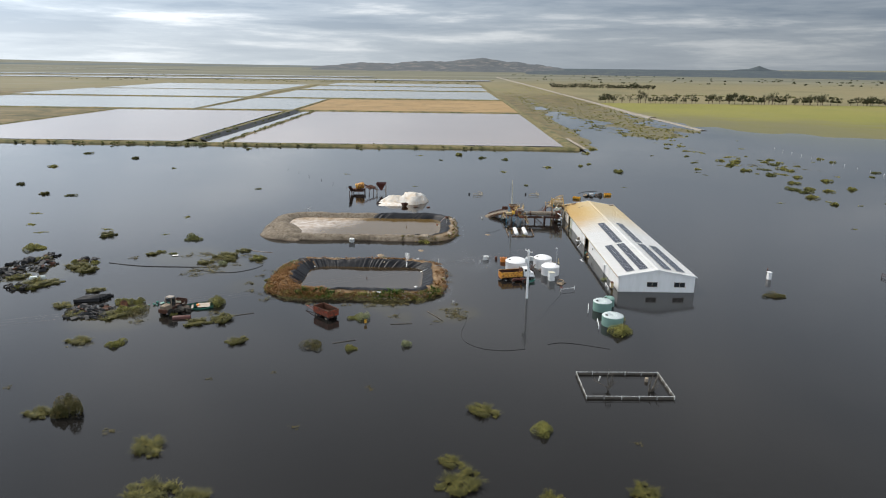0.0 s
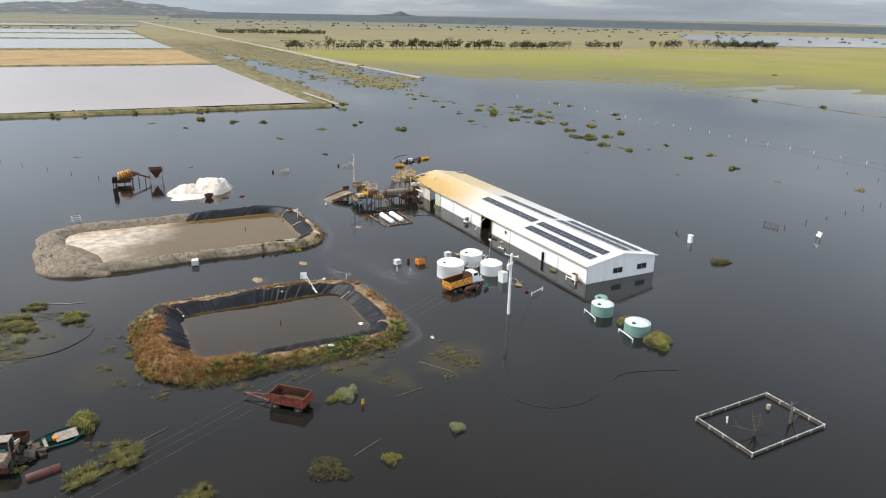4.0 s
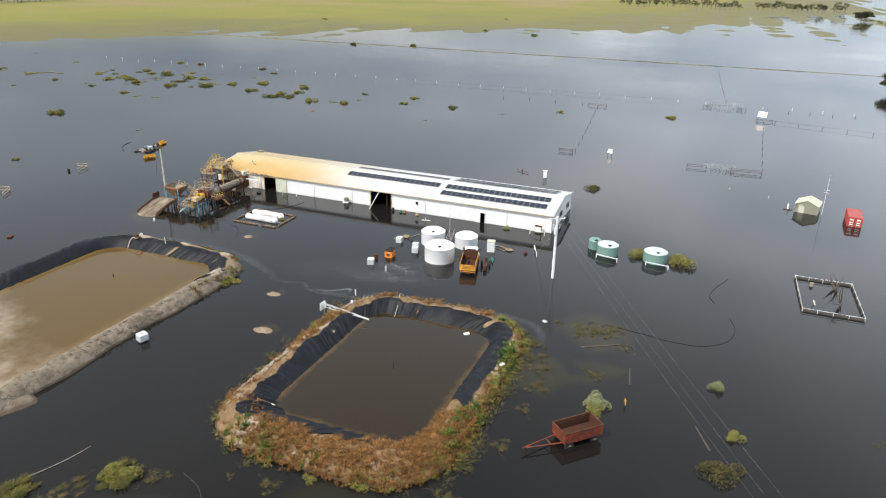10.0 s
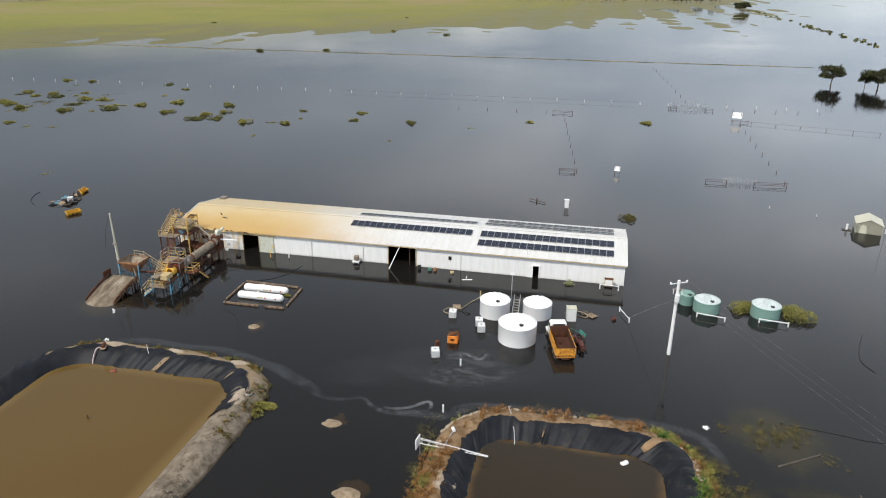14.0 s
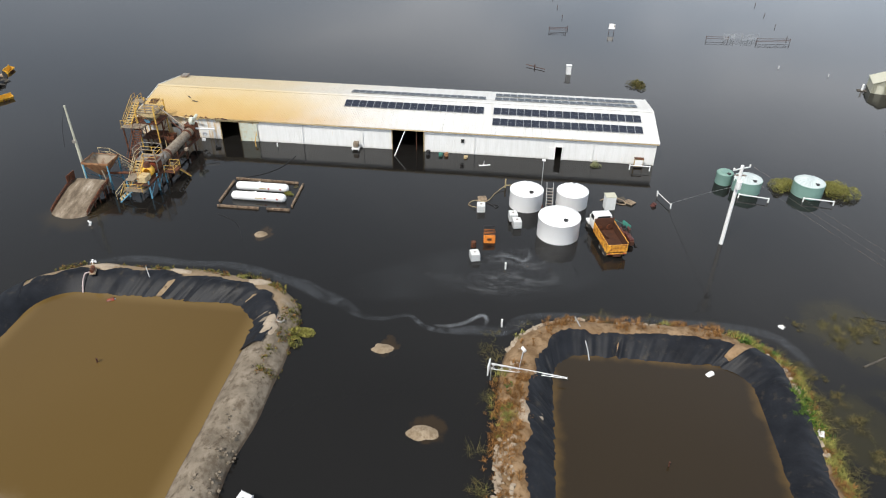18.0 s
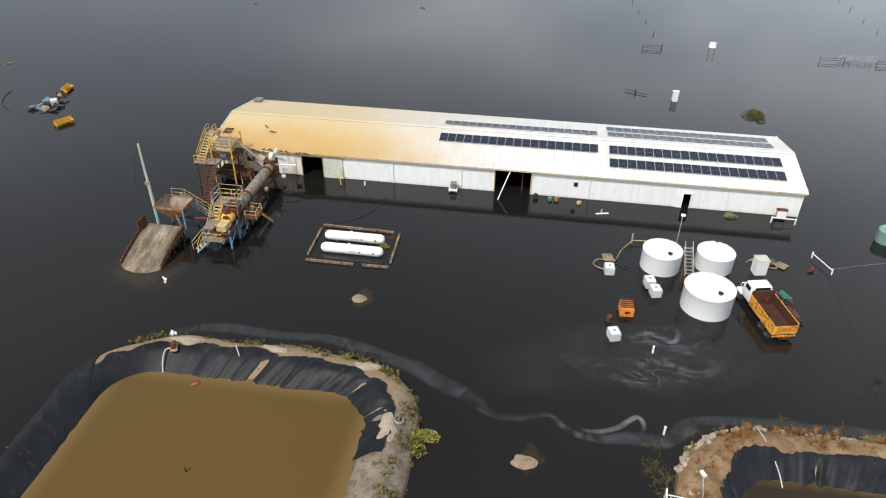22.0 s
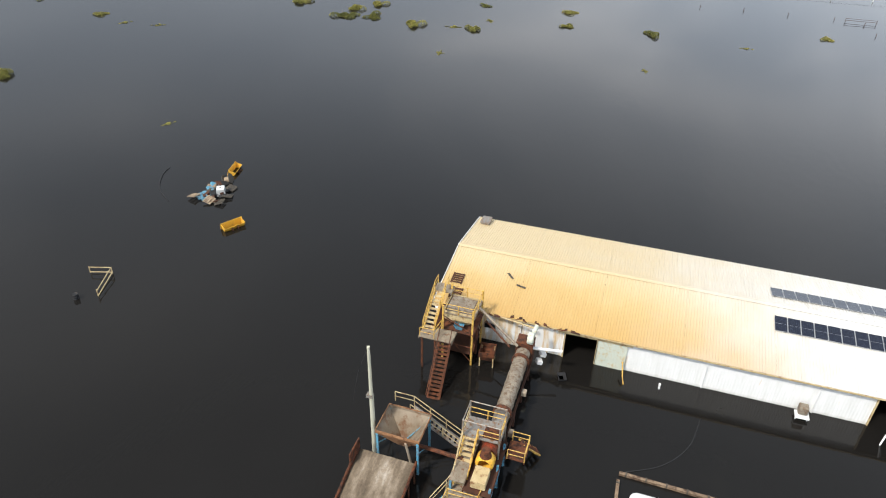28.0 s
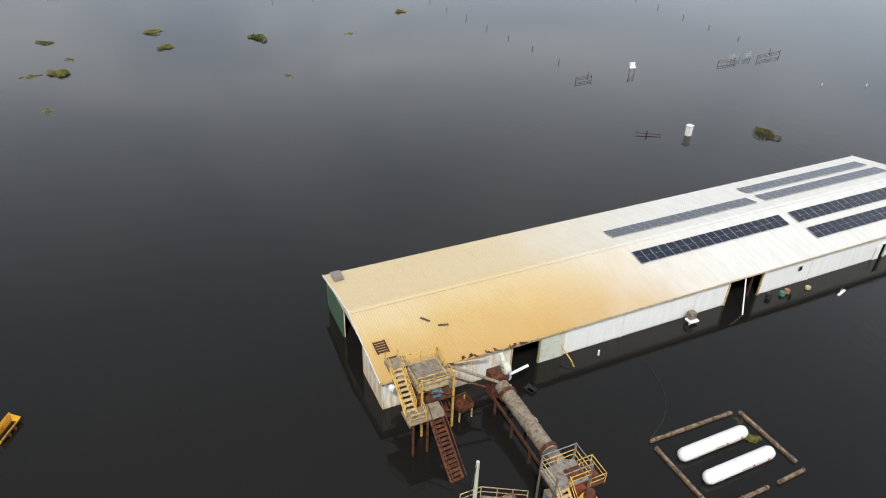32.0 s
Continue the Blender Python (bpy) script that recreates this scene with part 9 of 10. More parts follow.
for x, y, k in ((-55.8, 145.6, 1.2), (-52.2, 147.6, 1.0), (-54.0, 150.4, 1.1), (-49.0, 160.6, 0.8), (-55.5, 158.8, 0.9), (1.8, 124.2, 0.9), (2.4, 121.4, 0.6), (-1.6, 118.4, 0.5)):
    put(MAT, x, y, k)
put(DARK, 12.2, 79.6, 0.85, 0.8)
put(BRN, -21.9, 106.3, 1.0)
put(BRN, 66.6, 135.8, 0.95, 0.9)
put(GR[0], 68.3, 135.6, 0.55, 0.5)
put(SB[0], -15.9, 105.7, 0.5, 0.9)
put(TALL, -50.0, 82.6, 1.0)
put(SB[0], -5.6, 177.0, 0.75, 0.8)
# weeds rooted on the tailings bund
for x, y, k in ((-3.8, 178.0, 0.5), (-9.0, 178.2, 0.25), (1.6, 184.6, 0.3), (1.5, 188.0, 0.25), (1.7, 192.8, 0.3), (-2.2, 205.6, 0.3)):
    put(SB[2], x, y, k, 0.8 * k, "olive weeds rooted on the tailings bund").location.z = 0.75
for x, y, k in ((20.5, 185.2, 0.35), (-37.5, 137, 0.6), (-38.4, 142.0, 0.4)):
    put(SB[2], x, y, k)


def strewn(name, spots, count, h, material, label, width=0.05, spread=0.8, zf=lambda x, y: 0.0, seed=1, droop=0.6):
    """Grass over a bank, as one mat of blades."""
    rng = random.Random(seed)
    V, Fc = [], []
    for x, y, q in spots:
        v, f = blades(rng, int(count * q), spread * q, spread * q, h * rng.uniform(0.6, 1.2), width, droop)
        o, z = len(V), zf(x, y)
        V += [(a.x + x, a.y + y, a.z + z) for a in v]
        Fc += [tuple(i + o for i in g) for g in f]
    return tagged(solid(name, V, Fc, material), label, "grass", kind="stuff")


def on_ring(box_, n, w0, w1, inner, keep, rng):
    O, I = ring(*box_, 400), ring(*inner, 400)
    out = []
    for _ in range(n):
        k = rng.randrange(400)
        w = rng.uniform(w0, w1)
        p = O[k] + (I[k] - O[k]) * w
        if keep(p.x, p.y) > rng.random():
            out.append((p.x, p.y, rng.uniform(0.5, 1.2), w))
    return out


RB = random.Random(19)
OB, IB = (-37.6, -0.3, 130.5, 157.0, 8.0), (-31.0, -5.3, 134.5, 152.4, 3.5)
OA, IA = (-51.6, 2.6, 176.8, 207.9, 8.0), (-46.0, -2.2, 181.0, 204.0, 4.0)
crest = lambda w: float(np.interp(w, [-0.1, 0, 0.14, 0.30, 0.48, 0.6, 0.7, 0.86, 1.0], [-0.2, 0.0, 0.7, 1.22, 1.32, 1.28, 1.1, 0.55, 0.05]))
dry_b = on_ring(OB, 3000, -0.02, 0.92, IB, lambda x, y: 1.0 if (x < -33 and y < 150) or (y < 136 and x < -24) else (0.34 if y < 136 else (0.42 if x < -30 else (0.6 if -20 < x < -10 and y > 150 else 0.10) if x < -5 else (0.34 if y < 142 else 0.10))), RB)
dry_b = [d for d in dry_b if d[3] < (0.26 if d[1] < 136 and d[0] > -24 else 0.42) or (d[0] < -25 and d[1] < 140) or (d[0] < -31 and d[3] < 0.6) or (d[0] > -4.5 and d[1] < 134.5 and d[3] < 0.8)]
zmap = {(round(x, 3), round(y, 3)): crest(w) for x, y, q, w in dry_b}
strewn("bank_grass", [(x, y, q) for x, y, q, w in dry_b], 125, 0.6, M_DRYGRASS, "dry orange grass thick over the earth bund", 0.016, 0.8, lambda x, y: zmap[(round(x, 3), round(y, 3))], 2, 0.9)
gr_b = on_ring(OB, 620, -0.12, 0.26, IB, lambda x, y: 0.9 if (y < 135.5 and x > -34) else (0.22 if x < -31 else (0.25 if -16 < x < -9 and y > 150 else 0.03)), RB)
wisp_b = on_ring(OB, 330, -0.34, -0.04, IB, lambda x, y: 0.9 if (y < 132 and x > -34) else 0.12, RB)
strewn("bank_grass", [(x, y, q) for x, y, q, w in wisp_b], 60, 0.42, M_DROWNED, "pale wisps of grass trailing on the water by the bund", 0.012, 0.9, lambda x, y: 0.02, 23, 3.0)
zmap2 = {(round(x, 3), round(y, 3)): crest(w) for x, y, q, w in gr_b}
strewn("bank_grass", [(x, y, q) for x, y, q, w in gr_b], 125, 0.6, M_OLIVE, "long yellow-green grass trailing from the bund into the water", 0.02, 0.85, lambda x, y: zmap2[(round(x, 3), round(y, 3))], 3, 1.1)
tu_b = on_ring(OB, 420, 0.05, 0.42, IB, lambda x, y: (0.95 if noise.noise((x * 0.22, y * 0.22, 2)) > 0.0 else 0.0) if (y < 135.5 or x < -32) else (0.25 if -15 < x < -11 and y > 150 else 0.0), RB)
zmap3 = {(round(x, 3), round(y, 3)): crest(w) for x, y, q, w in tu_b}
strewn("green_weeds", [(x, y, q) for x, y, q, w in tu_b], 110, 0.62, M_GREENTUFT, "bright green weeds in patches on the bund", 0.045, 0.75, lambda x, y: zmap3[(round(x, 3), round(y, 3))], 4)
gr_a = on_ring(OA, 1100, -0.02, 0.30, IA, lambda x, y: (0.9 if noise.noise((x * 0.3, y * 0.3, 5)) > -0.1 else 0.1) * (0.4 if y > 196 else 1.0) if x > -1 else (0.95 if (y < 178.4 and x > -12.5) else 0.0), RB)
zmap4 = {(round(x, 3), round(y, 3)): crest(w) for x, y, q, w in gr_a}
strewn("bank_grass", [(x, y, q * 0.8) for x, y, q, w in gr_a], 60, 0.4, M_GRASSBLADE, "olive and yellow weeds along the tailings bund", 0.03, 0.7, lambda x, y: zmap4[(round(x, 3), round(y, 3))], 6, 0.7)
strewn("bank_grass", [(x, y, q * 0.7) for x, y, q, w in gr_a[::2]], 60, 0.35, M_DRYGRASS, "dry brown weeds along the tailings bund", 0.03, 0.7, lambda x, y: zmap4[(round(x, 3), round(y, 3))], 8, 0.7)

# stones on the bunds
def stones(spots, smin, smax, material, label, seed):
    rng = random.Random(seed)
    V, Fc = [], []
    cube = [(-1, -1, -1), (1, -1, -1), (1, 1, -1), (-1, 1, -1), (-1, -1, 1), (1, -1, 1), (1, 1, 1), (-1, 1, 1)]
    for x, y, z in spots:
        s, o = rng.uniform(smin, smax), len(V)
        rot = Euler((rng.uniform(0, 3), rng.uniform(0, 3), rng.uniform(0, 3))).to_matrix()
        for c in cube:
            p = rot @ (Vector(c) * Vector((rng.uniform(0.7, 1.2), rng.uniform(0.5, 1), rng.uniform(0.4, 0.8))).length * 0.5 * s)
            V.append((p.x + x + rng.uniform(-0.2, 0.2) * s, p.y + y, p.z * 0.7 + z))
        for q in ((0, 3, 2, 1), (4, 5, 6, 7), (0, 1, 5, 4), (1, 2, 6, 5), (2, 3, 7, 6), (3, 0, 4, 7)):
            Fc.append(tuple(i + o for i in q))
    return tagged(solid("stones", V, Fc, material), label, "stones", kind="stuff")


st = on_ring(OB, 900, 0.0, 0.32, IB, lambda x, y: 1.0 if (-30 < x < -17 and y > 150) or (-1 < x and 140 < y < 147) or (x > -16 and y < 133) or (x < -30 and y > 150) else 0.05, RB)
st += on_ring(OB, 1600, 0.08, 0.42, IB, lambda x, y: 1.0 if (x + 34) ** 2 + (y - 153.2) ** 2 < 12 else 0.0, RB)
st += [(x, y, q, w) for x, y, q, w in on_ring(OB, 900, 0.0, 0.12, IB, lambda x, y: 1.0 if (y > 155 and x < -18) or (x > -6 and y > 149) else 0.0, RB)]
stones([(x, y, crest(w) + 0.03) for x, y, q, w in st], 0.10, 0.28, M_MUD, "pale broken stones scattered on the earth bund", 9)
st = on_ring(OA, 900, 0.05, 0.85, IA, lambda x, y: 1.0 if (y < 179 and x < -6) or x < -44 else 0.1, RB)
stones([(x, y, float(np.interp(w, [0, 0.14, 0.3, 0.48, 0.6, 0.7, 0.86, 1], [0, 0.7, 1.2, 1.3, 1.26, 1.06, 0.52, 0.03])) + 0.01) for x, y, q, w in st], 0.06, 0.17, M_SPOIL, "grey clods and stones on the tailings bund", 12)

RC = random.Random(8)
stones([(-15.4 + RC.gauss(0, 1.5), 224.0 + RC.gauss(0, 1.2), 0.02) for _ in range(45)], 0.04, 0.11, M_SALT, "white crumbs of salt crust afloat beside the heap", 14)

# bare patches of torn liner and washed earth
for x, y, rx, ry, m, lab in ((-14.6, 154.6, 2.4, 1.1, M_MUD, "washed pale earth on the crest of the bund"), (-6.5, 179.0, 2.4, 0.9, M_MUD, "pale washed earth at the corner of the tailings bund"), (0.9, 199, 0.8, 2.0, M_MUD, "pale washed earth over the liner"), (0.9, 191, 0.7, 1.8, M_MUD, "pale washed earth over the liner"), (0.2, 182.5, 0.9, 1.3, M_MUD, "pale washed earth over the liner")):
    heap("earth_patch", x, y, rx, ry, 1.46, m, lab, "earth patch", int(x + y), 0.8, 36, 10, 2.0, 1.0, 0.05)["group"] = "bare earth patches"

# ---- trees ----
def gum_tree(seed, h, w, label, dense=1.0, leafs=1500, size=0.42):
    rng = random.Random(seed)
    t = thing("gum_tree", 0, 0, -80, 0, label, "tree", "gum trees")
    bm = bm_new()
    fork = h * rng.uniform(0.18, 0.3)
    lean = Vector((rng.uniform(-0.1, 0.1), rng.uniform(-0.1, 0.1), 1))
    rod(bm, (0, 0, -0.6), lean * fork, 0.035 * h, 8, 0.026 * h)
    part("trunk", bm, M_BARK, t)
    V, Fc = [], []
    n = int(6 + 4 * dense)
    for k in range(n):
        a = 6.28 * k / n + rng.uniform(-0.4, 0.4)
        r = w * rng.uniform(0.25, 0.95)
        tip = Vector((r * math.cos(a), r * math.sin(a), h * rng.uniform(0.34, 0.82) - 0.10 * r))
        midp = (lean * fork).lerp(tip, 0.5) + Vector((0, 0, 0.06 * h))
        bm = bm_new()
        rod(bm, lean * fork * 0.97, midp, 0.018 * h, 6, 0.012 * h)
        rod(bm, midp, tip, 0.012 * h, 6, 0.004 * h)
        part("limb", bm, M_BARK, t)
        v, f = leaves(rng, int(leafs / n), (w * 0.46, w * 0.46, h * 0.34), size)
        o = len(V)
        V += [tuple(p + tip - Vector((0, 0, h * 0.05))) for p in v]
        Fc += [tuple(i + o for i in g) for g in f]
    solid("crown", V, Fc, M_GUM, t)
    return t


GT = [gum_tree(101, 10, 4.6, "dark round gum tree in a field row", 1.2), gum_tree(102, 12, 4.2, "open gum tree with a bare lower trunk", 0.6, 800), gum_tree(103, 8.5, 4.0, "low dense gum tree in a field row", 1.3), gum_tree(104, 9.0, 5.6, "spreading gum tree standing in flood water", 1.6, 7000, 0.42)]


def plant_tree(kind, x, y, z, k, kz=None):
    m = pose(x, y, z, 0, 0, RP.uniform(0, 360))
    if kind.location.z < -60:
        kind.matrix_basis = m
        ob = kind
    else:
        ob = copy_thing(kind, m)
    ob.scale = (k, k, kz or k)
    return ob


for x, y, k, kz in ((264, 47.5, 0.95, 1.0), (255, 32.3, 1.0, 1.05), (258.6, 36.0, 0.5, 0.8), (330, -21, 1.4, 1.5), (338, -13, 1.3, 1.4), (346, -27, 1.5, 1.6), (360, -22, 1.4, 1.5), (862, -14, 1.5, 1.3), (885, -20, 1.3, 1.2), (905, -25, 1.4, 1.2)):
    plant_tree(GT[3], x, y, -0.1, k, kz)
for x0, x1, n, kinds in ((190, 206, 4, (2, 0)), (212, 226, 2, (1,)), (236, 312, 14, (1, 1, 2)), (325, 350, 4, (1, 0)), (352, 478, 26, (1, 0, 2)), (486, 500, 2, (1, 2)), (515, 560, 14, (0, 2)), (575, 600, 4, (1, 0)), (640, 700, 10, (1, 2)), (760, 820, 8, (1, 0)), (850, 880, 4, (1,)), (900, 1045, 34, (0, 2, 0, 1))):
    for k in range(n):
        s = RP.uniform(0.9, 1.3)
        plant_tree(GT[RP.choice(kinds)], x0 + (x1 - x0) * (k + RP.uniform(-0.3, 0.3)) / max(1, n - 1), 897 + RP.uniform(-5, 7), 0.5, s, s * RP.uniform(0.85, 1.2))
for x0, x1, n in ((200, 245, 9), (255, 300, 8), (308, 400, 22)):
    for k in range(n):
        s = RP.uniform(0.95, 1.25)
        plant_tree(GT[RP.choice((0, 2))], x0 + (x1 - x0) * k / (n - 1), 1402 + RP.uniform(-8, 8), 0.8, s, s)
for k in range(50):
    y = 290 - k * 6.4
    if 95 < y < 112:
        continue
    s = RP.uniform(0.8, 1.2)
    plant_tree(GT[RP.choice((0, 2, 0, 1))], 1070 + RP.uniform(-25, 40), y, 0.6, s, s * RP.uniform(0.9, 1.2))
for x, y in ((452, 255), (330, 300), (318, 336), (505, 470), (470, 300), (620, 330)):
    put(SB[1], x, y, 1.0, 1.8)
# far woods and scrub as joined clumps
def clump_field(name, spots, label, material, size, tall=1.0, seed=3):
    rng = random.Random(seed)
    V, Fc = [], []
    for x, y, z in spots:
        r, h = size * rng.uniform(0.6, 1.3), size * tall * rng.uniform(0.5, 1.1)
        v, f = leaves(rng, 26, (r, r, h), size * 0.55)
        o = len(V)
        V += [(p.x + x, p.y + y, p.z + z) for p in v]
        Fc += [tuple(i + o for i in g) for g in f]
    return tagged(solid(name, V, Fc, material), label, "scrub", kind="stuff")


RF = random.Random(55)
clump_field("bank_scrub", [(RF.uniform(-250, 70), 389 + RF.gauss(0, 2.2), 0.6) for _ in range(150)] + [(-148 + RF.uniform(-4, 5), RF.uniform(398, 670), 1.2) for _ in range(170)] + [(-128.5 + RF.uniform(-1.5, 1.5), RF.uniform(400, 668), 0.8) for _ in range(90)], "dark scrub growing along the pond banks", M_DARKBUSH, 1.3, 0.7)
clump_field("flat_scrub", [(x, y, 0.05) for x, y in ((RF.uniform(80, 180), 400 + 1020 * RF.random() ** 1.1) for _ in range(2600)) if land_height(x, y) > -0.02] + [(RF.uniform(140, 178), RF.uniform(850, 1700), 0.3) for _ in range(260)], "low scrub over the half-flooded flat", M_SALTBUSH, 1.15, 0.4, 7)
clump_field("far_scrub", [(RF.uniform(-1500, 1500), RF.uniform(1700, 2600), 0.6) for _ in range(130)] + [(RF.uniform(240, 620), 1130 + RF.uniform(-15, 15), 0.6) for _ in range(90)] + [(RF.uniform(-900, 60), RF.choice((1690, 1780, 2050)) + RF.uniform(-10, 10), 0.6) for _ in range(120)], "scattered far shrubs on the plain", M_DARKBUSH, 3.0, 0.6, 9)
clump_field("far_woods", [(x, y, 1.0) for x, y in ((RF.uniform(1000, 2600), RF.uniform(1250, 2700)) for _ in range(110))] + [(RF.uniform(250, 2300), RF.choice((1900, 2300, 2700, 3100)) + RF.uniform(-25, 25), 2.0) for _ in range(110)] + [(RF.uniform(1500, 2900), RF.uniform(500, 1200), 1.0) for _ in range(160)], "far woods in dark patches on the plain", M_GUM, 6.0, 0.6, 11)
clump_field("lane_scrub", [(RF.uniform(440, 900), -32 + RF.uniform(-4, 4), 0.0) for _ in range(45)], "scrub along a flooded lane", M_DARKBUSH, 1.8, 0.7, 13)

# ---- skyline ----
def skyline(name, a0, a1, heights, r0, r1, base, material, label, seed, rough=2.0):
    """A far ridge between two bearings (degrees east of north)."""
    v, f, n, m = [], [], 120, 6
    for i in range(n + 1):
        u = i / n
        a = radians(a0 + (a1 - a0) * u)
        h = float(np.interp(u, np.linspace(0, 1, len(heights)), heights))
        for j in range(m):
            w = j / (m - 1)
            r = r0 + (r1 - r0) * w
            j1 = noise.noise((a * 60, w * 3, seed)) + 0.5 * noise.noise((a * 170, w * 6, seed))
            v.append((r * math.sin(a), r * math.cos(a), base + (h - base) * math.sin(w * math.pi / 2) ** 1.3 + rough * j1 * w))
    for i in range(n):
        for j in range(m - 1):
            f.append((i * m + j, (i + 1) * m + j, (i + 1) * m + j + 1, i * m + j + 1))
    return tagged(solid(name, v, f, material, smooth=True), label, "hills", kind="structure")


# the blue of distance haze is put into these three base colours
M_HILL = surface("haze_blued_scrubby_hills", (0.052, 0.064, 0.075), (0.09, 0.098, 0.105), 0.006, 0.95, 0, 0, (0.20, 0.175, 0.15), 0.25, 0.03, "World")
M_FARWOOD = surface("haze_blued_far_forest", (0.024, 0.040, 0.052), (0.045, 0.062, 0.072), 0.006, 0.95, 0, 0, (0.09, 0.10, 0.085), 0.25, 0.05, "World")
M_FARPLAIN = surface("haze_greyed_far_plain", (0.065, 0.085, 0.09), (0.12, 0.135, 0.125), 0.004, 0.95, 0, 0, None, 0, 0.05, "World")
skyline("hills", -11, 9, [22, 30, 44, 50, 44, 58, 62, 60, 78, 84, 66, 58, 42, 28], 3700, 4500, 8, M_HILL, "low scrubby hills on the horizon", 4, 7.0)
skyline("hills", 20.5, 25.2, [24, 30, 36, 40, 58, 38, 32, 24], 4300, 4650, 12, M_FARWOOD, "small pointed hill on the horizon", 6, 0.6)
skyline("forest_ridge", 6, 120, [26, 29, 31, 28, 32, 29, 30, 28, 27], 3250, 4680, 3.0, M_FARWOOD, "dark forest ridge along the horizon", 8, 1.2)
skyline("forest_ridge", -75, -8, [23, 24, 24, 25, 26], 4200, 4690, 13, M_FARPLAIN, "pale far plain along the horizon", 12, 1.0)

# ---- scum on the water ----
def film_material(name, tone, scale, warp, stops, threads=0):
    """A thin pale film: its cover follows a warped noise, or fine threads along it, and fades towards the ribbon's edges."""
    m, n, l, p = nodes_of(name)
    v = place_of(n, l, "World")
    t = n.new("ShaderNodeTexNoise")
    t.inputs["Scale"].default_value, t.inputs["Detail"].default_value, t.inputs["Distortion"].default_value = scale, 5.0, warp
    l.new(v, t.inputs["Vector"])
    fac = t.outputs["Fac"]
    if threads:
        fac = calc(n, l, "PINGPONG", calc(n, l, "MULTIPLY", fac, threads), 1.0)
    cover = ramp(n, l, fac, *((q, (a, a, a)) for q, a in stops))
    soft = n.new("ShaderNodeAttribute")
    soft.attribute_name = "soft"
    l.new(calc(n, l, "MULTIPLY", cover, soft.outputs["Fac"]), p.inputs["Alpha"])
    p.inputs["Base Color"].default_value = (*tone, 1)
    p.inputs["Roughness"].default_value = 0.35
    return m


M_SLICK = film_material("grey_film_on_water", (0.30, 0.33, 0.37), 0.30, 2.6, ((0.34, 0.01), (0.46, 0.10), (0.52, 0.025), (0.58, 0.12), (0.66, 0.03)))
M_SWIRL = film_material("curling_threads_of_scum", (0.46, 0.48, 0.50), 0.14, 1.4, ((0.0, 0.004), (0.55, 0.012), (0.86, 0.07), (1.0, 0.15)), 15)
M_RIBBON = film_material("faint_grey_ribbon", (0.32, 0.35, 0.39), 0.4, 1.8, ((0.34, 0.01), (0.50, 0.05), (0.66, 0.14)))
M_CURL = film_material("pale_curl_of_scum", (0.42, 0.45, 0.48), 0.5, 1.6, ((0.30, 0.10), (0.50, 0.22), (0.70, 0.34)))
M_THIN = film_material("faint_film_on_water", (0.34, 0.37, 0.40), 0.10, 1.5, ((0.30, 0.004), (0.50, 0.016), (0.70, 0.032)))


def scum(pts, widths, label, material):
    """A ribbon of film on the water that thins out at its edges."""
    fine, wide = [], []
    for i in range(len(pts) - 1):
        a, b, c, d = (Vector(pts[min(max(k, 0), len(pts) - 1)]) for k in (i - 1, i, i + 1, i + 2))
        for k in range(5):
            t = k / 5
            fine.append(0.5 * ((2 * b) + (c - a) * t + (2 * a - 5 * b + 4 * c - d) * t * t + (3 * b - a - 3 * c + d) * t ** 3))
            wide.append(widths[i] * (1 - t) + widths[i + 1] * t)
    v, f, soft, n = [], [], [], len(fine)
    for i, p in enumerate(fine):
        d = (fine[min(i + 1, n - 1)] - fine[max(i - 1, 0)]).normalized()
        s = Vector((-d.y, d.x))
        ends = min(1.0, i / 6, (n - 1 - i) / 6)
        for k in (-1, -0.6, 0, 0.6, 1):
            q = p + s * k * wide[i]
            v.append((q.x, q.y, 0.012))
            soft.append((1 if abs(k) < 0.5 else (0.85 if abs(k) < 0.9 else 0)) * ends)
    for i in range(n - 1):
        for k in range(4):
            f.append((i * 5 + k, i * 5 + k + 1, i * 5 + k + 6, i * 5 + k + 5))
    ob = solid("scum_film", v, f, material)
    at = ob.data.attributes.new("soft", "FLOAT", "POINT")
    at.data.foreach_set("value", soft)
    return tagged(ob, label, "scum", "pale scum on the water", "structure")


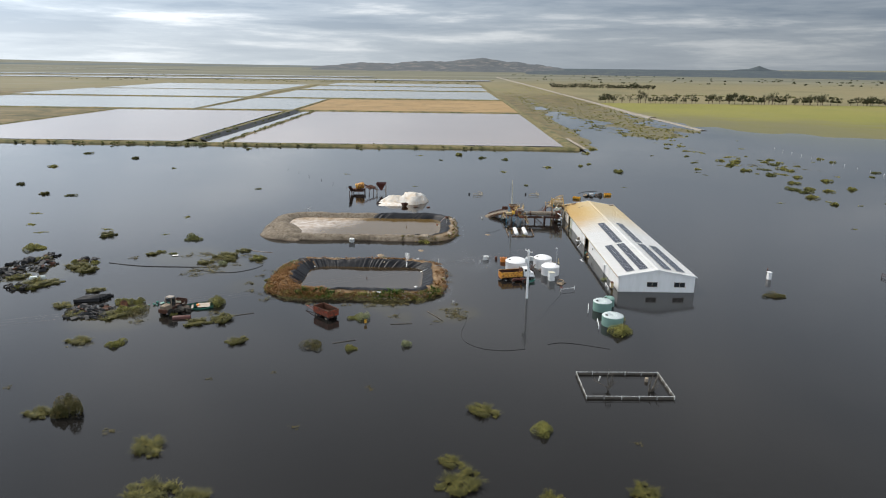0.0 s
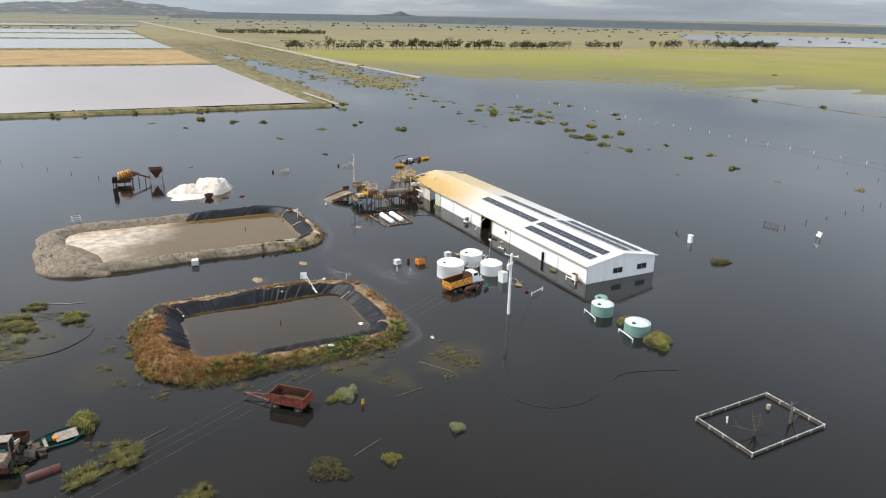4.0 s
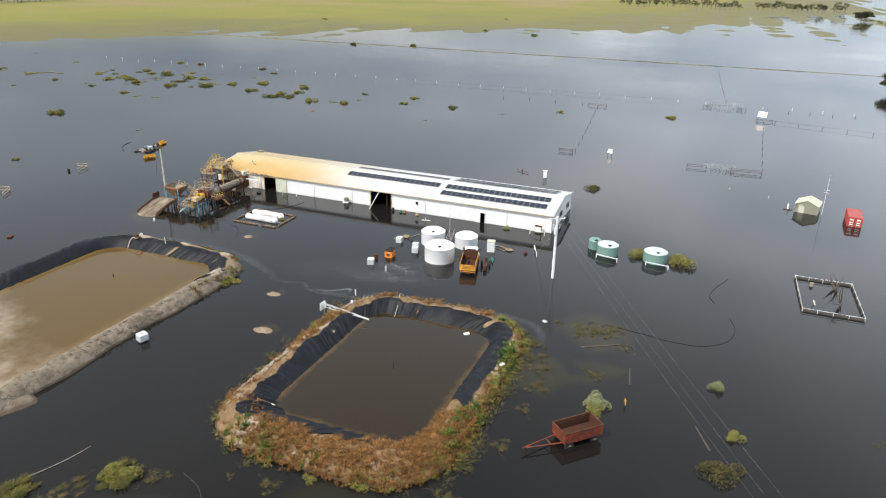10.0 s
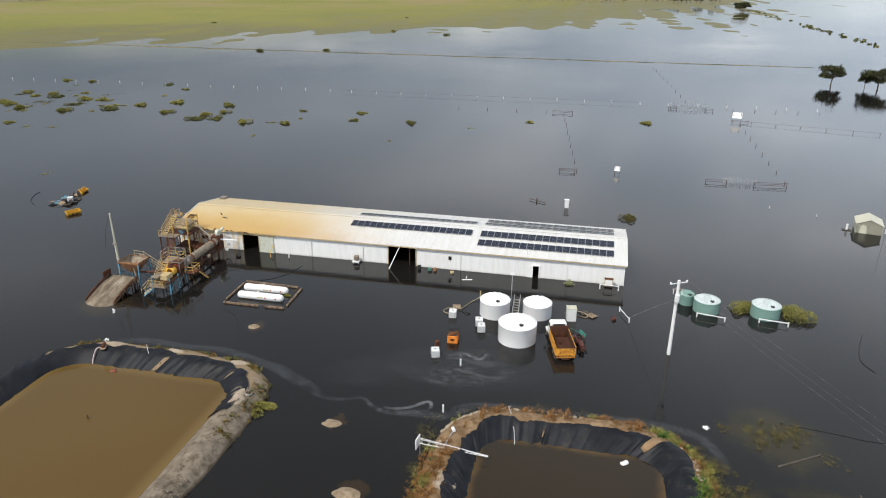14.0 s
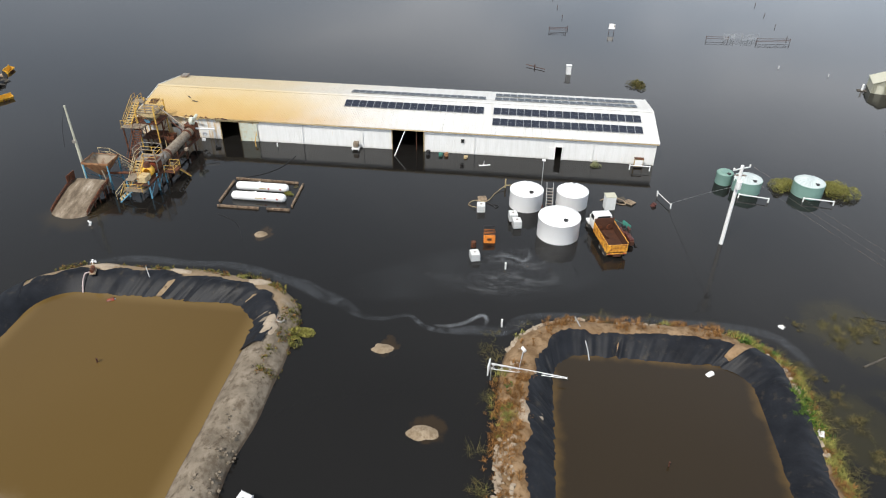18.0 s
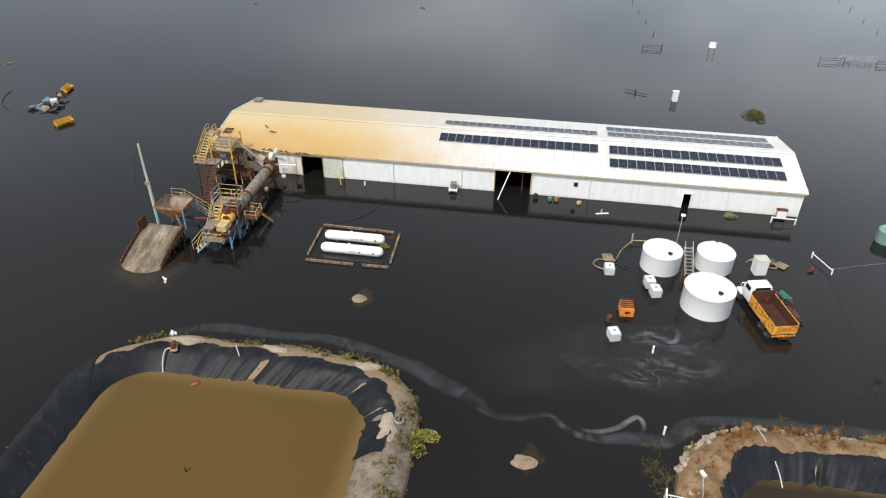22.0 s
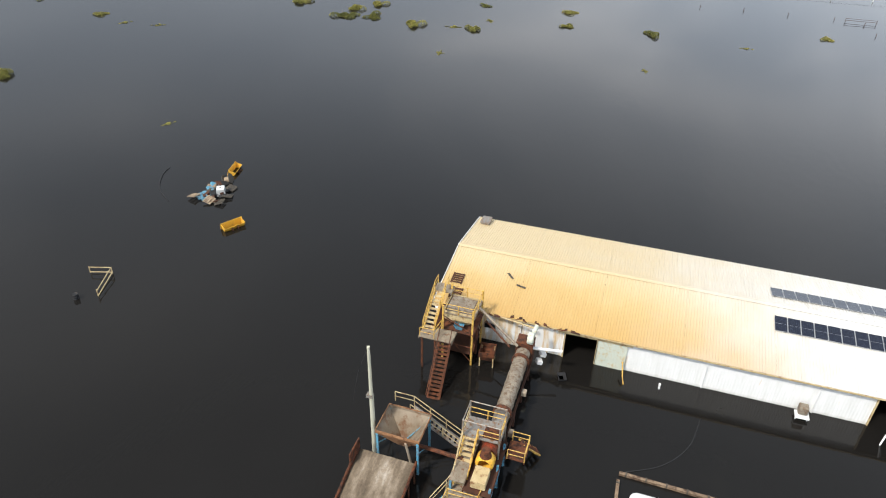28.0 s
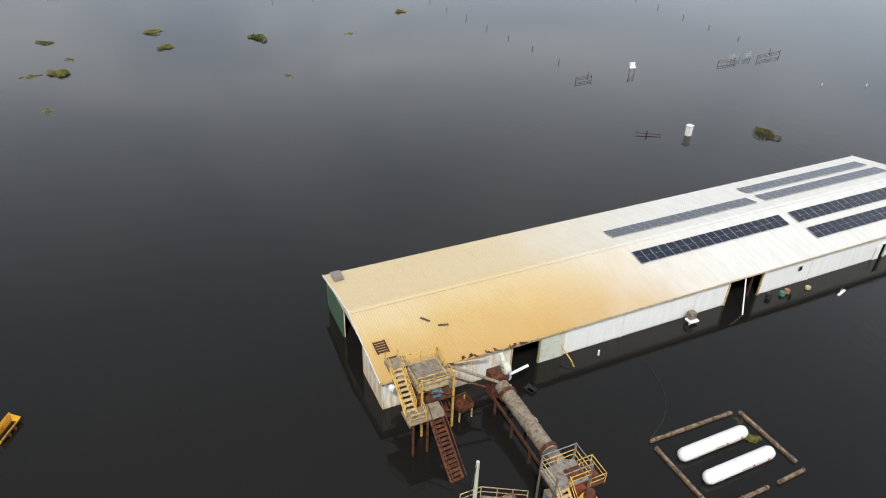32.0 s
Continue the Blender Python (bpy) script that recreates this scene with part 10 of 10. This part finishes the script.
SL_L, SC_L = "grey slick of film along the foot of the bund", "curling pale threads of scum on the dark water"
scum([(-3.5, 157.6), (-0.6, 155.0), (0.3, 150.5), (0.5, 145.5), (0.6, 140), (0.5, 134), (-0.6, 130.6), (-3.6, 128.9), (-6.5, 128.4)], [0.4, 0.6, 0.6, 0.55, 0.7, 0.75, 0.7, 0.6, 0.4], SL_L, M_SLICK)
scum([(2.6, 202.6), (4.0, 199.4), (4.4, 196.0), (4.2, 191.6), (4.5, 187.6), (4.0, 184.5), (3.0, 181.2), (2.0, 178.6), (0.6, 176.4), (-1.2, 174.0)], [0.4, 0.7, 0.8, 0.6, 0.7, 0.8, 0.8, 0.8, 0.7, 0.4], SL_L, M_SLICK)
scum([(3.1, 180.7), (2.2, 178.2), (0.7, 176.0), (-0.4, 173.5), (-2.2, 171.0), (-2.4, 168.6), (-1.6, 166.4), (-3.2, 164.4), (-3.5, 162.1), (-3.0, 159.6), (-2.9, 157.3), (-1.3, 154.8), (-0.4, 151.4)], [0.4, 0.8, 1.0, 0.9, 0.5, 0.35, 0.3, 0.35, 0.5, 0.8, 0.9, 0.7, 0.4], "grey ribbon of film drifting between the ponds", M_RIBBON)
scum([(-2.7, 163.8), (-2.8, 162.5), (-2.1, 160.8), (-0.7, 159.2), (-1.3, 158.6), (-2.5, 158.8)], [0.15, 0.3, 0.3, 0.3, 0.25, 0.15], SC_L, M_CURL)
scum([(6.2, 166.0), (5.0, 163.3), (4.6, 159.6), (5.8, 155.8), (7.4, 152.7), (9.2, 149.0)], [0.4, 1.3, 2.2, 2.8, 3.0, 0.8], SC_L, M_SWIRL)
scum([(9.0, 160.2), (9.8, 157.8), (10.0, 155.6), (10.6, 153.2), (11.4, 151.0)], [0.5, 1.4, 2.0, 1.8, 0.8], SC_L, M_SWIRL)
scum([(9.4, 159.2), (10.3, 157.6), (10.0, 156.2), (9.3, 155.2), (10.6, 154.4), (11.9, 154.8)], [0.2, 0.35, 0.4, 0.3, 0.3, 0.2], SC_L, M_CURL)
scum([(2.0, 174.0), (4.0, 168.0), (6.5, 162.0), (7.0, 156.0), (9.0, 150.0), (14.0, 146.5), (19.0, 145.0)], [2.0, 4.0, 5.0, 5.5, 4.5, 3.0, 1.5], "faint film drifting between the tanks and the ponds", M_THIN)
